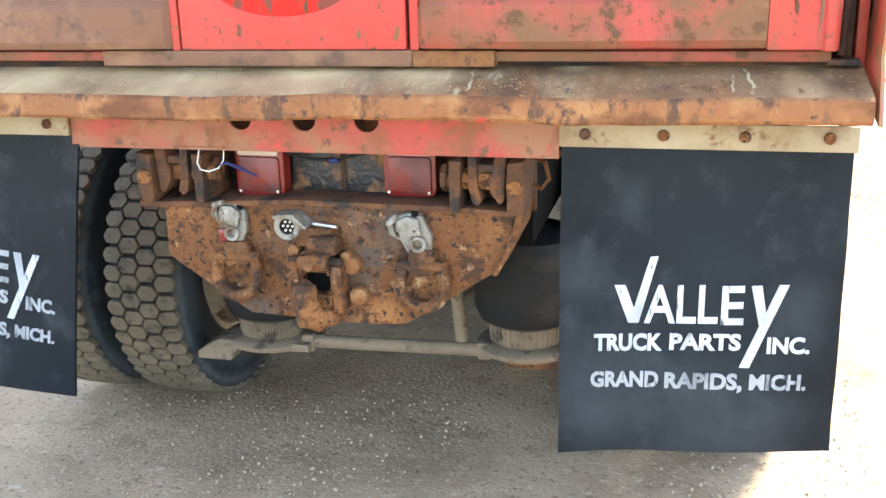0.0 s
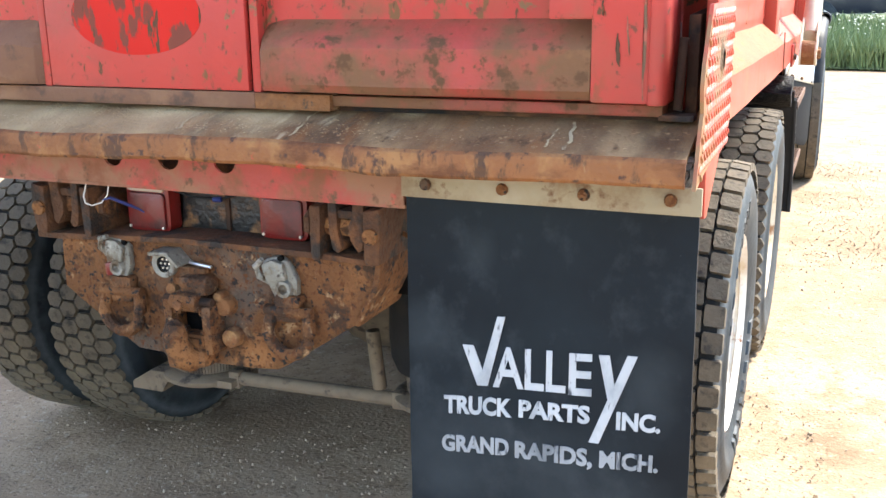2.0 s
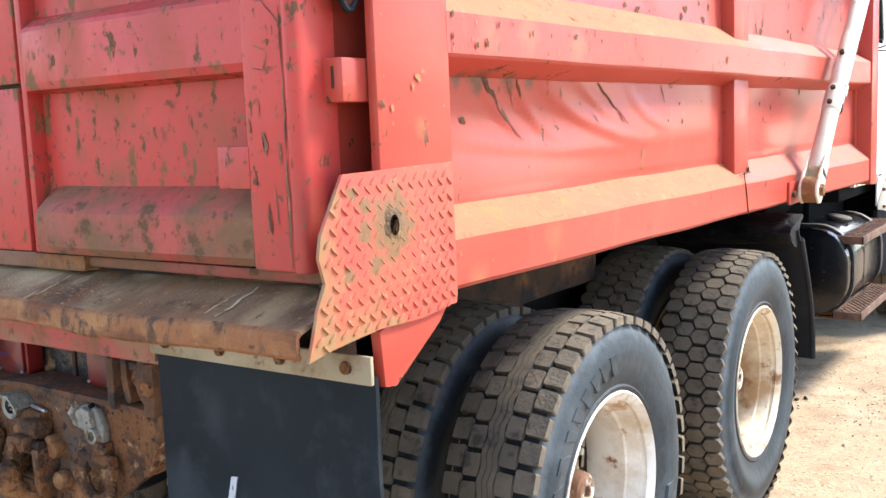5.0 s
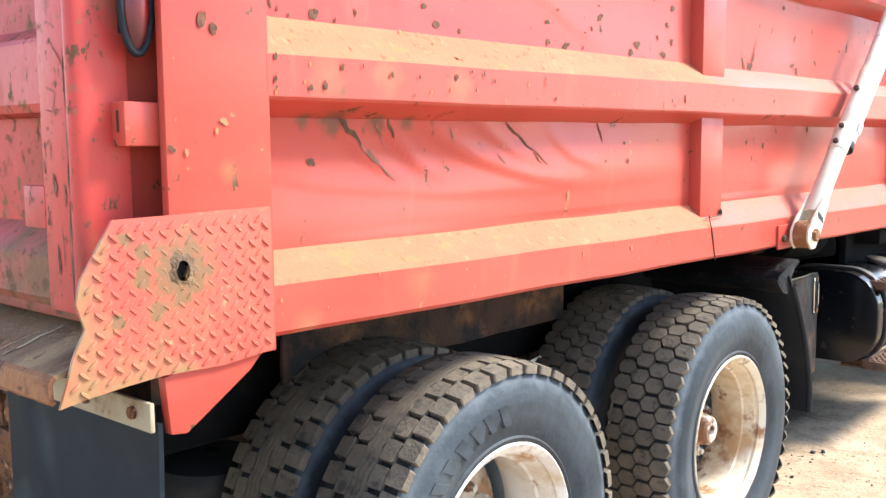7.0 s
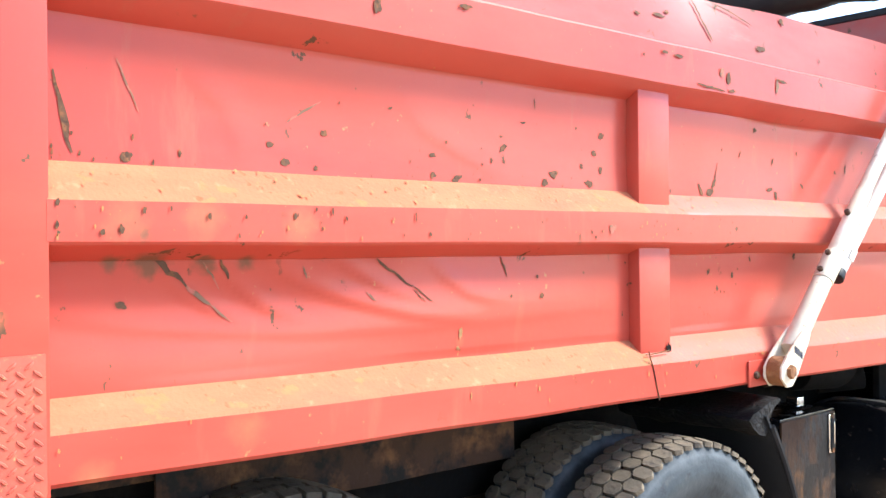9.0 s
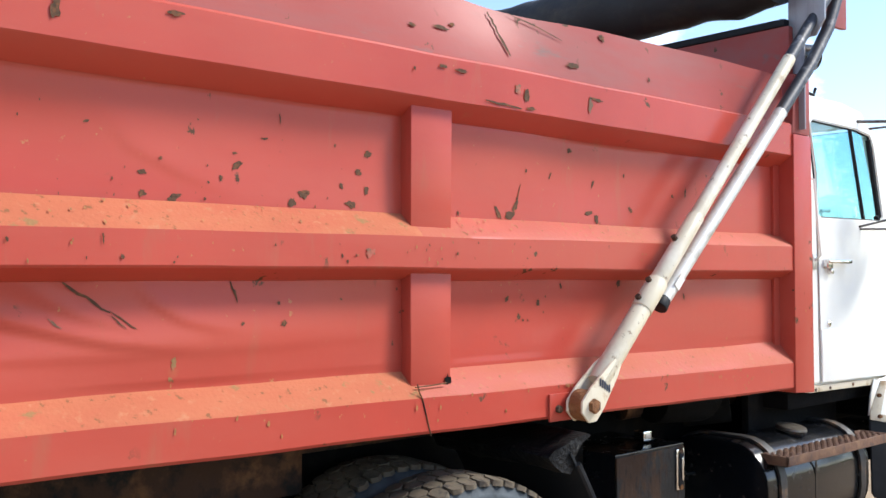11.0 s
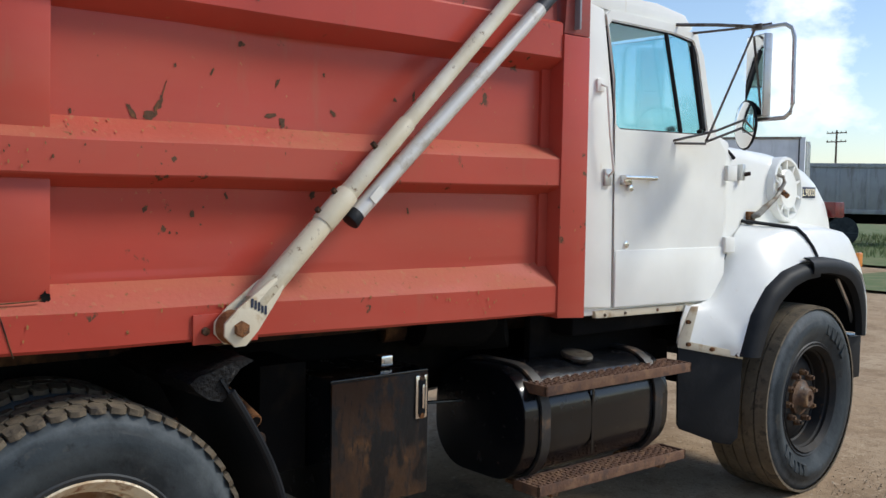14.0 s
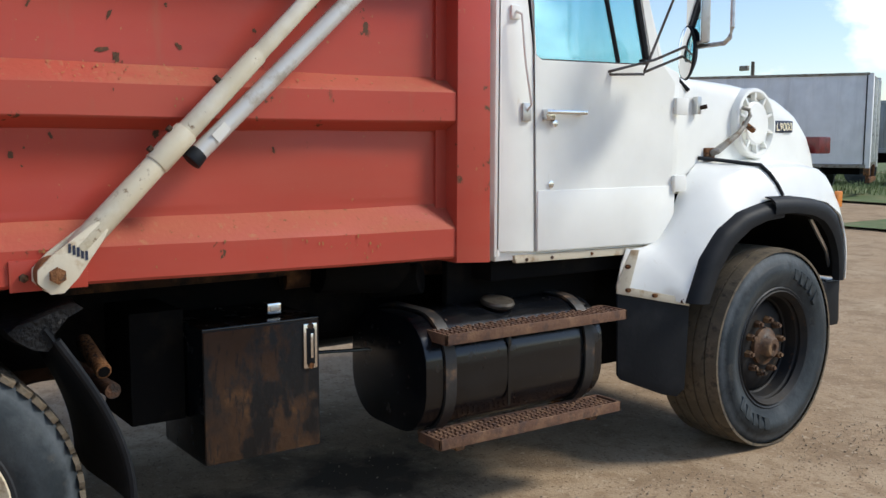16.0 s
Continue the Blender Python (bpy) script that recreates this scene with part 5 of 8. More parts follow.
# chequered corner plate, with raised bars and a torn rear edge
def build_tread_plate(sign):
    edge = [(0.109, 1.42), (0.08, 1.375), (0.045, 1.32), (0.036, 1.28), (0.050, 1.235), (0.026, 1.19), (0.014, 1.15), (-0.002, 1.106), (0.05, 1.115), (0.12, 1.122), (0.2, 1.128), (0.33, 1.124), (0.452, 1.135), (0.456, 1.155), (0.454, 1.425)]
    b = bmesh.new()
    hole = [(0.243 + 0.013 * math.cos(a) + 0.004 * math.sin(3 * a), 1.318 + 0.020 * math.sin(a)) for a in [2 * math.pi * (k + 0.2) / 15 for k in range(15)]]
    ctr = Vector((0.243, 1.318))
    order = sorted(range(15), key=lambda k: math.atan2(edge[k][1] - ctr.y, edge[k][0] - ctr.x))
    hord = sorted(hole, key=lambda p: math.atan2(p[1] - ctr.y, p[0] - ctr.x))
    ov = [b.verts.new((sign * 1.2235, *edge[k])) for k in order]
    iv = [b.verts.new((sign * (1.2235 + 0.004), *p)) for p in hord]
    for k in range(15):
        j = (k + 1) % 15
        b.faces.new((ov[k], ov[j], iv[j], iv[k]))
    bmesh.ops.recalc_face_normals(b, faces=b.faces)
    bmesh.ops.solidify(b, geom=b.faces[:], thickness=0.007)
    plate = part("tread_plate", b, red_tread, truck, "orange-red chequer plate corner guard with a torn edge")
    bars = bmesh.new()
    bar = bmesh.new()
    bmesh.ops.create_icosphere(bar, subdivisions=1, radius=1)
    me = bpy.data.meshes.new("bar")
    bar.to_mesh(me)
    bar.free()

    def inside(y, z):
        hit, n = False, len(edge)
        for i in range(n):
            (ya, za), (yb, zb) = edge[i], edge[(i + 1) % n]
            if (za > z) != (zb > z) and y < (yb - ya) * (z - za) / (zb - za) + ya:
                hit = not hit
        return hit

    for i in range(19):
        for j in range(15):
            y, z = 0.010 + j * 0.0330 + (0.0165 if i % 2 else 0), 1.122 + i * 0.0166
            if not (inside(y + 0.012, z + 0.006) and inside(y - 0.012, z - 0.006)) or math.hypot(y - 0.243, z - 1.318) < 0.03:
                continue
            up = 40 if i % 2 else -40
            m = Matrix.LocRotScale((sign * 1.2245, y, z), Euler((radians(up), 0, 0)), (0.0042, 0.0135, 0.0040))
            k0 = len(bars.verts)
            bars.from_mesh(me)
            bars.verts.ensure_lookup_table()
            bmesh.ops.transform(bars, matrix=m, verts=bars.verts[k0:])
    tagged(part("chequer_relief", bars, red_tread, plate, "raised chequer pattern"), kind="stuff")
    part("plate_backing", prism([(0.215, 1.40), (0.215, 1.14), (0.44, 1.15), (0.44, 1.41)], "x", sign * 1.166, sign * 1.188, 0.003), rust_dark, truck)
    for k, (rad, off_) in enumerate(((0.036, 0.0022),)):
        rnd = random.Random(k + 2)
        st = bmesh.new()
        ring_o = [st.verts.new((sign * (1.2275 + off_ - 0.0035), 0.243 + rad * rnd.uniform(0.7, 1.15) * math.cos(t), 1.318 + rad * rnd.uniform(0.75, 1.2) * math.sin(t))) for t in [2 * math.pi * i / 22 for i in range(22)]]
        ring_i = [st.verts.new((sign * (1.2290 + off_), 0.243 + 0.014 * math.cos(t), 1.318 + 0.020 * math.sin(t))) for t in [2 * math.pi * i / 22 for i in range(22)]]
        for i in range(22):
            st.faces.new((ring_o[i], ring_o[(i + 1) % 22], ring_i[(i + 1) % 22], ring_i[i]))
        bmesh.ops.recalc_face_normals(st, faces=st.faces)
        part("rust_stain", st, rust_tan, plate, "rust round the burnt hole")
    # black disc over the post stands in for the shade inside the hole
    hb_ = bmesh.new()
    bmesh.ops.create_cone(hb_, cap_ends=True, segments=18, radius1=0.024, radius2=0.024, depth=0.002, matrix=Matrix.LocRotScale((sign * 1.2190, 0.243, 1.318), Euler((0, radians(90), 0)), None))
    part("burnt_hole", hb_, grime_shade_black, plate, "dark disc standing in for the shade inside the burnt hole")


build_tread_plate(1), build_tread_plate(-1)
for k, z in enumerate((1.80, 2.06)):
    rl = lathe([(0.024, 0.0), (0.023, 0.010), (0.018, 0.022), (0.010, 0.031), (0.0, 0.036)], 28)
    bmesh.ops.transform(rl, matrix=Matrix.LocRotScale((1.180, 0.196, z), Euler((0, 0, 0)), (1, 0.78, 2.4)), verts=rl.verts)
    ml = part("side_marker", rl, red_lens, truck, "oval red marker light in a black rubber ring")
    ring = [(1.184, 0.196 + 0.030 * math.cos(a), z + 0.088 * math.sin(a)) for a in [2 * math.pi * i / 28 for i in range(28)]]
    part("rubber_ring", tube(ring, 0.007, 8, closed=True), black_plastic, ml)
    part("marker_base", box_bm(1.118, 1.182, 0.180, 0.214, z - 0.05, z + 0.05, 0.004), black_plastic, ml)

# ---- wheels ----
R_TYRE, W_TYRE = 0.530, 0.262


def tyre_casing():
    h = W_TYRE / 2
    prof = [(-h + 0.035, 0.288), (-h + 0.018, 0.300), (-h + 0.012, 0.318), (-h + 0.016, 0.324), (-h + 0.004, 0.36), (-h - 0.006, 0.395), (-h - 0.009, 0.42), (-h - 0.0075, 0.424), (-h - 0.006, 0.445), (-h - 0.0035, 0.449), (-h + 0.004, 0.475), (-h + 0.012, 0.495), (-h + 0.018, 0.508), (-h + 0.03, 0.513), (0, 0.517)]
    return prof + [(-s, r) for s, r in reversed(prof[:-1])]


def tyre_mesh(kind):
    """Casing, then tread blocks: 'hex' rows of six-sided blocks, 'rib' zigzag centre ribs with shoulder lugs, 'steer' plain ribs."""
    casing = lathe(tyre_casing(), 72)
    b = bmesh.new()
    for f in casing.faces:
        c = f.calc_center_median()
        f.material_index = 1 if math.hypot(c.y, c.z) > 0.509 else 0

    def block(outline, r0, r1, shrink=0.9):
        """outline: (along x, angle); a raised block on the tread."""
        cx = sum(p[0] for p in outline) / len(outline)
        ca = sum(p[1] for p in outline) / len(outline)
        lo, hi = [], []
        for x, a in outline:
            crown = 0.010 * (abs(x) / (W_TYRE / 2)) ** 3
            lo.append(b.verts.new((x, r0 * math.cos(a), r0 * math.sin(a))))
            x2, a2 = cx + (x - cx) * shrink, ca + (a - ca) * shrink
            rr = r1 - crown
            hi.append(b.verts.new((x2, rr * math.cos(a2), rr * math.sin(a2))))
        n = len(lo)
        fs = [b.faces.new(hi)]
        for i in range(n):
            fs.append(b.faces.new((lo[i], lo[(i + 1) % n], hi[(i + 1) % n], hi[i])))

    h = W_TYRE / 2
    if kind == "hex":
        n, cols = 54, 4
        da, w = 2 * math.pi / n, (W_TYRE - 0.008) / cols
        for c in range(cols):
            x0, x1 = -h + 0.004 + c * w, -h + 0.004 + (c + 1) * w
            for k in range(n):
                a = (k + (0.5 if c % 2 else 0)) * da + 0.004 * math.sin(k * 2.3 + c)
                cx = (x0 + x1) / 2
                ring = [(cx + 0.93 * w * u, a + 0.90 * da * v) for u, v in ((0.60, 0.06), (0.40, 0.44), (0.32, 0.475), (-0.32, 0.475), (-0.40, 0.44), (-0.60, 0.06), (-0.60, -0.06), (-0.40, -0.44), (-0.32, -0.475), (0.32, -0.475), (0.40, -0.44), (0.60, -0.06))]
                ring = [(min(max(x, -h - 0.001), h + 0.001), t) for x, t in ring]
                block(ring, 0.504, R_TYRE + 0.0012 * math.sin(5.1 * k + 2 * c), 0.95)
    elif kind == "rib":
        n = 46
        da = 2 * math.pi / n
        # lugs in pairs either side of a wavy centre band
        for sg in (-1, 1):
            for k in range(n):
                a = (k + (0.5 if sg > 0 else 0)) * da
                for xa, xb, e, off in ((0.0255, 0.073, 0.425, 0.22), (0.077, h + 0.001, 0.41, 0.0)):
                    m, e, cut = a + off * da, e * da, 0.10 * da
                    block([(sg * (xa + 0.004), m - e), (sg * (xb - 0.003), m - e + cut * 0.4), (sg * xb, m - e + cut), (sg * xb, m + e - cut * 0.4), (sg * (xb - 0.003), m + e + cut * 0.2), (sg * (xa + 0.004), m + e), (sg * xa, m + e - cut), (sg * xa, m - e + cut)], 0.497, R_TYRE, 0.95)
        for lane in (-1, 0, 1):
            for k in range(n * 2):
                a, s = k * da / 2, 0.004 * (1 if k % 2 else -1)
                x = lane * 0.0165
                block([(x - 0.0070 + s, a - da * 0.25), (x + 0.0070 + s, a - da * 0.25), (x + 0.0070 - s, a + da * 0.25), (x - 0.0070 - s, a + da * 0.25)], 0.505, R_TYRE, 1.0)
    else:
        for c in range(5):
            x0 = -h + 0.004 + c * 0.0512
            for k in range(60):
                a, da = k * 2 * math.pi / 60, 2 * math.pi / 60
                block([(x0, a - da * 0.5), (x0 + 0.045, a - da * 0.5), (x0 + 0.045, a + da * 0.5), (x0, a + da * 0.5)], 0.508, R_TYRE, 1.0)
    # low raised marks on the sidewall in place of the maker's name
    marks, relief = random.Random(7), bmesh.new()
    for start in (0.4, 0.4 + math.pi):
        a0 = start
        for k in range(8 if kind == "rib" else 5 if kind == "steer" else 0):
            aw, r0, r1 = marks.uniform(0.07, 0.15), 0.362 + marks.uniform(0, 0.012), 0.430
            lo = [relief.verts.new((h - 0.002, r * math.cos(t), r * math.sin(t))) for r, t in ((r0, a0), (r1, a0 + 0.06), (r1, a0 + aw + 0.06), (r0, a0 + aw))]
            hi = [relief.verts.new((h + 0.0075 + 0.003 * (r > 0.39), r * math.cos(t), r * math.sin(t))) for r, t in ((r0 + 0.003, a0 + 0.008), (r1 - 0.003, a0 + 0.068), (r1 - 0.003, a0 + aw + 0.052), (r0 + 0.003, a0 + aw - 0.008))]
            relief.faces.new(hi)
            for q in range(4):
                relief.faces.new((lo[q], lo[(q + 1) % 4], hi[(q + 1) % 4], hi[q]))
            a0 += aw + marks.uniform(0.05, 0.09)
    bmesh.ops.recalc_face_normals(casing, faces=casing.faces)
    bmesh.ops.recalc_face_normals(b, faces=b.faces)
    bmesh.ops.recalc_face_normals(relief, faces=relief.faces)
    return casing, b, relief


def wheel_mesh(dish):
    """A steel wheel; dish: where the disc stands in the rim, + is outward."""
    h = W_TYRE / 2
    prof = [(-h + 0.02, 0.300), (-h + 0.018, 0.305), (-h + 0.028, 0.300), (-h + 0.036, 0.285), (-0.05, 0.262), (0.05, 0.262), (h - 0.05, 0.275), (h - 0.036, 0.285), (h - 0.028, 0.300), (h - 0.014, 0.306), (h - 0.010, 0.300), (h - 0.022, 0.285), (h - 0.030, 0.276), (h - 0.034, 0.280), (h - 0.042, 0.279), (h - 0.047, 0.268), (0.045, 0.258), (0.040, 0.250), (-0.05, 0.250), (-h + 0.03, 0.272)]
    b = lathe(prof, 56, closed=True)
    disc = lathe([(dish - 0.05, 0.252), (dish - 0.03, 0.235), (dish - 0.004, 0.19), (dish, 0.165), (dish, 0.08), (dish - 0.01, 0.08), (dish - 0.012, 0.16), (dish - 0.02, 0.18), (dish - 0.045, 0.225), (dish - 0.06, 0.252)], 56)
    return b, disc


def build_wheel(kind, dish, rim_mat, label, hub_out, hub_mat, disc_mat, wide=1.0):
    rim_bm, disc_bm = wheel_mesh(dish)
    casing, blocks, relief = tyre_mesh(kind)
    for b in (rim_bm, casing, blocks, relief):
        bmesh.ops.scale(b, vec=(wide, 1, 1), verts=b.verts)
    w = part("wheel", rim_bm, rim_mat, None, label)
    part("wheel_disc", disc_bm, disc_mat, w)
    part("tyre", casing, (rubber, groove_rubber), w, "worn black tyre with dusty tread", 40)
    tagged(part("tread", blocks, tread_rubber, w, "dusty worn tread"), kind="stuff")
    if kind != "hex":
        tagged(part("sidewall_relief", relief, rubber, w), kind="stuff")
    if hub_out is not None:
        hp = lathe([(dish - 0.02, 0.10), (dish + 0.02, 0.10), (dish + 0.03, 0.075), (dish + hub_out * 0.7, 0.062), (dish + hub_out, 0.055), (dish + hub_out + 0.008, 0.045), (dish + hub_out + 0.008, 0.022), (dish + hub_out - 0.006, 0.018), (dish + hub_out - 0.006, 0.0)], 28)
        part("hub", hp, hub_mat, w, "rusty greasy hub")
        for k in range(10):
            a = 2 * math.pi * k / 10
            y, z = 0.142 * math.cos(a), 0.142 * math.sin(a)
            nb = rod((dish - 0.005, y, z), (dish + 0.032, y, z), 0.021, 0.018, 6, bevel=0.003)
            rod((dish + 0.03, y, z), (dish + 0.045, y, z), 0.011, seg=8, bm=nb)
            part("wheel_nut", nb, hub_mat, w, "rusty wheel nut")
    return w


def put_wheel(proto, x, y, z, out, spin, steer=0):
    """A copy of the wheel under the truck, facing out."""
    c = copy_thing(proto, Matrix.Translation((x, y, z)) @ pose(0, 0, 0, 0, 0, steer) @ pose(0, 0, 0, spin, 0, 0 if out > 0 else 180))
    c.parent = truck
    return c


rim_black = surface("dusty_black_rim", (0.010, 0.010, 0.011), 0.6, 0, [((0.030, 0.024, 0.018), 6, 0.50, 0.72, ONE, 0.8), ((0.07, 0.038, 0.02), 22, 0.62, 0.70, ONE, 0.85)], 0.1, 40, spec=0.25)
rim_flaked = surface("flaking_white_hub", (0.50, 0.44, 0.35), 0.6, 0, [((0.15, 0.07, 0.034), 9, 0.46, 0.54, ONE, 0.9), (DARK_RUST, 15, 0.56, 0.64, ONE, 0.9)], 0.3, 50)
disc_dirty = surface("dirty_wheel_disc", (0.46, 0.36, 0.25), 0.7, 0, [((0.58, 0.52, 0.42), 6, 0.52, 0.66, ONE, 0.6), ((0.30, 0.16, 0.075), 7, 0.48, 0.62, ONE, 0.9), ((0.12, 0.075, 0.045), 12, 0.58, 0.68, ONE, 0.9)], 0.3, 40)
rust_hub = surface("greasy_rusted_hub", (0.095, 0.048, 0.024), 0.7, 0, [((0.20, 0.115, 0.055), 14, 0.52, 0.64, ONE, 0.85), ((0.020, 0.015, 0.012), 10, 0.52, 0.62, ONE, 0.5)], 0.4, 60)
protos = {
    "hex_out": build_wheel("hex", -0.085, rim_cream, "cream steel wheel with a worn drive tyre", 0.11, rim_flaked, disc_dirty),
    "rib_out": build_wheel("rib", -0.085, rim_white, "white steel wheel with a worn drive tyre", 0.11, rim_flaked, disc_dirty),
    "hex_in": build_wheel("hex", 0.06, rim_cream, "inner wheel with a worn drive tyre", None, rust, disc_dirty),
    "rib_in": build_wheel("rib", 0.06, rim_white, "inner wheel with a worn drive tyre", None, rust, disc_dirty),
    "steer": build_wheel("steer", 0.085, rim_black, "black steel front wheel with rusty nuts", 0.065, rust_hub, rim_black, 1.40),
}
HUB_R, XO, XI = 0.428, 1.083, 0.722
for y, right, left in ((1.25, "rib", "hex"), (2.65, "hex", "hex")):
    put_wheel(protos[right + "_out"], XO, y, HUB_R, 1, 17 + 40 * y)
    put_wheel(protos[right + "_in"], XI, y, HUB_R, 1, 31 * y)
    put_wheel(protos[left + "_out"], -1.225, y - 0.03, HUB_R - 0.035, -1, 23 * y)
    put_wheel(protos[left + "_in"], -0.868, y - 0.03, HUB_R - 0.035, -1, 57 * y)
FY, FZ, FX = 6.680, 0.485, 1.098
put_wheel(protos["steer"], FX, FY, FZ, 1, 10, 3)
put_wheel(protos["steer"], -FX, FY, FZ, -1, 30, 3)
for p in protos.values():
    for o in (*p.children_recursive, p):
        bpy.data.objects.remove(o)
part("front_axle", rod((-1.0, FY, FZ), (1.0, FY, FZ), 0.05), grime_shade_black, truck)

# mudguard ahead of the drive wheels: a hanging rubber sheet on a bar
def guard(sign):
    rows = []
    for i in range(15):
        t = i / 14
        y, z = 3.07 + 0.24 * math.sin(t * 1.5), 1.0 - 0.62 * t
        rows.append([(sign * (0.58 + 0.66 * k / 6), y + 0.012 * math.sin(k + 3 * t), z) for k in range(7)])
    g = part("mudguard", loft(rows, 0.010), black_plastic, truck, "hanging black rubber mudguard", 60)
    part("guard_edge", tube([(sign * 1.24, r[6][1], r[6][2]) for r in rows[1:]], 0.014, 8), black_plastic, g)
    rag = bmesh.new()
    line_ = [(2.99, 0.995), (3.015, 0.957), (3.06, 0.937), (3.105, 0.925), (3.122, 0.937), (3.130, 0.972), (3.165, 1.016), (3.215, 1.052), (3.19, 1.062), (3.14, 1.045), (3.08, 1.022), (3.03, 1.012)]
    rings = []
    for k in range(9):
        x = 0.62 + 0.61 * k / 8
        rings.append([rag.verts.new((sign * (x + 0.012 * noise.noise((q, k, 2))), y_ - 0.035 + 0.02 * noise.noise((q * 1.3, k * 1.1, 5)), z_ + 0.02 * noise.noise((q * 1.2, k * 1.1, 8)))) for q, (y_, z_) in enumerate(line_)])
    for r0, r1 in zip(rings, rings[1:]):
        for q in range(12):
            rag.faces.new((r0[q], r0[(q + 1) % 12], r1[(q + 1) % 12], r1[q]))
    rag.faces.new(rings[0]), rag.faces.new(rings[-1])
    bmesh.ops.recalc_face_normals(rag, faces=rag.faces)
    part("guard_rag", rag, rag_mat, g, "frayed tarry rubber end", 80)
    part("guard_bar", rod((sign * 0.60, 3.28, 0.74), (sign * 1.02, 3.325, 0.715), 0.028, seg=14), bracket_rust, truck, "rusty tube stub")


rag_mat = surface("tarry_rubber", (0.007, 0.007, 0.0075), 0.6, 0, [((0.05, 0.048, 0.045), 34, 0.62, 0.68, ONE, 0.6)], 1.0, 50, spec=0.2)
guard(1), guard(-1)

# ---- tool box and fuel tank ----
tb = part("tool_box", box_bm(0.52, 0.942, 3.675, 4.16, 0.352, 0.868, 0.014), black_paint, truck, "black steel tool box rusted on its door")
part("box_door", box_bm(0.938, 0.95, 3.678, 4.157, 0.355, 0.862, 0.006), box_rust, tb, "rust-stained black door")
part("box_lid", box_bm(0.52, 0.944, 3.676, 4.159, 0.862, 0.874, 0.005), black_paint, tb)
part("battery_box", box_bm(0.45, 0.78, 3.46, 3.67, 0.50, 0.93, 0.01), grime_shade_black, truck)
lt = part("latch_plate", box_bm(0.951, 0.958, 4.085, 4.145, 0.672, 0.852, 0.004), chrome, tb, "chrome paddle latch")
part("latch_recess", box_bm(0.9585, 0.962, 4.098, 4.132, 0.69, 0.835, 0.003), black_plastic, lt)
part("latch_handle", box_bm(0.962, 0.970, 4.110, 4.122, 0.715, 0.815, 0.003), chrome, lt)
for z in (0.684, 0.842):
    part("screw", rod((0.958, 4.115, z), (0.964, 4.115, z), 0.012, seg=8), rust, lt)
hasp = part("hasp", box_bm(0.80, 0.86, 3.98, 4.04, 0.885, 0.93, 0.008), chrome, tb, "chrome hasp")
part("hasp_slot", box_bm(0.856, 0.864, 3.99, 4.03, 0.895, 0.92, 0.003), aluminium, hasp)


def rounded(cx, cz, w, h, r, n=7):
    pts = []
    for sx, sz, a0 in ((1, 1, 0), (-1, 1, 90), (-1, -1, 180), (1, -1, 270)):
        for k in range(n + 1):
            a = radians(a0 + 90 * k / n)
            pts.append((cx + sx * (w / 2 - r) + r * math.cos(a), cz + sz * (h / 2 - r) + r * math.sin(a)))
    return pts


strap_mat = surface("rusting_black_strap", (0.016, 0.015, 0.015), 0.5, 0, [((0.13, 0.075, 0.04), 9, 0.54, 0.68, ONE, 0.85)], 0.2, 50)
TX, TZ, TW, TH = 0.83, 0.585, 0.60, 0.50
tk = prism(rounded(TX, TZ, TW, TH, 0.20), "y", 4.55, 5.55, 0.012)
tank = part("fuel_tank", tk, black_paint, truck, "glossy black rounded fuel tank", 50)
for y in (4.64, 5.43):
    sb = bmesh.new()
    o, i_ = rounded(TX, TZ, TW + 0.028, TH + 0.028, 0.21), rounded(TX, TZ, TW + 0.004, TH + 0.004, 0.202)
    vo = [[sb.verts.new((p[0], yy, p[1])) for p in ring] for yy in (y, y + 0.055) for ring in (o, i_)]
    n = len(o)
    for k in range(n):
        j = (k + 1) % n
        for s, t in ((0, 2), (2, 3), (3, 1), (1, 0)):
            sb.faces.new((vo[s][k], vo[s][j], vo[t][j], vo[t][k]))
    bmesh.ops.recalc_face_normals(sb, faces=sb.faces)
    part("tank_strap", sb, strap_mat, tank, "black tank strap", 40)
# unseen far-side tank and box, added to keep light out from under the truck
part("fuel_tank", prism(rounded(-TX, TZ, TW, TH, 0.20), "y", 4.55, 5.55, 0.012), black_paint, truck, "unseen far-side fuel tank, added to block light under the truck", 50)
part("battery_box", box_bm(-0.95, -0.45, 3.4, 4.5, 0.42, 0.93, 0.012), grime_shade_black, truck, "unseen far-side box, added to block light under the truck")
cap_metal = surface("dull_cap_metal", (0.11, 0.095, 0.075), 0.45, 0.6, [((0.05, 0.04, 0.03), 20, 0.5, 0.64, ONE, 0.7)], 0.1, 60)
fc = lathe([(0.0, 0.075), (0.012, 0.078), (0.022, 0.072), (0.026, 0.05), (0.028, 0.0)], 32)
bmesh.ops.transform(fc, matrix=Matrix.Translation((0.965, 5.05, 0.838)) @ pose(0, 0, 0, 0, -80, 0), verts=fc.verts)
part("filler_cap", fc, cap_metal, tank, "dull metal filler cap")
part("filler_neck", rod((0.955, 5.05, 0.77), (0.965, 5.05, 0.845), 0.06, seg=24), black_paint, tank)
part("tank_seam", box_bm(TX + TW / 2 - 0.002, TX + TW / 2 + 0.002, 4.98, 4.995, 0.42, 0.75, 0.001), black_paint, tank)


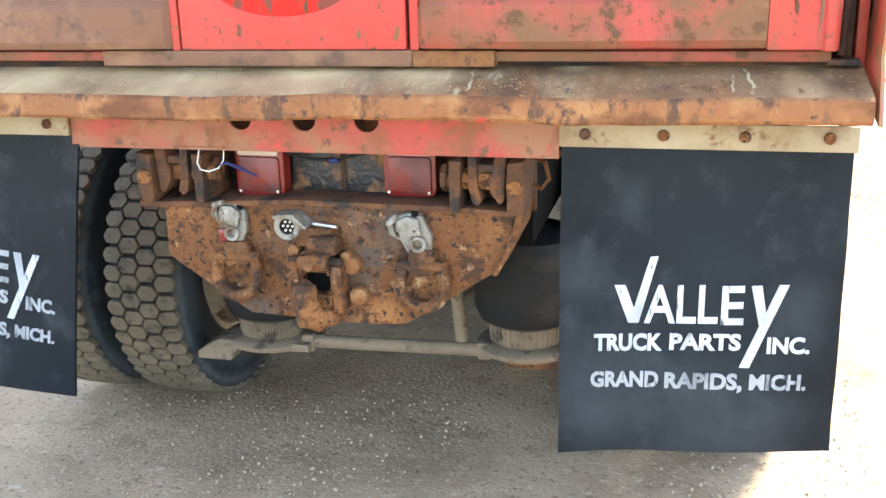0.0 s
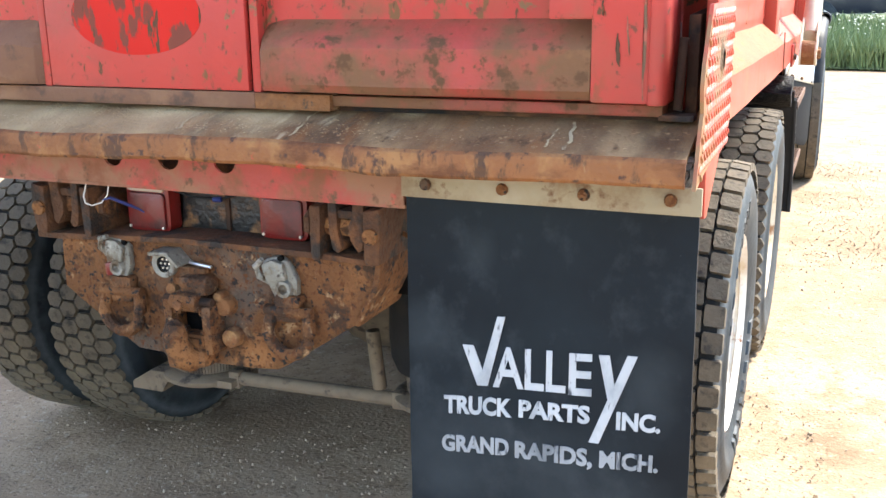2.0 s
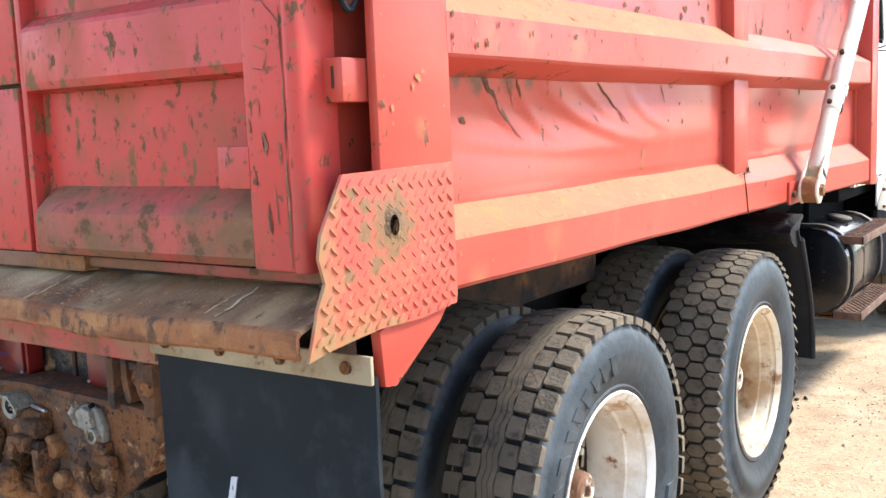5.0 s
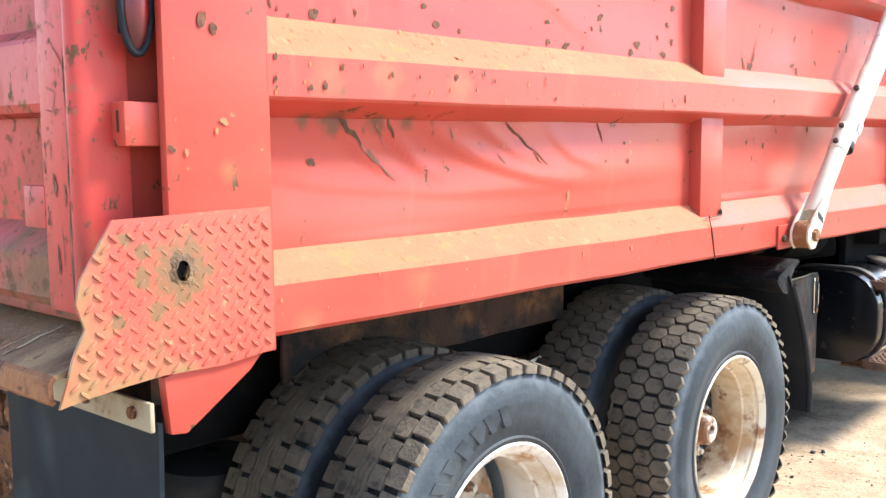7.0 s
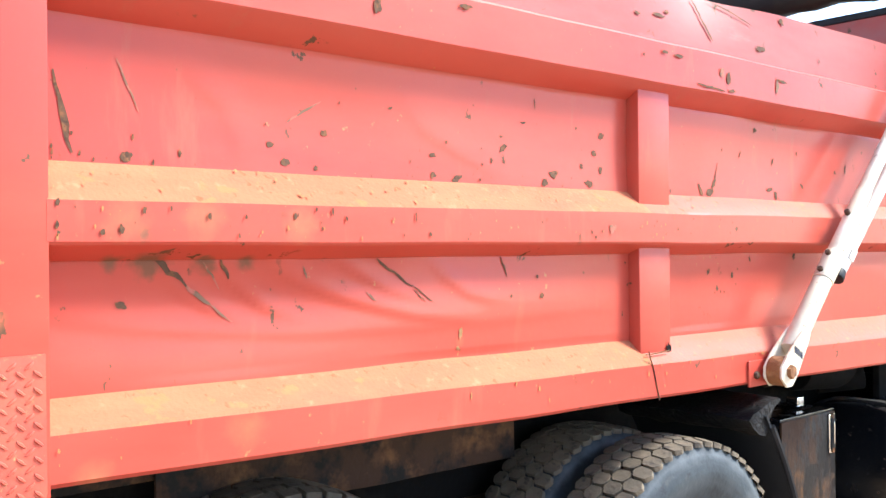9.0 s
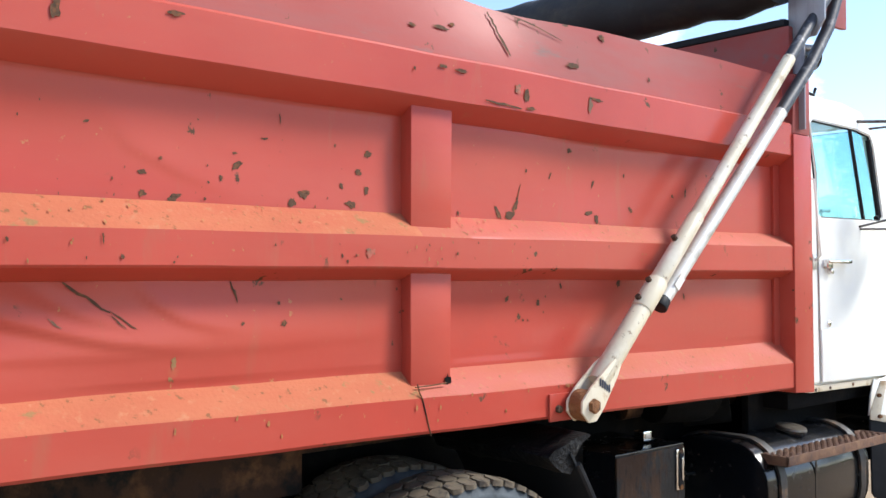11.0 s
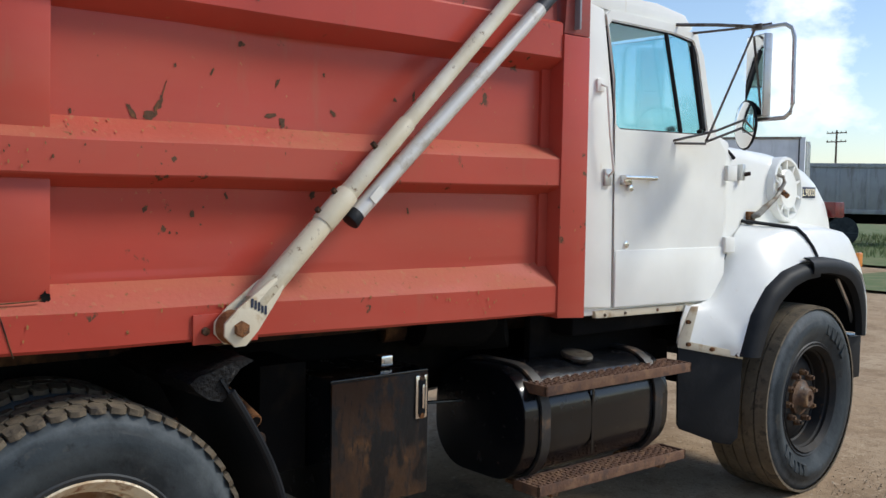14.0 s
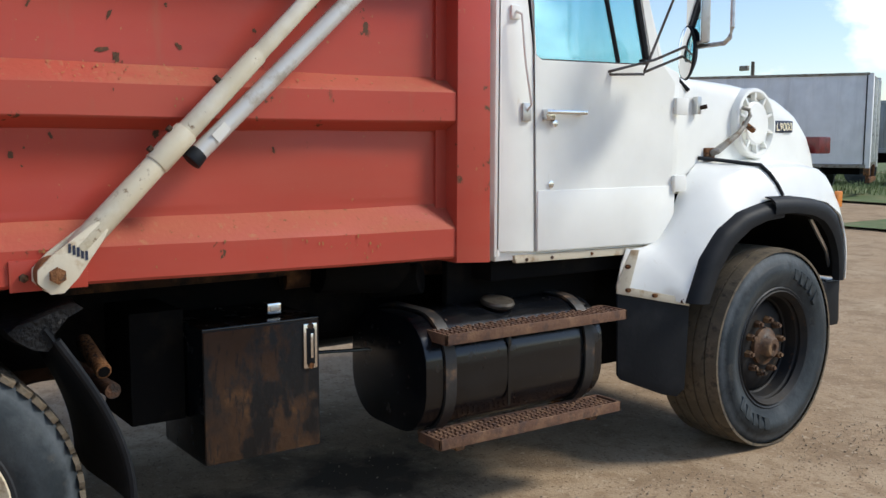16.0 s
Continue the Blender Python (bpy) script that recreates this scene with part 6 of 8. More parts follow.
def build_step(z, y0, y1, x1):
    b = bmesh.new()
    box_bm(x1 - 0.012, x1, y0, y1, z - 0.045, z, 0.003, bm=b)
    box_bm(x1 - 0.16, x1 - 0.148, y0, y1, z - 0.045, z, 0.003, bm=b)
    box_bm(x1 - 0.16, x1, y0, y0 + 0.012, z - 0.045, z, 0.003, bm=b)
    box_bm(x1 - 0.16, x1, y1 - 0.012, y1, z - 0.045, z, 0.003, bm=b)
    step = part("tank_step", b, step_rust, tank, "rusted serrated step")
    g = bmesh.new()
    k, y = 0, y0 + 0.03
    while y < y1 - 0.02:
        for j in range(4):
            xx = x1 - 0.135 + j * 0.033 + (0.012 if k % 2 else 0)
            box_bm(xx, xx + 0.017, y - 0.007, y + 0.007, z - 0.012, z + 0.001, 0.0, bm=g)
        y += 0.03
        k += 1
    box_bm(x1 - 0.15, x1 - 0.01, y0 + 0.01, y1 - 0.01, z - 0.02, z - 0.010, 0, bm=g)
    tagged(part("step_grating", g, step_rust, step, "serrated grip"), kind="stuff")
    return step


build_step(0.788, 4.60, 5.635, 1.20)
build_step(0.356, 4.57, 5.61, 1.20)
for y in (4.66, 5.42):
    hb_ = box_bm(0.92, 1.10, y, y + 0.04, 0.315, 0.335, 0.004)
    box_bm(0.9, 1.19, y, y + 0.045, 0.292, 0.308, 0.003, bm=hb_)
    part("step_hanger", hb_, rust, tank)
part("steel_line", tube([(0.6, 4.16, 0.66), (0.7, 4.3, 0.665), (0.75, 4.52, 0.66)], 0.008, 8), black_paint, truck)
part("frame_valve", rod((0.62, 4.6, 0.93), (0.80, 4.75, 0.96), 0.07, seg=18, bevel=0.01), grime_shade_black, truck)
part("exhaust_pipe", tube([(0.55, 4.2, 0.98), (0.62, 4.8, 1.0), (0.66, 5.5, 0.98), (0.6, 6.0, 0.95)], 0.055, 14), rust_dark, truck)
part("under_cab_panel", box_bm(0.80, 0.84, 4.86, 5.78, 0.78, 1.06, 0.01), grime_shade_black, truck)
pipe = part("drain_pipe", rod((1.06, 3.285, 0.795), (0.84, 3.28, 0.865), 0.027, seg=18, bevel=0.004), rust, truck, "rusty pipe end")
# the pipe is solid; a black disc stands in for its shaded inside
part("pipe_mouth", rod((1.062, 3.285, 0.7943), (1.055, 3.285, 0.7966), 0.020, seg=16), grime_shade_black, pipe)
part("muffler", rod((0.66, 4.3, 1.02), (0.70, 4.70, 1.0), 0.11, seg=22, bevel=0.02), grime_shade_black, truck)
part("steer_box", box_bm(0.30, 0.62, 5.35, 6.25, 0.34, 1.0, 0.06), grime_shade_black, truck)
part("cab_mount", box_bm(0.35, 0.98, 5.0, 6.0, 0.94, 1.03, 0.02), grime_shade_black, truck)
part("gear_box", box_bm(-0.3, 0.35, 4.3, 6.2, 0.62, 0.95, 0.05), grime_shade_black, truck)
part("drive_shaft", rod((0, 2.65, 0.5), (0, 4.4, 0.72), 0.05), rust_dark, truck)

# ---- tarp arm ----
silver_tube = surface("silver_tube", (0.62, 0.60, 0.56), 0.38, 0.25, [((0.40, 0.36, 0.30), 11, 0.55, 0.68, ONE, 0.6)], 0.08, 60)
PV = Vector((1.285, 3.085, 1.168))
up = (Vector((1.285, 4.60, 2.70)) - PV).normalized()
ab = rod(PV + up * 0.10, PV + up * 0.52, 0.040, 0.037, 20, bevel=0.003)
arm = part("tarp_arm", ab, arm_paint, truck, "cream-painted steel tarp arm")
part("arm_tube", rod(PV + up * 0.45, PV + up * 2.0, 0.029, seg=18), arm_paint, arm)
part("arm_upper", tube([PV + up * 2.0, PV + up * 2.25, PV + up * 2.5 + Vector((0, 0.03, 0.02)), PV + up * 2.8 + Vector((0, 0.0, 0.10))], 0.027, 14), dark_tube, arm, "scuffed dark upper tube")
off = Vector((-0.008, 0.060, -0.050))
part("side_tube", rod(PV + up * 0.57 + off, PV + up * 1.75 + off + Vector((0, 0.05, -0.02)), 0.030, seg=18), silver_tube, arm, "scuffed silver tube")
part("side_tube_upper", tube([PV + up * 1.75 + off + Vector((0, 0.05, -0.02)), PV + up * 2.1 + off + Vector((0, 0.07, -0.02)), PV + up * 2.35 + off + Vector((0, 0.065, 0.0)), PV + up * 2.8 + off + Vector((0, -0.01, 0.12))], 0.029, 14), dark_tube, arm, "scuffed dark upper tube")
part("tube_plug", rod(PV + up * 0.535 + off, PV + up * 0.585 + off, 0.036, 0.030, 16, bevel=0.008), black_plastic, arm, "black rubber plug")
part("collar", rod(PV + up * 0.455, PV + up * 0.60, 0.041, seg=20, bevel=0.003), arm_paint, arm)
for d in (0.48, 0.57, 0.80):
    part("clamp_bolt", rod(PV + up * d + Vector((0, -0.026, 0.022)), PV + up * d + Vector((0, -0.040, 0.036)), 0.011, seg=6), rust_dark, arm)
part("arm_sleeve", rod(PV + up * 0.60, PV + up * 0.96, 0.035, 0.033, 18, bevel=0.002), arm_paint, arm)
side = up.cross(Vector((1, 0, 0))).normalized()


def arm_cheek(x0, x1):
    pts = []
    for s, t in ((-0.054, -0.026), (-0.054, 0.026), (-0.026, 0.052), (0.035, 0.052), (0.11, 0.040), (0.17, 0.030), (0.20, 0.020), (0.20, -0.020), (0.17, -0.030), (0.11, -0.040), (0.035, -0.052), (-0.026, -0.052)):
        p = PV + up * s + side * t
        pts.append((p.y, p.z))
    return prism(pts, "x", x0, x1, 0.003)


part("arm_cheek", arm_cheek(1.312, 1.322), cream_paint, arm, "cream end plate")
part("arm_cheek", arm_cheek(1.245, 1.255), cream_paint, arm)
part("spring_drum", rod((1.255, PV.y, PV.z), (1.312, PV.y, PV.z), 0.055, seg=26, bevel=0.003), rust_light, arm, "rusty spring drum")
pivot = part("pivot_bolt", rod((1.30, PV.y, PV.z), (1.338, PV.y, PV.z), 0.026, seg=6, bevel=0.004), rust_light, arm, "rusty pivot bolt")
b = bmesh.new()
for k in range(5):
    c = PV + up * (0.085 + 0.004 * k) + side * (-0.03 + 0.013 * k)
    box_bm(1.3225, 1.3238, c.y - 0.004, c.y + 0.004, c.z - 0.016, c.z + 0.012, 0, bm=b)
part("decal", b, badge_mat, arm, "dark unreadable decal")
c = PV + up * 0.67 + off
part("label", box_bm(-0.002, 0.002, -0.03, 0.03, -0.017, 0.017, 0, m=Matrix.Translation((c.x + 0.031, c.y, c.z)) @ pose(0, 0, 0, 45, 0, 0)), wire_white, arm, "white paper label")
part("pivot_plate", box_bm(1.217, 1.226, 2.97, 3.20, 1.112, 1.208, 0.003), red_paint, truck)
part("plate_bolt", rod((1.224, 3.01, 1.155), (1.24, 3.01, 1.155), 0.014, seg=6, bevel=0.002), rust, truck)

# ---- cab ----
CX = 1.05
shell = bmesh.new()
box_bm(-CX + 0.03, CX - 0.03, 4.97, 5.76, 2.465, 2.525, 0.025, bm=shell)          # roof
box_bm(-CX, CX, 4.96, 5.00, 1.06, 2.48, 0.016, bm=shell)                          # rear wall
box_bm(-CX + 0.02, CX - 0.02, 4.98, 6.05, 1.04, 1.09, 0.01, bm=shell)             # floor
box_bm(-CX + 0.02, CX - 0.02, 6.04, 6.09, 1.05, 1.90, 0.02, bm=shell)             # firewall
cab = part("cab", shell, white_paint, truck, "white painted steel truck cab")
part("roof_cap", prism([(4.965, 2.47), (4.985, 2.52), (5.08, 2.548), (5.50, 2.548), (5.72, 2.52), (5.80, 2.455), (5.76, 2.44)], "x", -CX + 0.02, CX - 0.02, 0.014), white_paint, cab)


def wall_ring(outer, inner, x0, x1):
    b = bmesh.new()
    n = len(outer)
    loops = [[b.verts.new((x, *p)) for p in ring] for x in (x0, x1) for ring in (outer, inner)]
    for k in range(n):
        j = (k + 1) % n
        for s, t in ((0, 1), (3, 2), (2, 0), (1, 3)):
            b.faces.new((loops[s][k], loops[s][j], loops[t][j], loops[t][k]))
    bmesh.ops.recalc_face_normals(b, faces=b.faces)
    bmesh.ops.bevel(b, geom=[e for e in b.edges if e.calc_face_angle(0) > 1.2], offset=0.006, segments=2, affect="EDGES")
    return b


WIN = [(5.175, 1.945), (5.155, 2.15), (5.105, 2.38), (5.135, 2.412), (5.60, 2.408), (5.762, 2.388), (5.80, 2.33), (5.905, 1.95), (5.88, 1.925), (5.22, 1.918)]
for sgn in (1, -1):
    xo = sgn * CX
    # rear quarter pillar, then door with its window, then cowl
    part("cab_corner", prism([(4.965, 1.085), (5.193, 1.072), (5.176, 1.95), (5.085, 2.46), (4.965, 2.48)], "x", xo - sgn * 0.05, xo, 0.012), white_paint, cab)
    outer = [(5.192, 1.65), (5.172, 2.15), (5.09, 2.44), (5.12, 2.465), (5.60, 2.455), (5.785, 2.43), (5.86, 2.33), (5.965, 1.96), (6.09, 1.85), (6.09, 1.65)]
    outer[9], outer[0] = (6.078, 1.06), (5.200, 1.072)
    inner = WIN
    door = part("cab_door", wall_ring(outer, inner, xo - sgn * 0.035, xo + sgn * 0.006), white_paint, cab, "white cab door with a side window")
    part("door_lower", prism([(5.198, 1.345), (5.201, 1.075), (6.074, 1.064), (6.095, 1.20), (6.10, 1.345)], "x", xo, xo + sgn * 0.011, 0.004), white_paint, door)
    gl = part("window_pane", prism(WIN, "x", xo - sgn * 0.018, xo - sgn * 0.013), glass, door, "tinted side glass")
    gl.visible_shadow = False
    frame_ring = [(xo - sgn * 0.008, y, z) for y, z in WIN]
    part("window_seal", tube(frame_ring, 0.007, 6, closed=True), black_plastic, door, "black rubber window seal")
    part("vent_bar", rod((xo - sgn * 0.01, 5.70, 1.93), (xo - sgn * 0.01, 5.555, 2.405), 0.012, seg=8), black_plastic, door)
    part("quarter_frame", tube([(xo - sgn * 0.012, 5.77, 2.37), (xo - sgn * 0.012, 5.885, 1.96), (xo - sgn * 0.012, 5.86, 1.94)], 0.016, 8), black_plastic, door)
    h_ = part("door_handle", box_bm(*sorted((xo + sgn * 0.03, xo + sgn * 0.048)), 5.215, 5.46, 1.682, 1.702, 0.006), chrome, door, "chrome door handle")
    part("handle_base", box_bm(*sorted((xo, xo + sgn * 0.036)), 5.22, 5.275, 1.655, 1.705, 0.008), chrome, h_)
    part("handle_foot", box_bm(*sorted((xo, xo + sgn * 0.036)), 5.43, 5.455, 1.68, 1.70, 0.005), chrome, h_)
    part("lock_button", rod((xo + sgn * 0.004, 5.278, 1.642), (xo + sgn * 0.03, 5.278, 1.642), 0.016, seg=14, bevel=0.003), chrome, h_)
    part("door_lock", rod((xo + sgn * 0.002, 5.275, 1.372), (xo + sgn * 0.013, 5.275, 1.372), 0.017, seg=18, bevel=0.003), chrome, door)
    for z in (1.735, 1.355):
        part("door_hinge", box_bm(*sorted((xo, xo + sgn * 0.028)), 6.075, 6.165, z - 0.042, z + 0.042, 0.010), white_paint, door)
    part("grab_rail", tube([(xo + sgn * 0.01, 5.06, 2.115), (xo + sgn * 0.045, 5.065, 2.10), (xo + sgn * 0.05, 5.085, 1.9), (xo + sgn * 0.045, 5.125, 1.72), (xo + sgn * 0.005, 5.13, 1.69)], 0.006, 8), white_paint, cab, "thin grab rail")
    part("rail_foot", box_bm(*sorted((xo, xo + sgn * 0.014)), 5.035, 5.085, 2.08, 2.14, 0.005), white_paint, cab)
    part("rail_foot", box_bm(*sorted((xo, xo + sgn * 0.014)), 5.105, 5.15, 1.65, 1.73, 0.005), aluminium, cab)
    part("sill_strip", prism([(5.08, 1.062), (6.02, 1.052), (5.89, 1.018), (5.09, 1.028)], "x", xo - sgn * 0.03, xo - sgn * 0.004, 0.003), cream_paint, cab, "cream sill strip")
    for y in (5.15, 5.3, 5.55, 5.8):
        part("rivet", rod((xo - sgn * 0.006, y, 1.04), (xo + sgn * 0.001, y, 1.04), 0.008, seg=8), rust, cab)
    part("windscreen_post", tube([(sgn * (CX - 0.03), 5.79, 2.44), (sgn * (CX - 0.03), 5.99, 1.94)], 0.032, 10), white_paint, cab)
ws = part("windscreen", prism([(5.80, 2.43), (5.81, 2.435), (6.02, 1.93), (6.01, 1.925)], "x", -CX + 0.05, CX - 0.05), glass, cab)
ws.visible_shadow = False
part("cowl", prism([(5.98, 1.30), (5.98, 1.93), (6.04, 1.935), (6.15, 1.90), (6.15, 1.30)], "x", -CX + 0.02, CX - 0.02, 0.015), white_paint, cab)
part("rear_window", box_bm(-0.4, 0.4, 4.953, 4.962, 1.95, 2.3, 0.01), black_plastic, cab)
part("seat", prism([(5.05, 1.1), (5.55, 1.1), (5.55, 1.5), (5.25, 1.52), (5.15, 2.15), (5.05, 2.15)], "x", 0.35, 0.85, 0.03), seat_mat, cab, "dark seat")
part("dash", prism([(5.75, 1.55), (6.02, 1.55), (6.02, 1.92), (5.85, 1.92)], "x", -0.98, 0.98, 0.03), seat_mat, cab)
part("roof_marker", box_bm(0.86, 0.92, 5.44, 5.56, 2.535, 2.575, 0.014), amber_lens, cab, "amber roof marker light")
part("antenna", tube([(0.98, 5.02, 2.56), (1.0, 5.12, 2.575), (1.0, 5.25, 2.56), (1.0, 5.27, 2.60)], 0.008, 6), black_plastic, cab)
part("exhaust_riser", tube([(0.86, 4.87, 1.25), (0.86, 4.87, 2.62), (0.88, 4.90, 2.70), (0.95, 5.02, 2.742), (1.03, 5.20, 2.745)], [0.055, 0.055, 0.058, 0.064, 0.066], 20), black_paint, truck, "black exhaust stack with a turned tip")
part("cab_side_pipe", rod((1.0, 4.885, 1.25), (1.0, 4.885, 2.6), 0.045, seg=18), aluminium, truck, "bright vertical pipe behind the cab")

# hood: sections from cowl to nose
HOOD = [(6.14, 1.005, 1.885, 1.30, 0.05), (6.35, 0.99, 1.885, 1.30, 0.07), (6.7, 0.975, 1.87, 1.30, 0.09), (6.95, 0.965, 1.845, 1.30, 0.11), (7.15, 0.955, 1.805, 1.30, 0.13), (7.30, 0.945, 1.75, 1.28, 0.15), (7.40, 0.935, 1.675, 1.25, 0.15), (7.47, 0.925, 1.56, 1.2, 0.13), (7.50, 0.92, 1.40, 1.1, 0.10), (7.51, 0.915, 1.22, 1.0, 0.06)]
rows = []
for y, w, zt, zb, r in HOOD:
    row = []
    side_pts = [(w + 0.01, zb), (w, (zb + zt) / 2), (w - 0.015, zt - r)]
    arc = [(w - 0.015 - r + r * math.cos(a), zt - r + r * math.sin(a)) for a in [radians(d) for d in (20, 45, 70, 90)]]
    half = side_pts + arc
    row = [(x, y, z) for x, z in half] + [(w * 0.4, y, zt + 0.02), (0, y, zt + 0.028), (-w * 0.4, y, zt + 0.02)] + [(-x, y, z) for x, z in reversed(half)]
    rows.append(row)
rows.append([(x * 0.97, 7.515, min(z, 1.18)) for x, y, z in rows[-1]])
hood = part("hood", loft(rows, 0.008), white_paint, truck, "white fibreglass tilt hood", 50)
part("hood_panel", loft([[(x, y, zt + 0.030 - 0.012 * (abs(x) / 0.62) ** 2) for x in (-0.62, -0.3, 0.0, 0.3, 0.62)] for y, zt in ((6.30, 1.888), (6.55, 1.882), (6.75, 1.868), (6.95, 1.847), (7.1, 1.818))], 0.02), badge_mat, hood, "dark blue hood top panel")
part("grille", box_bm(-0.62, 0.62, 7.49, 7.53, 0.80, 1.45, 0.01), black_plastic, hood)

# round vent on the hood side
vx = 0.985
VY, VZ = 6.815, 1.66
vent = lathe([(-0.06, 0.192), (0.0, 0.192), (0.012, 0.186), (0.014, 0.170), (0.0, 0.160), (-0.06, 0.156)], 44, closed=True)
TURN_V = Matrix.Translation((vx, VY, VZ)) @ pose(0, 0, 0, 0, -4, 5)
bmesh.ops.transform(vent, matrix=TURN_V, verts=vent.verts)
vent_o = part("air_vent", vent, white_paint, hood, "white round spoked air intake")
vd = lathe([(-0.03, 0.118), (0.006, 0.118), (0.014, 0.108), (0.018, 0.0)], 40)
bmesh.ops.transform(vd, matrix=TURN_V, verts=vd.verts)
part("vent_disc", vd, white_paint, vent_o)
vb = lathe([(-0.028, 0.165), (-0.026, 0.0)], 36)
bmesh.ops.transform(vb, matrix=TURN_V, verts=vb.verts)
part("vent_mesh", vb, grey_cast, vent_o)
for k in range(10):
    a = 2 * math.pi * (k + 0.5) / 10
    sp = box_bm(-0.02, 0.010, 0.105, 0.170, -0.007, 0.007, 0.003)
    bmesh.ops.transform(sp, matrix=TURN_V @ pose(0, 0, 0, math.degrees(a), 0, 0), verts=sp.verts)
    part("spoke", sp, white_paint, vent_o)
hl = part("hood_latch", tube([(1.005, 6.43, 1.50), (1.03, 6.45, 1.515), (1.04, 6.60, 1.60), (1.04, 6.66, 1.65)], [0.018, 0.02, 0.014, 0.012], 8), grey_cast, hood, "rubber and steel hood latch")
part("latch_base", box_bm(0.985, 1.01, 6.39, 6.46, 1.46, 1.53, 0.006), rust, hl)
part("latch_hook", tube([(1.04, 6.64, 1.63), (1.045, 6.69, 1.70), (1.03, 6.70, 1.73), (1.02, 6.66, 1.74)], 0.011, 8), grey_cast, hl)
part("latch_knob", rod((1.03, 6.66, 1.66), (1.05, 6.72, 1.62), 0.016, seg=8), rust, hl)
clip = part("hood_clip", box_bm(0.985, 1.02, 6.30, 6.33, 1.70, 1.79, 0.006), aluminium, hood)
part("clip_pin", rod((1.0, 6.315, 1.73), (1.045, 6.34, 1.74), 0.011, seg=8), rust_dark, clip)
badge = part("badge_plate", box_bm(0.944, 0.958, 7.035, 7.195, 1.612, 1.678, 0.004), badge_mat, hood, "dark badge with silver letters")


def side_letters(text, x, y0, z0, w, h, parent, material):
    cu = bpy.data.curves.new("badge_text", "FONT")
    cu.body, cu.extrude, cu.resolution_u, cu.offset = text, 0.01, 3, 0.015
    tmp = bpy.data.objects.new("badge_text", cu)
    scene.collection.objects.link(tmp)
    mesh = bpy.data.meshes.new_from_object(tmp.evaluated_get(bpy.context.evaluated_depsgraph_get()))
    bpy.data.objects.remove(tmp)
    co = np.array([v.co[:] for v in mesh.vertices])
    lo, hi = co.min(0), co.max(0)
    for v in mesh.vertices:
        v.co = (x + v.co.z * 0.2, y0 + (v.co.x - lo[0]) / (hi[0] - lo[0]) * w, z0 + (v.co.y - lo[1]) / (hi[1] - lo[1]) * h)
    mesh.materials.append(material)
    o = new("badge_text", mesh)
    o.parent = parent
    return o


side_letters("L9000", 0.959, 7.045, 1.622, 0.14, 0.046, badge, chrome)
part("hood_shutline", tube([(1.0, 6.34, 1.478), (1.06, 6.45, 1.466), (1.12, 6.56, 1.452), (1.165, 6.63, 1.443), (1.195, 6.67, 1.40), (1.225, 6.70, 1.34), (1.245, 6.72, 1.285)], 0.010, 8), black_plastic, hood, "black rubber shut line")
part("cowl_seal", tube([(0.93, 6.06, 1.885), (0.97, 6.2, 1.875), (0.99, 6.26, 1.82)], 0.010, 6), black_plastic, hood)

# fenders, flares, splash flaps, bumper
FLARE_R = ((5.99, 0.79), (6.08, 1.0), (6.20, 1.13), (6.36, 1.215), (6.52, 1.25), (6.67, 1.258))
FLARE_F = ((6.57, 1.285), (6.75, 1.285), (6.95, 1.265), (7.12, 1.235), (7.25, 1.17), (7.315, 1.06), (7.335, 0.93), (7.335, 0.80))
ARCH_R = ((6.11, 0.78), (6.18, 0.93), (6.28, 1.05), (6.42, 1.13), (6.54, 1.16), (6.67, 1.17))
ARCH_F = ((6.58, 1.19), (6.75, 1.19), (6.92, 1.17), (7.06, 1.13), (7.16, 1.06), (7.215, 0.97), (7.235, 0.88), (7.24, 0.80))


def spread(line, n):
    """n points at even steps along a bent line."""
    d = [0.0]
    for p, q in zip(line, line[1:]):
        d.append(d[-1] + (Vector(q) - Vector(p)).length)
    out = []
    for k in range(n):
        s, i = d[-1] * k / (n - 1), 0
        while i < len(d) - 2 and d[i + 1] < s:
            i += 1
        out.append(Vector(line[i]).lerp(Vector(line[i + 1]), (s - d[i]) / (d[i + 1] - d[i])))
    return out


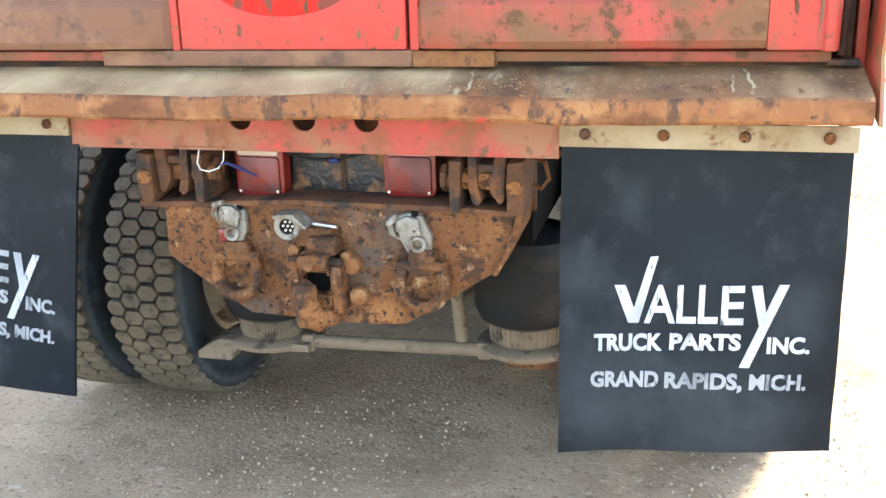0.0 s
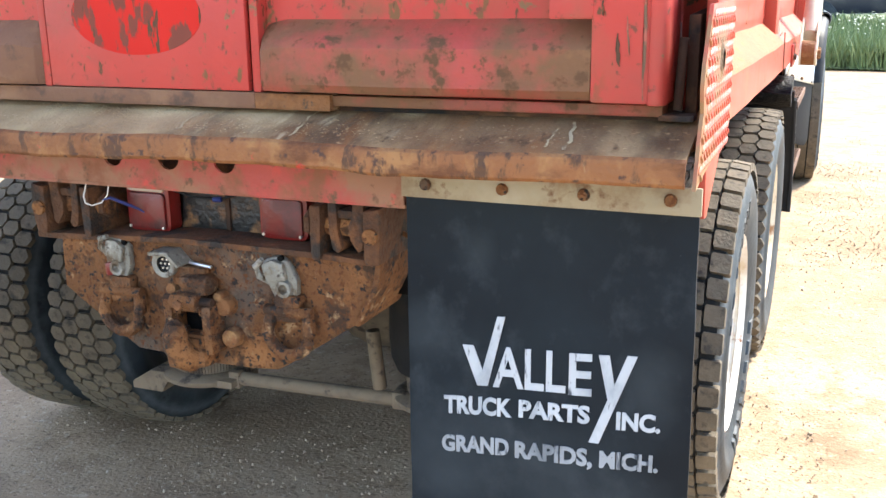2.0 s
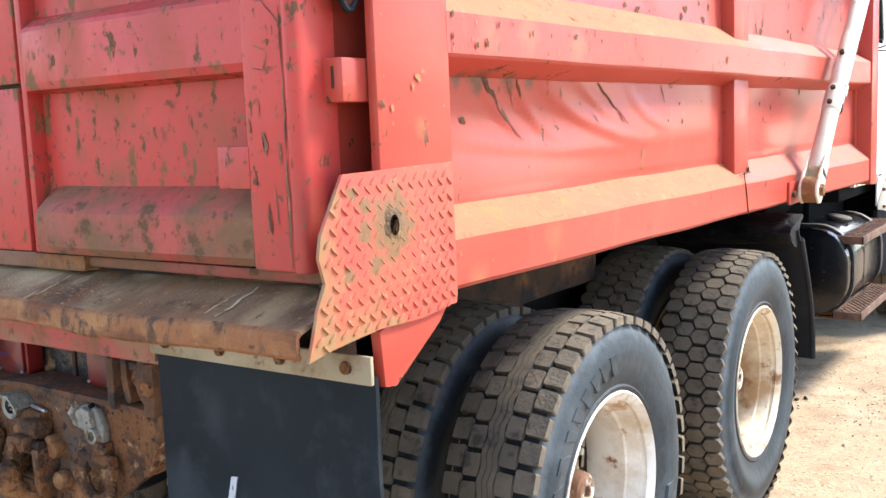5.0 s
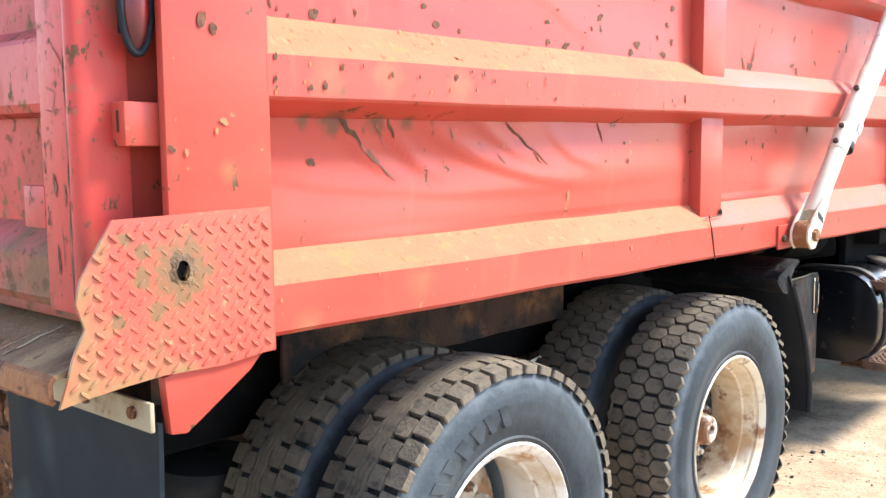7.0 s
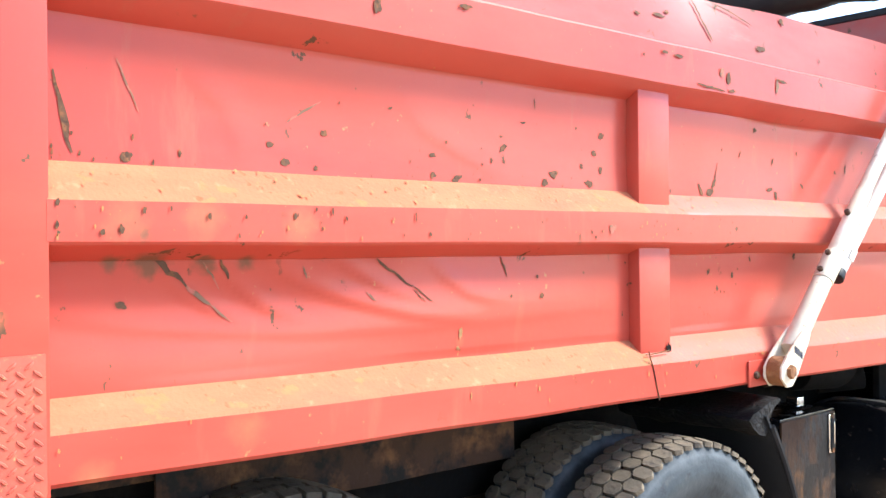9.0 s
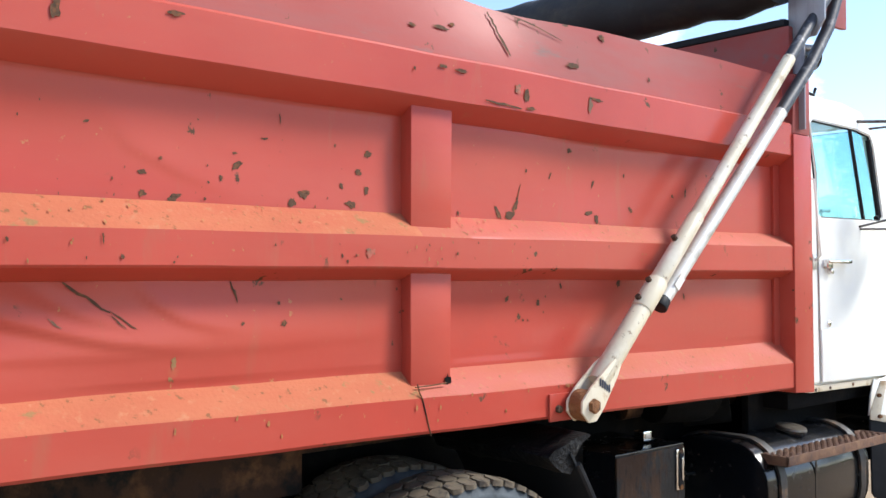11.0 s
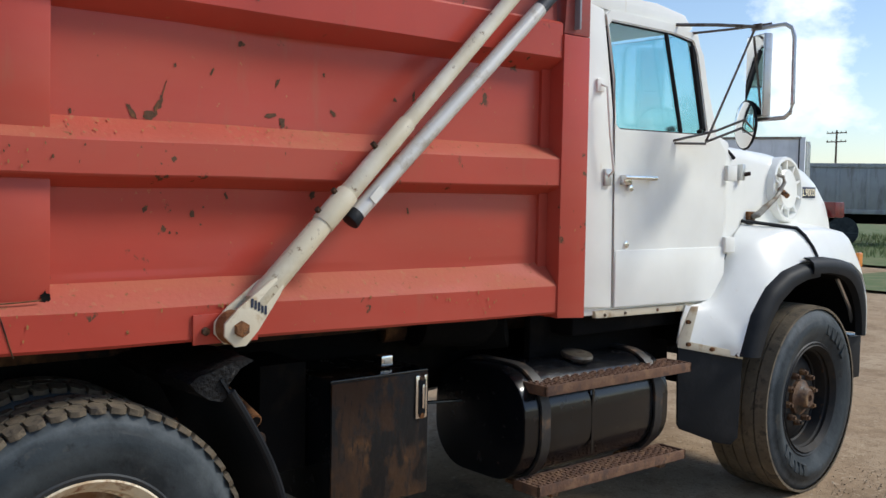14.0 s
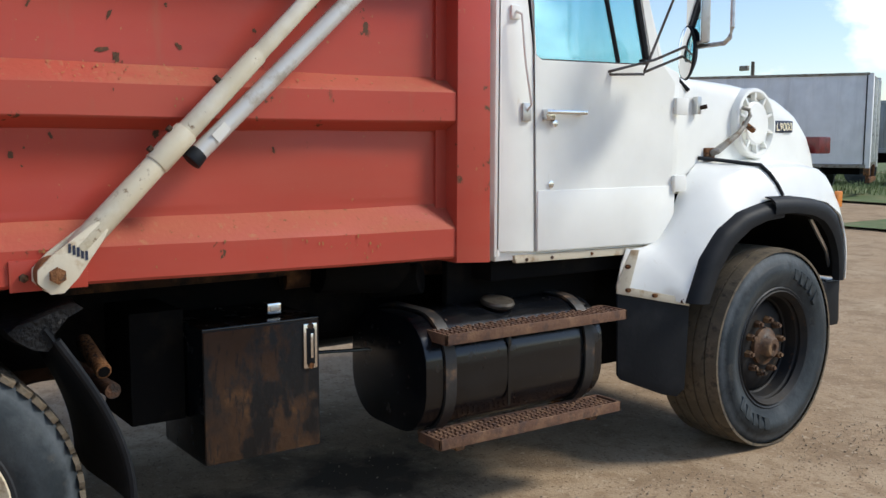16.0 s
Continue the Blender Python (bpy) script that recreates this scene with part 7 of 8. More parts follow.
def build_fender(sgn):
    outer = spread([(1.24, *p) for p in FLARE_R[:-1]] + [(1.245, *p) for p in FLARE_F[1:]], 26)
    crest = spread([(1.11, 5.86, 0.98), (1.105, 5.99, 1.07), (1.10, 6.12, 1.22), (1.105, 6.26, 1.36), (1.15, 6.52, 1.43), (1.185, 6.9, 1.435), (1.19, 7.10, 1.415), (1.19, 7.21, 1.36), (1.185, 7.28, 1.26), (1.18, 7.31, 1.1), (1.17, 7.32, 0.84)], 26)
    inner = spread([(1.06, 5.80, 1.045), (1.048, 5.96, 1.055), (1.045, 6.08, 1.17), (1.04, 6.16, 1.34), (1.0, 6.32, 1.455), (0.98, 6.5, 1.47), (0.94, 6.9, 1.465), (0.93, 7.15, 1.455), (0.92, 7.30, 1.40), (0.91, 7.37, 1.26), (0.90, 7.40, 1.05), (0.9, 7.40, 0.84)], 26)
    # the foot of the skirt, then round the arch
    cols = [[(sgn * x, y, z) for x, y, z in ((1.058, 5.772, 1.052), (1.056, 5.740, 0.98), (1.062, 5.702, 0.862), (1.096, 5.765, 0.846), (1.138, 5.845, 0.824), (1.188, 5.935, 0.80), (1.232, 6.015, 0.778))]]
    for i_, m_, o_ in zip(inner, crest, outer):
        pts = [i_, i_.lerp(m_, 0.5) + Vector((0, 0, 0.006)), m_.lerp(i_, 0.16) + Vector((0, 0, 0.003)), m_, m_.lerp(o_, 0.14) + Vector((0.006, 0, 0)), m_.lerp(o_, 0.55) + Vector((0.010, 0, 0)), o_]
        cols.append([(sgn * p.x, p.y, p.z) for p in pts])
    f = part("fender", loft(cols, 0.010), white_paint, truck, "white flared front fender", 60)
    # lower rear skirt, set outward towards the wheel
    def skew(bm_):
        for v in bm_.verts:
            v.co.x += sgn * 0.52 * (v.co.y - 5.70)
        return bm_

    part("skirt_strip", skew(prism([(5.695, 0.885), (5.695, 0.84), (6.02, 0.772), (6.02, 0.808), (5.752, 0.868), (5.79, 1.05), (5.755, 1.05)], "x", sgn * 1.07, sgn * 1.076, 0.002)), cream_paint, f)
    for y, z in ((5.738, 0.97), (5.742, 0.856), (5.86, 0.828), (5.985, 0.798)):
        part("rivet", skew(rod((sgn * 1.073, y, z), (sgn * 1.086, y, z), 0.011, seg=8, bevel=0.002)), rust, f, "rusty bolt")
    # black rubber flares, in two overlapping lengths
    for edge, arch, lift in ((FLARE_R, ARCH_R, 0.0), (FLARE_F, ARCH_F, 0.012)):
        rws = []
        for e, r in zip(spread([(0, *p) for p in edge], 18), spread([(0, *p) for p in arch], 18)):
            fy = min(1.0, max(0.0, (e.y - 6.9) / 0.4))
            e, r = Vector((0, e.y - 0.045 * fy, e.z)), Vector((0, r.y - 0.02 * fy, r.z))
            rws.append([(sgn * (x - 0.035 * fy * (x > 1.25)), e.y + (r.y - e.y) * s, e.z + (r.z - e.z) * s) for x, s in ((1.236 + lift, 0.0), (1.272 + lift, 0.06), (1.297 + lift, 0.3), (1.302 + lift, 0.6), (1.296 + lift, 0.92), (1.27, 1.0))])
        part("fender_flare", loft(rws, 0.008), black_plastic, f, "black rubber wheel-arch flare", 60)
    # inner well
    rws = []
    for p in spread([(0, *q) for q in ARCH_R[:-1]] + [(0, *q) for q in ARCH_F[1:]], 20):
        rws.append([(sgn * x, p.y, p.z + 0.015) for x in (0.62, 0.85, 1.1, 1.26)])
    part("wheel_well", loft(rws, 0.006), grime_shade_black, f)
    part("well_strip", tube([(sgn * 1.20, FY + 0.36, FZ + 0.66), (sgn * 1.20, FY + 0.52, FZ + 0.48), (sgn * 1.20, FY + 0.58, FZ + 0.34)], 0.012, 6), aluminium, f)
    part("marker_lamp", box_bm(*sorted((sgn * 1.19, sgn * 1.215)), 7.27, 7.315, 1.20, 1.29, 0.008), amber_lens, f, "amber marker lamp")
    flap = skew(prism([(5.705, 0.87), (5.715, 0.44), (5.73, 0.415), (5.92, 0.335), (5.985, 0.322), (6.02, 0.36), (6.03, 0.80)], "x", sgn * 1.052, sgn * 1.064, 0.004))
    part("splash_flap", flap, black_plastic, f, "black rubber splash flap")


build_fender(1), build_fender(-1)
part("bumper", prism([(7.13, 0.52), (7.13, 0.80), (7.32, 0.80), (7.34, 0.54)], "x", -1.22, 1.22, 0.02), black_paint, truck, "black steel bumper")
part("bumper_end", box_bm(1.22, 1.232, 7.14, 7.30, 0.54, 0.79, 0.005), black_plastic, truck)
lensb = box_bm(0.83, 0.93, 7.50, 7.62, 1.49, 1.59, 0.01)
part("turn_lamp", lensb, red_lens, hood, "red lamp on the fender nose")
part("engine_block", box_bm(-0.5, 0.5, 6.1, 7.3, 0.7, 1.5, 0.05), grime_shade_black, truck)

# mirrors
def build_mirror(sgn):
    x0 = sgn * CX
    m = Matrix.Translation((sgn * 1.365, 5.87, 2.20)) @ pose(0, 0, 0, 0, 0, -24 * sgn)
    mr = part("side_mirror", box_bm(-0.078, 0.078, -0.022, 0.022, -0.20, 0.20, 0.010, m=m), aluminium, truck, "tall chrome mirror on a tube frame")
    part("mirror_glass", box_bm(-0.070, 0.070, -0.025, -0.0225, -0.192, 0.192, 0.0, m=m), mirror_mat, mr)
    part("mirror_loop", tube([(sgn * 1.32, 5.87, 2.432), (sgn * 1.50, 5.87, 2.436), (sgn * 1.535, 5.87, 2.415), (sgn * 1.548, 5.87, 2.37), (sgn * 1.552, 5.87, 2.06), (sgn * 1.54, 5.87, 2.015), (sgn * 1.51, 5.87, 1.993), (sgn * 1.36, 5.87, 1.988)], 0.011, 8), aluminium, mr)
    part("mirror_arm", tube([(x0, 5.62, 2.455), (sgn * 1.20, 5.74, 2.452), (sgn * 1.36, 5.87, 2.44)], 0.0085, 8), mirror_steel, mr)
    part("mirror_arm", tube([(x0, 5.76, 2.43), (sgn * 1.25, 5.84, 2.44), (sgn * 1.42, 5.88, 2.45)], 0.0062, 8), mirror_steel, mr)
    part("arm_clamp", box_bm(*sorted((sgn * 1.33, sgn * 1.38)), 5.855, 5.885, 2.425, 2.455, 0.005), mirror_steel, mr)
    part("mirror_stay", tube([(sgn * 1.345, 5.86, 2.44), (sgn * 1.17, 5.76, 1.92), (sgn * 1.155, 5.755, 1.885)], 0.0062, 8), mirror_steel, mr)
    part("mirror_stay", tube([(x0, 5.62, 1.882), (sgn * 1.20, 5.77, 1.935), (sgn * 1.33, 5.86, 2.0)], 0.0062, 8), mirror_steel, mr)
    part("mirror_stay", tube([(x0, 5.63, 1.872), (sgn * 1.155, 5.755, 1.872)], 0.0062, 8), mirror_steel, mr)
    part("mirror_stay", tube([(sgn * 1.15, 5.755, 1.88), (sgn * 1.30, 5.88, 1.96)], 0.0062, 8), mirror_steel, mr)
    rm = lathe([(-0.03, 0.0), (-0.022, 0.07), (0.0, 0.115), (0.008, 0.124), (0.014, 0.120), (0.012, 0.0)], 32)
    turn = Matrix.Translation((sgn * 1.305, 5.88, 1.965)) @ pose(0, 0, 0, 0, 0, -90 - sgn * 33)
    bmesh.ops.transform(rm, matrix=turn, verts=rm.verts)
    rmo = part("round_mirror", rm, black_plastic, mr, "round convex mirror")
    rg = lathe([(0.015, 0.115), (0.023, 0.07), (0.026, 0.0)], 32)
    bmesh.ops.transform(rg, matrix=turn, verts=rg.verts)
    part("convex_glass", rg, mirror_mat, rmo)


build_mirror(1), build_mirror(-1)

# ---- distance ----
def along_ray(x, y, d, z):
    """A place d metres away from the walk's end, in the direction (x, y)."""
    k = math.hypot(x, y)
    return Vector((4.3 + d * x / k, 2.36 + d * y / k, z))


def build_trailer():
    m = Matrix.Translation(along_ray(-0.509, 0.859, 28.0, 0)) @ pose(0, 0, 0, 0, 0, 26)
    root = tagged(new("box_trailer"), "white box trailer with a rusty rear sill, parked in the yard", "trailer")
    root.matrix_basis = m
    body = part("body", box_bm(-14.0, -0.12, 0.0, 2.5, 0.88, 3.25, 0.02), trailer_white, root)
    part("roof_rail", box_bm(-14.0, -0.1, -0.03, 2.53, 3.23, 3.30, 0.01), grey_cast, root)
    part("floor_rail", box_bm(-14.0, -0.1, -0.03, 2.53, 0.80, 0.90, 0.01), grey_cast, root)
    for k in range(22):
        part("side_seam", box_bm(-13.9 + k * 0.62, -13.88 + k * 0.62, -0.012, 0.0, 0.92, 3.21), trailer_white, body)
    part("rear_frame", box_bm(-0.14, 0.0, -0.02, 0.28, 0.78, 3.29, 0.01), trailer_white, root, "white rear corner post")
    part("rear_frame", box_bm(-0.14, 0.0, 2.3, 2.52, 0.78, 3.29, 0.01), trailer_white, root)
    part("corner_seal", box_bm(-0.17, -0.14, -0.025, 0.0, 0.80, 3.27), black_plastic, root)
    part("corner_rust", box_bm(-0.145, 0.004, -0.024, 0.285, 0.60, 0.80, 0.01), rust, root)
    for y0, y1 in ((0.29, 1.27), (1.29, 2.3)):
        part("rear_door", box_bm(-0.08, -0.01, y0, y1, 0.95, 3.18, 0.01), white_paint, root)
    for y in (0.5, 0.9, 1.6, 2.0):
        part("lock_rod", rod((0.01, y, 0.95), (0.01, y, 3.18), 0.025), aluminium, root)
    part("rear_bumper", box_bm(-0.12, 0.0, 0.3, 2.2, 0.40, 0.52, 0.01), rust, root)
    for y in (0.4, 2.1):
        part("bumper_post", box_bm(-0.12, -0.04, y, y + 0.1, 0.4, 0.85, 0.01), rust, root)
    part("frame", box_bm(-13.5, -0.3, 0.7, 1.8, 0.6, 0.82, 0.01), grime_shade_black, root)
    for x in (-1.6, -2.9):
        for y in (0.05, 2.15):
            part("wheel", rod((x, y, 0.45), (x, y + 0.3, 0.45), 0.5, seg=24, bevel=0.03), rubber, root)
    return root


def build_dump_trailer():
    m = Matrix.Translation(along_ray(-0.478, 0.878, 36.0, -0.05)) @ pose(0, 0, 0, 0, 0, 30)
    root = tagged(new("dump_trailer"), "weathered grey steel dump trailer with ribbed sides", "trailer")
    root.matrix_basis = m
    part("body", box_bm(-4.0, 9.0, 0, 2.4, 1.25, 2.8, 0.03), trailer_grey, root)
    part("top_rail", box_bm(-4.05, 9.05, -0.06, 2.46, 2.75, 2.9, 0.02), trailer_grey, root)
    part("bottom_rail", box_bm(-4.05, 9.05, -0.06, 2.46, 1.15, 1.3, 0.02), trailer_grey, root)
    for k in range(14):
        part("side_rib", box_bm(-4.0 + k * 0.98, -3.9 + k * 0.98, -0.05, 0.0, 1.3, 2.75, 0.01), trailer_grey, root)
    part("frame", box_bm(-3.8, 8.8, 0.6, 1.8, 0.8, 1.15, 0.02), grime_shade_black, root)
    for x in (-2.9, -1.6, 0.2, 6.0, 7.3):
        part("wheel", rod((x, 0.0, 0.52), (x, 0.35, 0.52), 0.52, seg=24, bevel=0.03), rubber, root)
        part("wheel", rod((x, 2.05, 0.52), (x, 2.4, 0.52), 0.52, seg=24, bevel=0.03), rubber, root)
    return root


build_trailer(), build_dump_trailer()


def build_pole(p, h, arm, lamp=False):
    root = tagged(new("utility_pole"), "weathered wooden utility pole", "pole")
    root.matrix_basis = Matrix.Translation(p)
    part("pole", rod((0, 0, -0.5), (0, 0, h), 0.15, 0.10, 12), wood_pole, root)
    if arm:
        for z in (h - 0.4, h - 1.4):
            part("crossarm", box_bm(-1.2, 1.2, -0.06, 0.06, z, z + 0.12, 0.01), wood_pole, root)
            for k in range(5):
                part("insulator", rod((-1.1 + k * 0.55, 0, z + 0.12), (-1.1 + k * 0.55, 0, z + 0.27), 0.05, seg=8), grey_cast, root)
    if lamp:
        part("lamp_head", box_bm(-0.9, -0.3, -0.1, 0.1, h - 0.5, h - 0.2, 0.05), grey_cast, root)
    return root


build_pole(along_ray(-0.470, 0.88, 120, 0), 9.5, True)
build_pole(along_ray(-0.60, 0.80, 60, 0), 6.0, False, True)


# far tree line: trunks with crowns of many leaf clumps
def leaf_cloud(rnd, centre, size, count, leaf):
    verts, faces = [], []
    for _ in range(count):
        while True:
            p = Vector((rnd.uniform(-1, 1), rnd.uniform(-1, 1), rnd.uniform(-1, 1)))
            if 0.2 < p.length < 1.0:
                break
        q = Vector((p.x * size[0], p.y * size[1], p.z * size[2])) * (0.8 + 0.3 * noise.noise(p * 2.2 + Vector(centre) * 0.1)) + Vector(centre)
        a, t = rnd.uniform(0, 6.28), rnd.uniform(-0.9, 0.9)
        u = Vector((math.cos(a), math.sin(a), t)).normalized() * leaf * rnd.uniform(0.6, 1.3)
        w = Vector((-math.sin(a), math.cos(a), rnd.uniform(-0.6, 0.6))).normalized() * leaf * rnd.uniform(0.3, 0.7)
        k = len(verts)
        verts += [q - u, q + w, q + u, q - w]
        faces.append((k, k + 1, k + 2, k + 3))
    return verts, faces


def build_tree(x, y, h, seed):
    rnd = random.Random(seed)
    root = tagged(new("tree"), "leafy green tree at the edge of the yard", "tree", "trees round the yard")
    root.matrix_basis = Matrix.Translation((x, y, -0.2))
    tr = tube([(0, 0, 0), (0.1, 0.05, h * 0.25), (0.0, 0.15, h * 0.5), (0.1, 0.1, h * 0.8)], [h * 0.03, h * 0.024, h * 0.018, h * 0.008], 8)
    for k in range(6):
        a = k * 1.1 + rnd.random()
        z = h * rnd.uniform(0.3, 0.55)
        tube([(0.05, 0.1, z), (math.cos(a) * h * 0.12, math.sin(a) * h * 0.12, z + h * 0.1), (math.cos(a) * h * 0.24, math.sin(a) * h * 0.24, z + h * 0.24)], [h * 0.012, h * 0.008, h * 0.003], 6, tr)
    part("trunk", tr, wood_pole, root)
    verts, faces = [], []
    for k in range(12):
        a, r = rnd.uniform(0, 6.28), h * rnd.uniform(0.02, 0.24)
        v, f = leaf_cloud(rnd, (r * math.cos(a), r * math.sin(a), h * rnd.uniform(0.38, 0.92)), (h * 0.17, h * 0.17, h * 0.13), 420, h * 0.018)
        faces += [tuple(i + len(verts) for i in q) for q in f]
        verts += v
    me = bpy.data.meshes.new("crown")
    me.from_pydata(verts, [], faces)
    me.materials.append(leaf_dark)
    c = new("crown", me)
    c.parent = root
    return root


trees = [build_tree(-1.5, 52, 9, 1), build_tree(5, 60, 12, 2)]
for k, (x, y, s) in enumerate(((11, 58, 0.95), (17, 66, 1.15), (24, 60, 1.0), (31, 70, 1.2), (40, 62, 1.0))):
    t = copy_thing(trees[k % 2], Matrix.Translation((x, y, -0.2)) @ pose(0, 0, 0, 0, 0, 70 * k) @ Matrix.Scale(s, 4))


# grass verge and weeds
def bank_z(x, y):
    """The verge behind the yard is a low bank."""
    up_, side_ = min(max((y - 18.8) / 5.0, 0.0), 1.0), min(max((x + 6) / 4, 0.0), 1.0)
    return ground_z(x, y) + 0.32 * up_ * up_ * (3 - 2 * up_) * side_ + 0.03 * noise.noise((x * 0.6, y * 0.6, 2))


def build_grass(name, label, spots, count, height, material, seed):
    rnd = random.Random(seed)
    verts, faces = [], []
    for _ in range(count):
        x0, x1, y0, y1 = spots[rnd.randrange(len(spots))]
        x, y = rnd.uniform(x0, x1), rnd.uniform(y0, y1)
        h, a = height * rnd.uniform(0.4, 1.2), rnd.uniform(0, 6.28)
        wv = 0.012 + 0.02 * h
        dx, dy = math.cos(a) * wv, math.sin(a) * wv
        lx, ly = rnd.uniform(-0.4, 0.4) * h, rnd.uniform(-0.4, 0.4) * h
        k = len(verts)
        z = bank_z(x, y) - 0.02
        verts += [(x - dx, y - dy, z), (x + dx, y + dy, z), (x + lx * 0.5 + dx * 0.6, y + ly * 0.5 + dy * 0.6, z + h * 0.6), (x + lx, y + ly, z + h)]
        faces += [(k, k + 1, k + 2), (k, k + 2, k + 3)]
    me = bpy.data.meshes.new(name)
    me.from_pydata(verts, [], faces)
    me.materials.append(material)
    return tagged(new(name, me), label, "grass", kind="stuff")


build_grass("weeds", "tall green weeds with pale flowers along the yard", [(0.3, 9, 19.0, 24), (-2, 14, 21, 26), (-1.0, 3.5, 18.6, 21)], 26000, 0.62, leaf_mat, 5)
build_grass("grass", "green grass strip under the trailers", [(-34, -6, 27.5, 44)], 26000, 0.25, leaf_mat, 6)
b = bmesh.new()
v = [b.verts.new(p) for p in ((-90, 30, 0.0), (-4, 24.5, 0.0), (4, 60, 0.02), (-90, 70, 0.02))]
b.faces.new(v)
for q in b.verts:
    q.co.z = ground_z(q.co.x, q.co.y) + 0.06
tagged(part("grass_verge", b, grass_ground, None, "mown green verge at the far side of the yard"), category="verge", kind="structure")
b = bmesh.new()
grid = [[b.verts.new((x, y, bank_z(x, y) + 0.05)) for x in [-6 + 46 * i / 60 for i in range(61)]] for y in [18.4 + (41.6 if j > 24 else 0.35 * j) - (0 if j <= 24 else 30 - 5 * (j - 24)) for j in range(31)]]
for r0, r1 in zip(grid, grid[1:]):
    for k in range(60):
        b.faces.new((r0[k], r0[k + 1], r1[k + 1], r1[k]))
tagged(part("grass_verge", b, grass_ground, None, "weedy green bank behind the yard", 180), category="verge", kind="structure")


# loose stones on the yard
def build_stones(count, seed, area, rmin, rmax, name, label, material):
    rnd = random.Random(seed)
    base = bmesh.new()
    bmesh.ops.create_icosphere(base, subdivisions=1, radius=1)
    co = [v.co.copy() for v in base.verts]
    fc_ = [[v.index for v in f.verts] for f in base.faces]
    base.free()
    verts, faces = [], []
    for _ in range(count):
        x0, x1, y0, y1 = area[rnd.randrange(len(area))]
        x, y = rnd.uniform(x0, x1), rnd.uniform(y0, y1)
        r = rmin + (rmax - rmin) * rnd.random() ** 3
        e = Euler((rnd.uniform(0, 3), rnd.uniform(0, 3), rnd.uniform(0, 3))).to_matrix()
        s = Vector((rnd.uniform(0.7, 1.4), rnd.uniform(0.7, 1.2), rnd.uniform(0.5, 0.9)))
        k = len(verts)
        z = ground_z(x, y) + r * 0.2
        for c in co:
            q = e @ Vector((c.x * s.x, c.y * s.y, c.z * s.z)) * r * rnd.uniform(0.85, 1.15)
            verts.append((x + q.x, y + q.y, z + q.z))
        faces += [tuple(i + k for i in f) for f in fc_]
    me = bpy.data.meshes.new(name)
    me.from_pydata(verts, [], faces)
    me.materials.append(material)
    return tagged(new(name, me), label, "gravel", kind="stuff")


build_stones(8000, 8, [(-2.5, 3.0, -0.6, 2.4), (0.0, 3.6, 2.0, 9.0), (-1.5, 1.5, 0.3, 2.0)], 0.002, 0.0065, "gravel", "loose tan gravel on the dirt", stone_mat)
build_stones(6000, 18, [(1.2, 3.9, 3.5, 9.5), (1.3, 2.6, 4.0, 7.5)], 0.002, 0.0075, "gravel", "loose tan gravel on the dirt", stone_mat)
build_stones(70, 9, [(0.62, 1.05, 3.6, 4.2)], 0.004, 0.018, "oily_rubble", "oily black rubble under the tool box", oil_mat)

# ---- marks on the body's right side ----
def flake(y, z, size, seed, long=1.0, lean=0.0):
    """An uneven flake of bare metal in the (y, z) plane."""
    return scar(y, z, size * 0.8, size * long, seed, lean)


def scar(y, z, wide, high, seed, lean=0.0):
    """A jagged patch of bare metal, wide and high as given each way from its middle."""
    rnd = random.Random(seed)
    pts, n = [], 15
    ph, k2, k3 = rnd.uniform(0, 6), rnd.uniform(0.0, 0.18), rnd.uniform(0.0, 0.12)
    for k in range(n):
        a = 2 * math.pi * k / n
        r = 1 + k2 * math.sin(2 * a + ph) + k3 * math.sin(3 * a + 2 * ph) + rnd.uniform(-0.40, 0.22)
        u, v = r * math.cos(a) * wide, r * math.sin(a) * high
        pts.append((y + u * math.cos(lean) - v * math.sin(lean), z + u * math.sin(lean) + v * math.cos(lean)))
    return pts


def streak(y0, z0, y1, z1, w, seed):
    """A scratch of uneven width."""
    rnd = random.Random(seed)
    a, b_ = Vector((y0, z0)), Vector((y1, z1))
    d = (b_ - a).normalized()
    s = Vector((-d.y, d.x))
    up_, dn = [], []
    for k in range(7):
        p = a.lerp(b_, k / 6) + s * rnd.uniform(-0.5, 0.5) * w
        g = w * (0.25 + 0.75 * math.sin(math.pi * (k + 0.5) / 7)) * rnd.uniform(0.5, 1.0)
        up_.append(p + s * g), dn.append(p - s * g)
    return [tuple(p) for p in up_ + dn[::-1]]


chip_mat = surface("bare_chip", (0.092, 0.050, 0.029), 0.8, 0.0, [((0.17, 0.075, 0.036), 40, 0.52, 0.62, ONE, 0.9), ((0.060, 0.036, 0.023), 60, 0.56, 0.62, ONE, 0.85)], 0.3, 90, spec=0.2)
olive_stain = surface("olive_stain", (0.26, 0.145, 0.055), 0.8, 0, [((0.38, 0.12, 0.065), 40, 0.5, 0.6, ONE, 0.7)], 0.2, 60)
scuff_mat = surface("brown_scuff", (0.15, 0.082, 0.045), 0.8, 0, [((0.36, 0.09, 0.055), 30, 0.5, 0.60, ONE, 0.7)], 0.2, 60)


def lay_on(pts, x_of, host, material, name):
    b = bmesh.new()
    vs = [b.verts.new((x_of(y, z) + 0.0016, y, z)) for y, z in pts]
    b.faces.new(vs)
    bmesh.ops.recalc_face_normals(b, faces=b.faces)
    if b.faces[:] and b.faces[:][0].normal.x < 0:
        bmesh.ops.reverse_faces(b, faces=b.faces)
    bmesh.ops.triangulate(b, faces=b.faces)
    return part(name, b, material, host)


def parts_named(stem, x_sign=1):
    return [o for o in truck.children if o.name.split(".")[0] == stem][0 if x_sign > 0 else -1]


sheet, rib, toprib, board = (parts_named(s) for s in ("side_sheet", "side_rib", "top_rib", "top_board"))


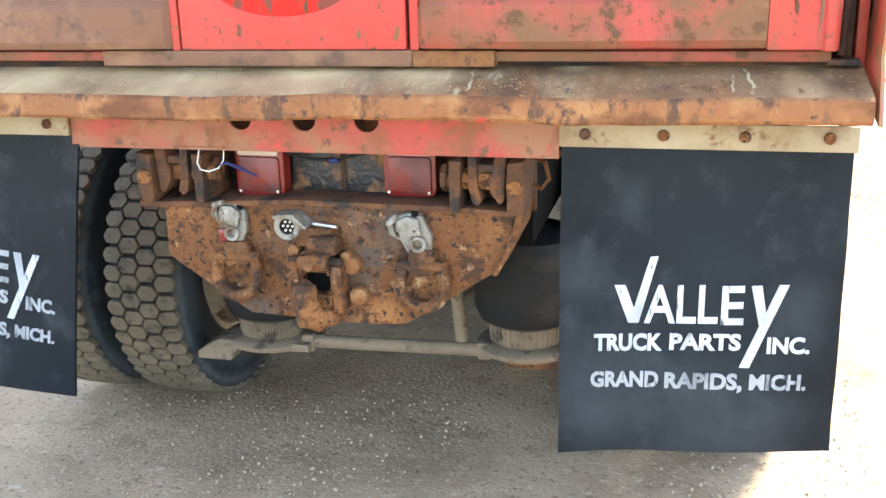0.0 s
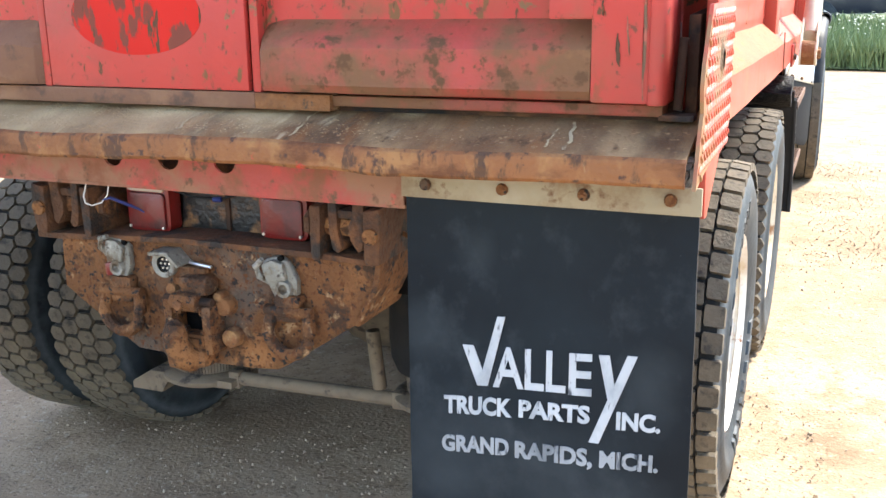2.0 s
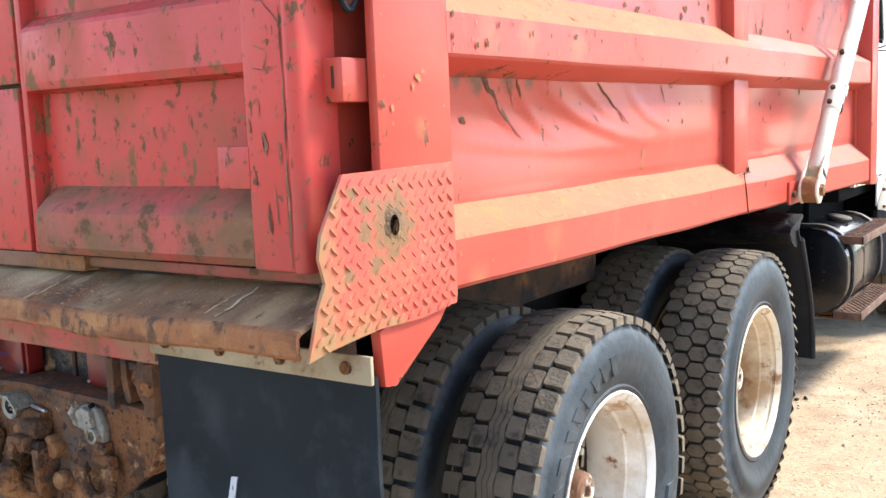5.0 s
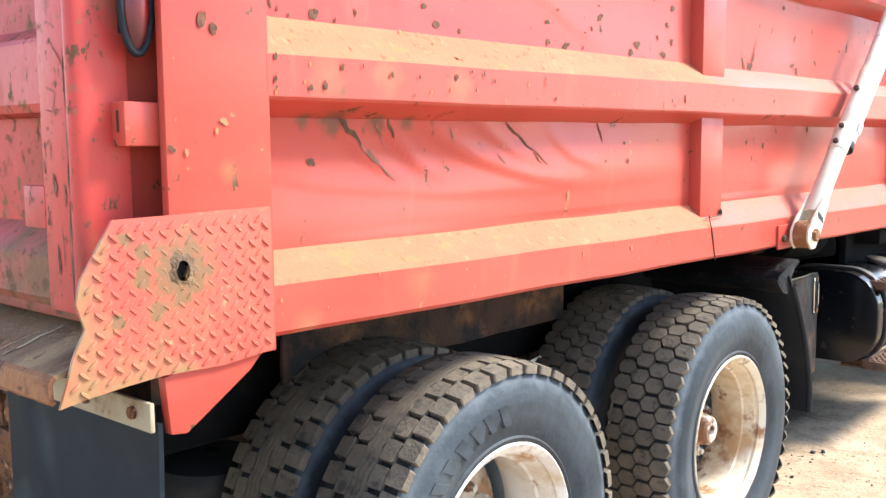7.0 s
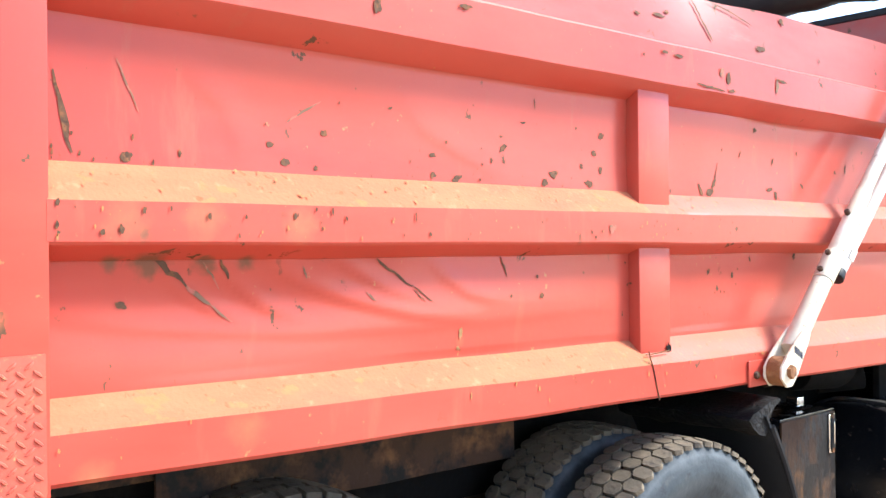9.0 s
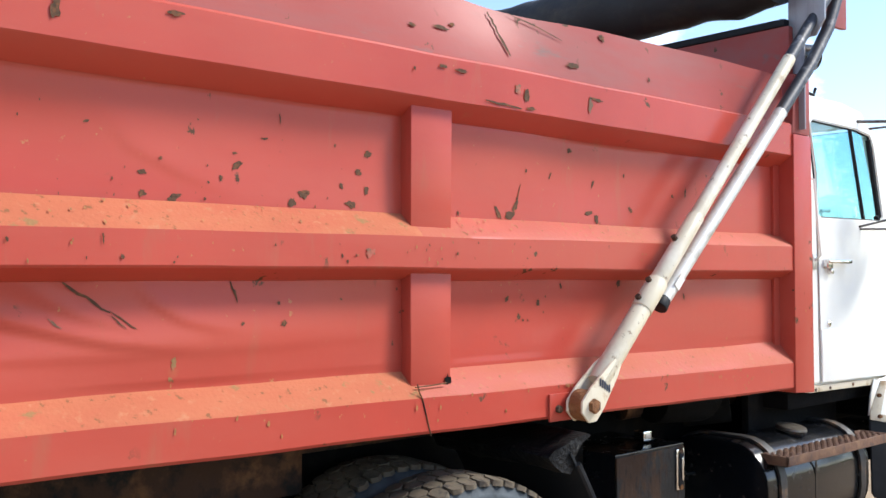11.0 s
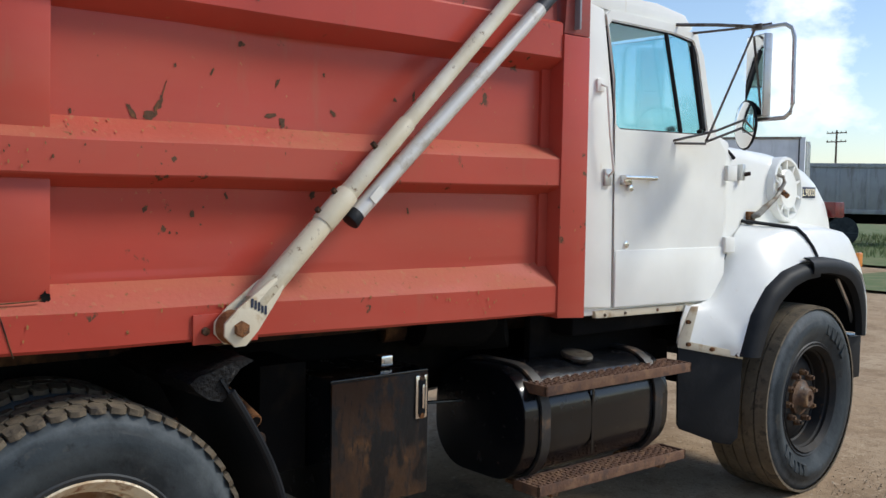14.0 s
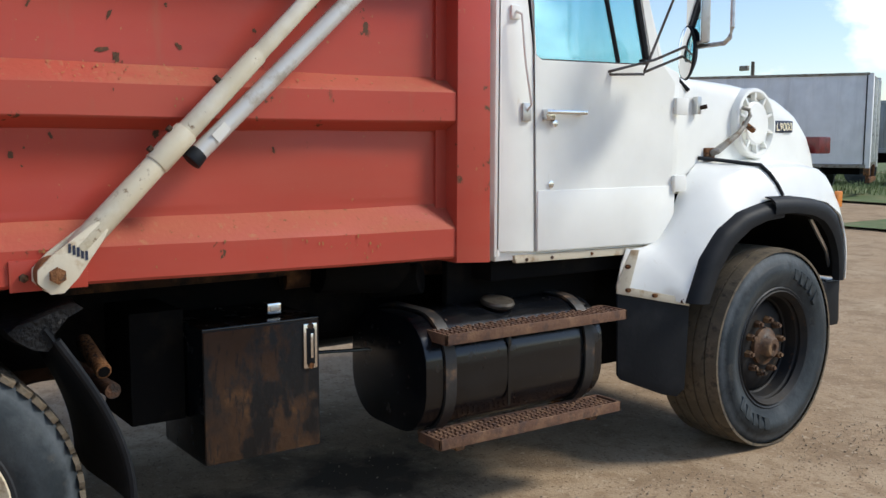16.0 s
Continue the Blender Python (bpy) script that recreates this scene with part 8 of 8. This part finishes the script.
def sheet_x(y, z):
    return 1.1352 + (dent(y, z) if 1.34 < z < 2.12 else 0)


# (place along, height, half width and half height in millimetres)
UPPER_REAR = ((1.535, 1.886, 14, 6), (1.534, 1.831, 12, 11), (1.62, 1.822, 20, 12), (1.808, 1.922, 20, 11), (1.801, 1.956, 9, 4), (1.758, 1.883, 6, 8), (1.808, 1.884, 7, 6), (1.985, 1.828, 13, 16), (2.024, 1.856, 19, 14), (1.897, 2.005, 12, 4), (2.158, 1.886, 8, 10), (2.256, 1.99, 15, 11), (2.221, 1.933, 13, 10), (2.249, 1.878, 9, 13), (2.191, 1.833, 20, 13), (1.584, 1.925, 5, 6), (1.72, 1.87, 4, 4), (2.136, 2.006, 4, 6), (1.69, 2.037, 3, 3), (1.392, 2.002, 8, 4))
UPPER_FRONT = ((2.809, 1.837, 8, 30), (2.868, 1.826, 22, 16), (3.182, 2.08, 12, 12), (2.951, 1.989, 5, 7), (3.08, 1.98, 5, 14), (3.324, 1.966, 6, 18), (3.341, 1.832, 13, 20), (3.294, 1.853, 25, 9), (3.55, 1.876, 10, 14), (3.51, 2.009, 6, 8), (3.82, 1.946, 7, 13), (3.906, 1.963, 7, 24), (1.18, 1.92, 12, 10), (1.06, 1.84, 15, 9), (1.15, 1.83, 9, 7), (1.02, 1.88, 9, 8), (0.66, 1.83, 15, 12))
LOWER = ((1.936, 1.541, 5, 7), (1.952, 1.483, 11, 10), (1.819, 1.487, 5, 6), (2.152, 1.549, 4, 4), (2.364, 1.577, 4, 5), (2.852, 1.538, 7, 14), (3.01, 1.523, 9, 13), (2.935, 1.462, 4, 6), (2.959, 1.462, 4, 6), (3.127, 1.582, 7, 12), (3.881, 1.532, 7, 13), (3.459, 1.587, 13, 13), (0.646, 1.509, 14, 11))
for k, (y, z, w, h) in enumerate(UPPER_REAR + UPPER_FRONT + LOWER):
    lay_on(scar(y, z, w / 1000, h / 1000, 7 * k, 0.5 * math.sin(k * 7)), sheet_x, sheet, chip_mat, "paint_chip")
for k, (y, z, w, h) in enumerate(((1.619, 1.389, 10, 15), (1.611, 1.345, 8, 9))):
    lay_on(scar(y, z, w / 1000, h / 1000, 500 + k), sheet_x, sheet, olive_stain, "olive_stain")
for k, (y0, z0, y1, z1, w) in enumerate(((2.924, 1.94, 2.905, 1.88, 3), (2.91, 1.89, 2.88, 1.825, 12), (1.943, 2.082, 1.947, 2.05, 3), (1.455, 1.518, 1.489, 1.484, 3), (1.785, 1.604, 1.806, 1.544, 5), (0.712, 1.615, 0.80, 1.545, 9), (0.785, 1.557, 0.86, 1.50, 7), (0.85, 1.508, 0.915, 1.458, 4), (0.839, 1.600, 0.884, 1.537, 4), (1.334, 1.602, 1.45, 1.525, 6), (1.45, 1.53, 1.518, 1.481, 3), (1.106, 1.585, 1.12, 1.556, 4), (0.877, 1.611, 0.906, 1.560, 6), (0.64, 2.04, 0.69, 1.93, 4), (1.07, 1.94, 1.17, 2.0, 4), (0.50, 2.0, 0.54, 1.83, 9), (1.30, 1.515, 1.33, 1.49, 4))):
    lay_on(streak(y0, z0, y1, z1, w / 1000, k), sheet_x, sheet, scuff_mat if w in (4, 7) else chip_mat, "scratch")
for k, (y, z, w, h) in enumerate(((1.137, 1.716, 4, 15), (1.178, 1.70, 6, 9), (1.089, 1.72, 4, 9), (1.447, 1.665, 9, 8), (1.399, 1.708, 4, 16), (1.581, 1.652, 5, 5), (1.877, 1.702, 5, 5), (2.637, 1.725, 5, 5), (2.479, 1.67, 4, 5), (2.147, 1.677, 4, 7), (0.61, 1.67, 10, 12), (0.66, 1.71, 7, 10), (0.81, 1.70, 6, 11), (0.57, 1.665, 11, 9), (0.72, 1.715, 5, 7), (0.90, 1.70, 6, 8))):
    lay_on(scar(y, z, w / 1500, h / 1250, 80 + k), lambda y_, z_: 1.2195, rib, chip_mat, "paint_chip")
lay_on(scar(2.2, 1.686, 0.018, 0.014, 190), lambda y_, z_: 1.2195, rib, scuff_mat, "paint_chip")
for k, (y, z, w, h) in enumerate(((2.485, 2.28, 22, 6), (2.563, 2.276, 28, 7), (2.823, 2.25, 17, 20), (2.866, 2.232, 12, 26), (2.885, 2.19, 26, 7), (3.197, 2.239, 14, 28), (3.236, 2.262, 34, 7), (2.368, 2.257, 5, 7), (1.28, 2.245, 12, 26), (1.58, 2.285, 24, 7))):
    lay_on(scar(y, z, w / 1000, h / 1000, 220 + k), lambda y_, z_: 1.2195, toprib, chip_mat if k not in (2, 5) else scuff_mat, "paint_chip")
lay_on(streak(2.67, 2.193, 2.84, 2.186, 0.005, 20), lambda y_, z_: 1.2195, toprib, chip_mat, "scratch")


def board_x(y, z):
    k = min(max((z - 2.318) / 0.232, 0), 1)
    w = 0.020 * noise.noise((y * 1.3, 0, 11)) - 0.03 * math.exp(-((y - 2.75) / 0.25) ** 2)
    return 1.1845 - 0.02 * k + w * k ** 1.5 + 0.001


for k, (y, z, w, h) in enumerate(((3.148, 2.384, 30, 13), (3.327, 2.515, 18, 16), (3.604, 2.393, 6, 10), (2.512, 2.418, 42, 6), (2.393, 2.405, 18, 5), (2.569, 2.437, 16, 6))):
    lay_on(scar(y, z, w / 1000, h / 1000, 260 + k), board_x, board, chip_mat, "paint_chip")
for k, (y0, z0, y1, z1, w) in enumerate(((2.754, 2.519, 2.79, 2.44, 7), (2.785, 2.45, 2.825, 2.369, 8), (2.85, 2.53, 3.10, 2.47, 4), (1.30, 2.40, 1.34, 2.33, 9))):
    lay_on(streak(y0, z0, y1, z1, w / 1000, 40 + k), board_x, board, chip_mat, "scratch")
# burnt notch and rust at the foot of the middle post
lay_on(flake(2.535, 1.287, 0.016, 3, 1.2), lambda y_, z_: 1.1845, parts_named("side_post"), grime_shade_black, "burnt_notch")
# crack down the rail where it was spliced
CRACK = [(2.382, 1.286), (2.389, 1.263), (2.403, 1.238), (2.418, 1.188), (2.437, 1.122)]
cb_ = bmesh.new()
tube([(1.2175, y, z) for y, z in CRACK], 0.0022, 6, cb_)
tube([(1.1995, 2.39, 1.274), (1.2, 2.46, 1.276), (1.199, 2.52, 1.279)], 0.0025, 6, cb_)
part("splice_crack", cb_, rust_dark, parts_named("side_rail"), "dark crack in the spliced rail")
# light scuffs on the rear post
for k, (y, z, s, m_) in enumerate(((0.31, 1.78, 13, chip_mat), (0.335, 1.765, 9, chip_mat), (0.353, 1.592, 8, olive_stain), (0.335, 1.574, 6, olive_stain), (0.29, 2.10, 16, chip_mat), (0.236, 1.542, 7, chip_mat), (0.267, 1.535, 6, olive_stain))):
    lay_on(flake(y, z, s / 1000, 120 + k, 1.4, 0.5 * (k % 3)), lambda y_, z_: 1.2185, parts_named("rear_post"), m_, "paint_chip")
# scrapes on the gate's stile and the rusted seam along its edge
for k, (x0, z0, x1, z1, w) in enumerate(((1.108, 1.72, 1.110, 1.60, 3), (1.110, 1.60, 1.108, 1.46, 4), (1.108, 1.45, 1.106, 1.25, 5), (1.06, 1.74, 1.108, 1.69, 3), (1.04, 1.655, 1.075, 1.645, 3), (1.075, 1.645, 1.062, 1.61, 3), (1.062, 1.61, 1.035, 1.615, 2), (1.055, 1.50, 1.060, 1.455, 9), (1.092, 1.48, 1.096, 1.44, 7), (1.058, 1.37, 1.062, 1.31, 6), (1.02, 1.525, 1.021, 1.50, 4), (1.045, 1.56, 1.047, 1.53, 3), (1.03, 1.43, 1.03, 1.40, 4), (1.075, 1.40, 1.08, 1.33, 3), (1.05, 1.9, 1.055, 1.78, 3), (1.08, 1.96, 1.082, 1.85, 4))):
    pts = streak(x0, z0, x1, z1, w / 1500, 700 + k)
    sb_ = bmesh.new()
    sb_.faces.new([sb_.verts.new((x, 0.0925, z)) for x, z in pts])
    bmesh.ops.triangulate(sb_, faces=sb_.faces)
    part("scrape", sb_, scuff_mat if k % 3 else chip_mat, gate)

# small chips and rust specks strewn along the ribs, the rail and the sheet
def specks(name, host, count, seed, spot, material, small=0.0016, big=0.006):
    rnd = random.Random(seed)
    b = bmesh.new()
    for _ in range(count):
        x, y, z, nx, nz = spot(rnd)
        r = small + (big - small) * rnd.random() ** 2.5
        t = Vector((-nz, 0, nx))
        ring = []
        for k in range(7):
            a = 2 * math.pi * k / 7
            q = r * rnd.uniform(0.5, 1.2)
            ring.append(b.verts.new(Vector((x, y, z)) + Vector((0, 1, 0)) * q * 0.8 * math.cos(a) + t * q * 1.7 * math.sin(a)))
        b.faces.new(ring)
    return tagged(part(name, b, material, host), kind="stuff")


def clustered(rnd, lo, hi, n, seed):
    """A place along the body, thicker round a few spots."""
    own = random.Random(seed)
    c = [lo + (hi - lo) * own.random() ** 1.5 for _ in range(n)]
    y = rnd.gauss(rnd.choice(c), 0.09) if rnd.random() < 0.7 else rnd.uniform(lo, hi)
    return min(max(y, lo), hi)


def on_rib_face(rnd):
    y = clustered(rnd, 0.48, 4.55, 9, 3)
    return 1.2202, y, along(y, 1.650, 1.650) + 0.075 * rnd.random() ** 0.7, 1.0, 0.0


def on_rail_edge(rnd):
    y = clustered(rnd, 0.48, 4.55, 10, 5)
    return 1.2202, y, along(y, 1.262, 1.217) - 0.09 * rnd.random() ** 2.2, 1.0, 0.0


def on_rib_top(rnd):
    y = clustered(rnd, 0.48, 4.55, 10, 6)
    f = rnd.random()
    return 1.213 - 0.072 * f, y, along(y, 1.738, 1.761) + f * along(y, 0.072, 0.050) + 0.0035, 0.70, 0.71


def on_sheet_foot(rnd):
    y = clustered(rnd, 0.5, 4.55, 10, 7)
    z = 1.818 + 0.25 * rnd.random() ** 3
    return sheet_x(y, z) + 0.0022, y, z, 1.0, 0.0


orange_speck = surface("orange_rust_speck", (0.33, 0.15, 0.05), 0.9, 0, [((0.18, 0.085, 0.04), 60, 0.5, 0.62, ONE, 0.9)], 0.2, 90)
specks("chip_speck", rib, 26, 31, on_rib_face, chip_mat)
specks("rust_speck", rib, 70, 32, on_rib_face, orange_speck, 0.001, 0.005)
specks("rust_speck", parts_named("side_rail"), 110, 33, on_rail_edge, orange_speck, 0.001, 0.006)
specks("rust_speck", rib, 200, 34, on_rib_top, orange_speck, 0.001, 0.005)
specks("chip_speck", sheet, 60, 35, on_sheet_foot, chip_mat, 0.0014, 0.006)

# ---- beyond the yard: a dark van and a concrete block in the weeds ----
def build_van():
    root = tagged(new("parked_van"), "dark blue parked van standing among tall weeds", "van")
    root.matrix_basis = Matrix.Translation((2.62, 26.4, 0.26)) @ Matrix.Scale(1.32, 4)
    body = prism([(-2.2, 0.45), (-2.25, 0.95), (-2.05, 1.12), (-1.2, 1.22), (-0.7, 1.78), (-0.5, 1.86), (2.1, 1.90), (2.3, 1.7), (2.35, 0.5)], "y", -0.85, 0.85, 0.05)
    part("body", body, van_paint, root)
    for x0, x1 in ((-0.62, 0.25), (0.35, 1.2), (1.3, 2.1)):
        part("window", box_bm(x0, x1, -0.862, -0.85, 1.28, 1.72, 0.004), black_plastic, root)
    for x in (-1.45, 1.5):
        for y in (-0.88, 0.66):
            wh = part("wheel", rod((x, y, 0.36), (x, y + 0.22, 0.36), 0.36, seg=28, bevel=0.03), rubber, root)
            part("rim", rod((x, y - 0.005, 0.36), (x, y + 0.02, 0.36), 0.21, seg=24, bevel=0.01), rim_white, wh)
    return root


van_paint = surface("dark_blue_paint", (0.012, 0.017, 0.03), 0.3, 0, [((0.05, 0.05, 0.05), 2, 0.5, 0.7, ONE, 0.5)], 0.02, 20)
build_van()
cb = box_bm(-0.9, 0.9, -0.4, 0.4, 0.0, 0.95, 0.06, 3)
for v in cb.verts:
    v.co += Vector((0.03, 0.03, 0.02)) * noise.noise(v.co * 2.0)
blk = tagged(part("concrete_block", cb, concrete, None, "weathered grey concrete barrier block in weeds"), category="block")
blk.matrix_basis = Matrix.Translation((3.7, 23.0, 0.20)) @ pose(0, 0, 0, 0, 0, 12)
rnd = random.Random(12)
fv, ff = [], []
for _ in range(420):
    x, y, z, r = rnd.uniform(1.0, 6.0), rnd.uniform(19.8, 23.5), rnd.uniform(0.45, 0.95), rnd.uniform(0.015, 0.035)
    k = len(fv)
    fv += [(x - r, y, z), (x, y - r, z + r * 0.4), (x + r, y, z), (x, y + r, z + r * 0.4), (x, y, z + r * 0.8)]
    ff += [(k, k + 1, k + 4), (k + 1, k + 2, k + 4), (k + 2, k + 3, k + 4), (k + 3, k, k + 4)]
me = bpy.data.meshes.new("weed_flowers")
me.from_pydata(fv, [], ff)
me.materials.append(flower_mat)
tagged(new("weed_flowers", me), "small pale wild flowers among the weeds", "flowers", kind="stuff")


# a yellow loader beyond the bank, next to the van
def build_loader():
    root = tagged(new("wheel_loader"), "yellow wheel loader parked behind the weedy bank", "loader")
    root.matrix_basis = Matrix.Translation((-2.1, 28.6, 0.24)) @ pose(0, 0, 0, 0, 0, 6)
    body = prism([(-1.6, 0.75), (-1.55, 1.35), (-0.7, 1.5), (0.9, 1.42), (1.2, 1.1), (1.15, 0.75)], "y", -0.6, 0.6, 0.05)
    part("body", body, yellow_paint, root)
    part("cab", prism([(-0.6, 1.45), (-0.5, 2.35), (0.35, 2.35), (0.5, 1.42)], "y", -0.5, 0.5, 0.05), black_plastic, root, "dark glazed cab")
    part("cab_roof", box_bm(-0.65, 0.45, -0.56, 0.56, 2.35, 2.45, 0.03), yellow_paint, root)
    part("bucket", prism([(1.5, 0.55), (1.55, 1.15), (2.0, 1.3), (2.15, 1.22), (1.75, 1.05), (1.75, 0.62), (2.1, 0.5)], "y", -0.9, 0.9, 0.02), yellow_paint, root)
    for y in (-0.45, 0.45):
        part("lift_arm", prism([(0.6, 1.2), (0.7, 1.35), (1.65, 1.0), (1.6, 0.85)], "y", y - 0.05, y + 0.05, 0.01), yellow_paint, root)
    for x in (-0.95, 0.85):
        for y in (-0.82, 0.52):
            wh = part("wheel", rod((x, y, 0.52), (x, y + 0.3, 0.52), 0.52, seg=28, bevel=0.05), rubber, root)
            part("rim", rod((x, y - 0.005, 0.52), (x, y + 0.305, 0.52), 0.27, seg=24, bevel=0.01), yellow_paint, wh)
    return root


yellow_paint = surface("loader_yellow", (0.55, 0.30, 0.035), 0.5, 0, [((0.36, 0.20, 0.05), 3, 0.5, 0.7, ONE, 0.7), ((0.14, 0.08, 0.04), 14, 0.62, 0.70, ONE, 0.8)], 0.1, 30)
build_loader()
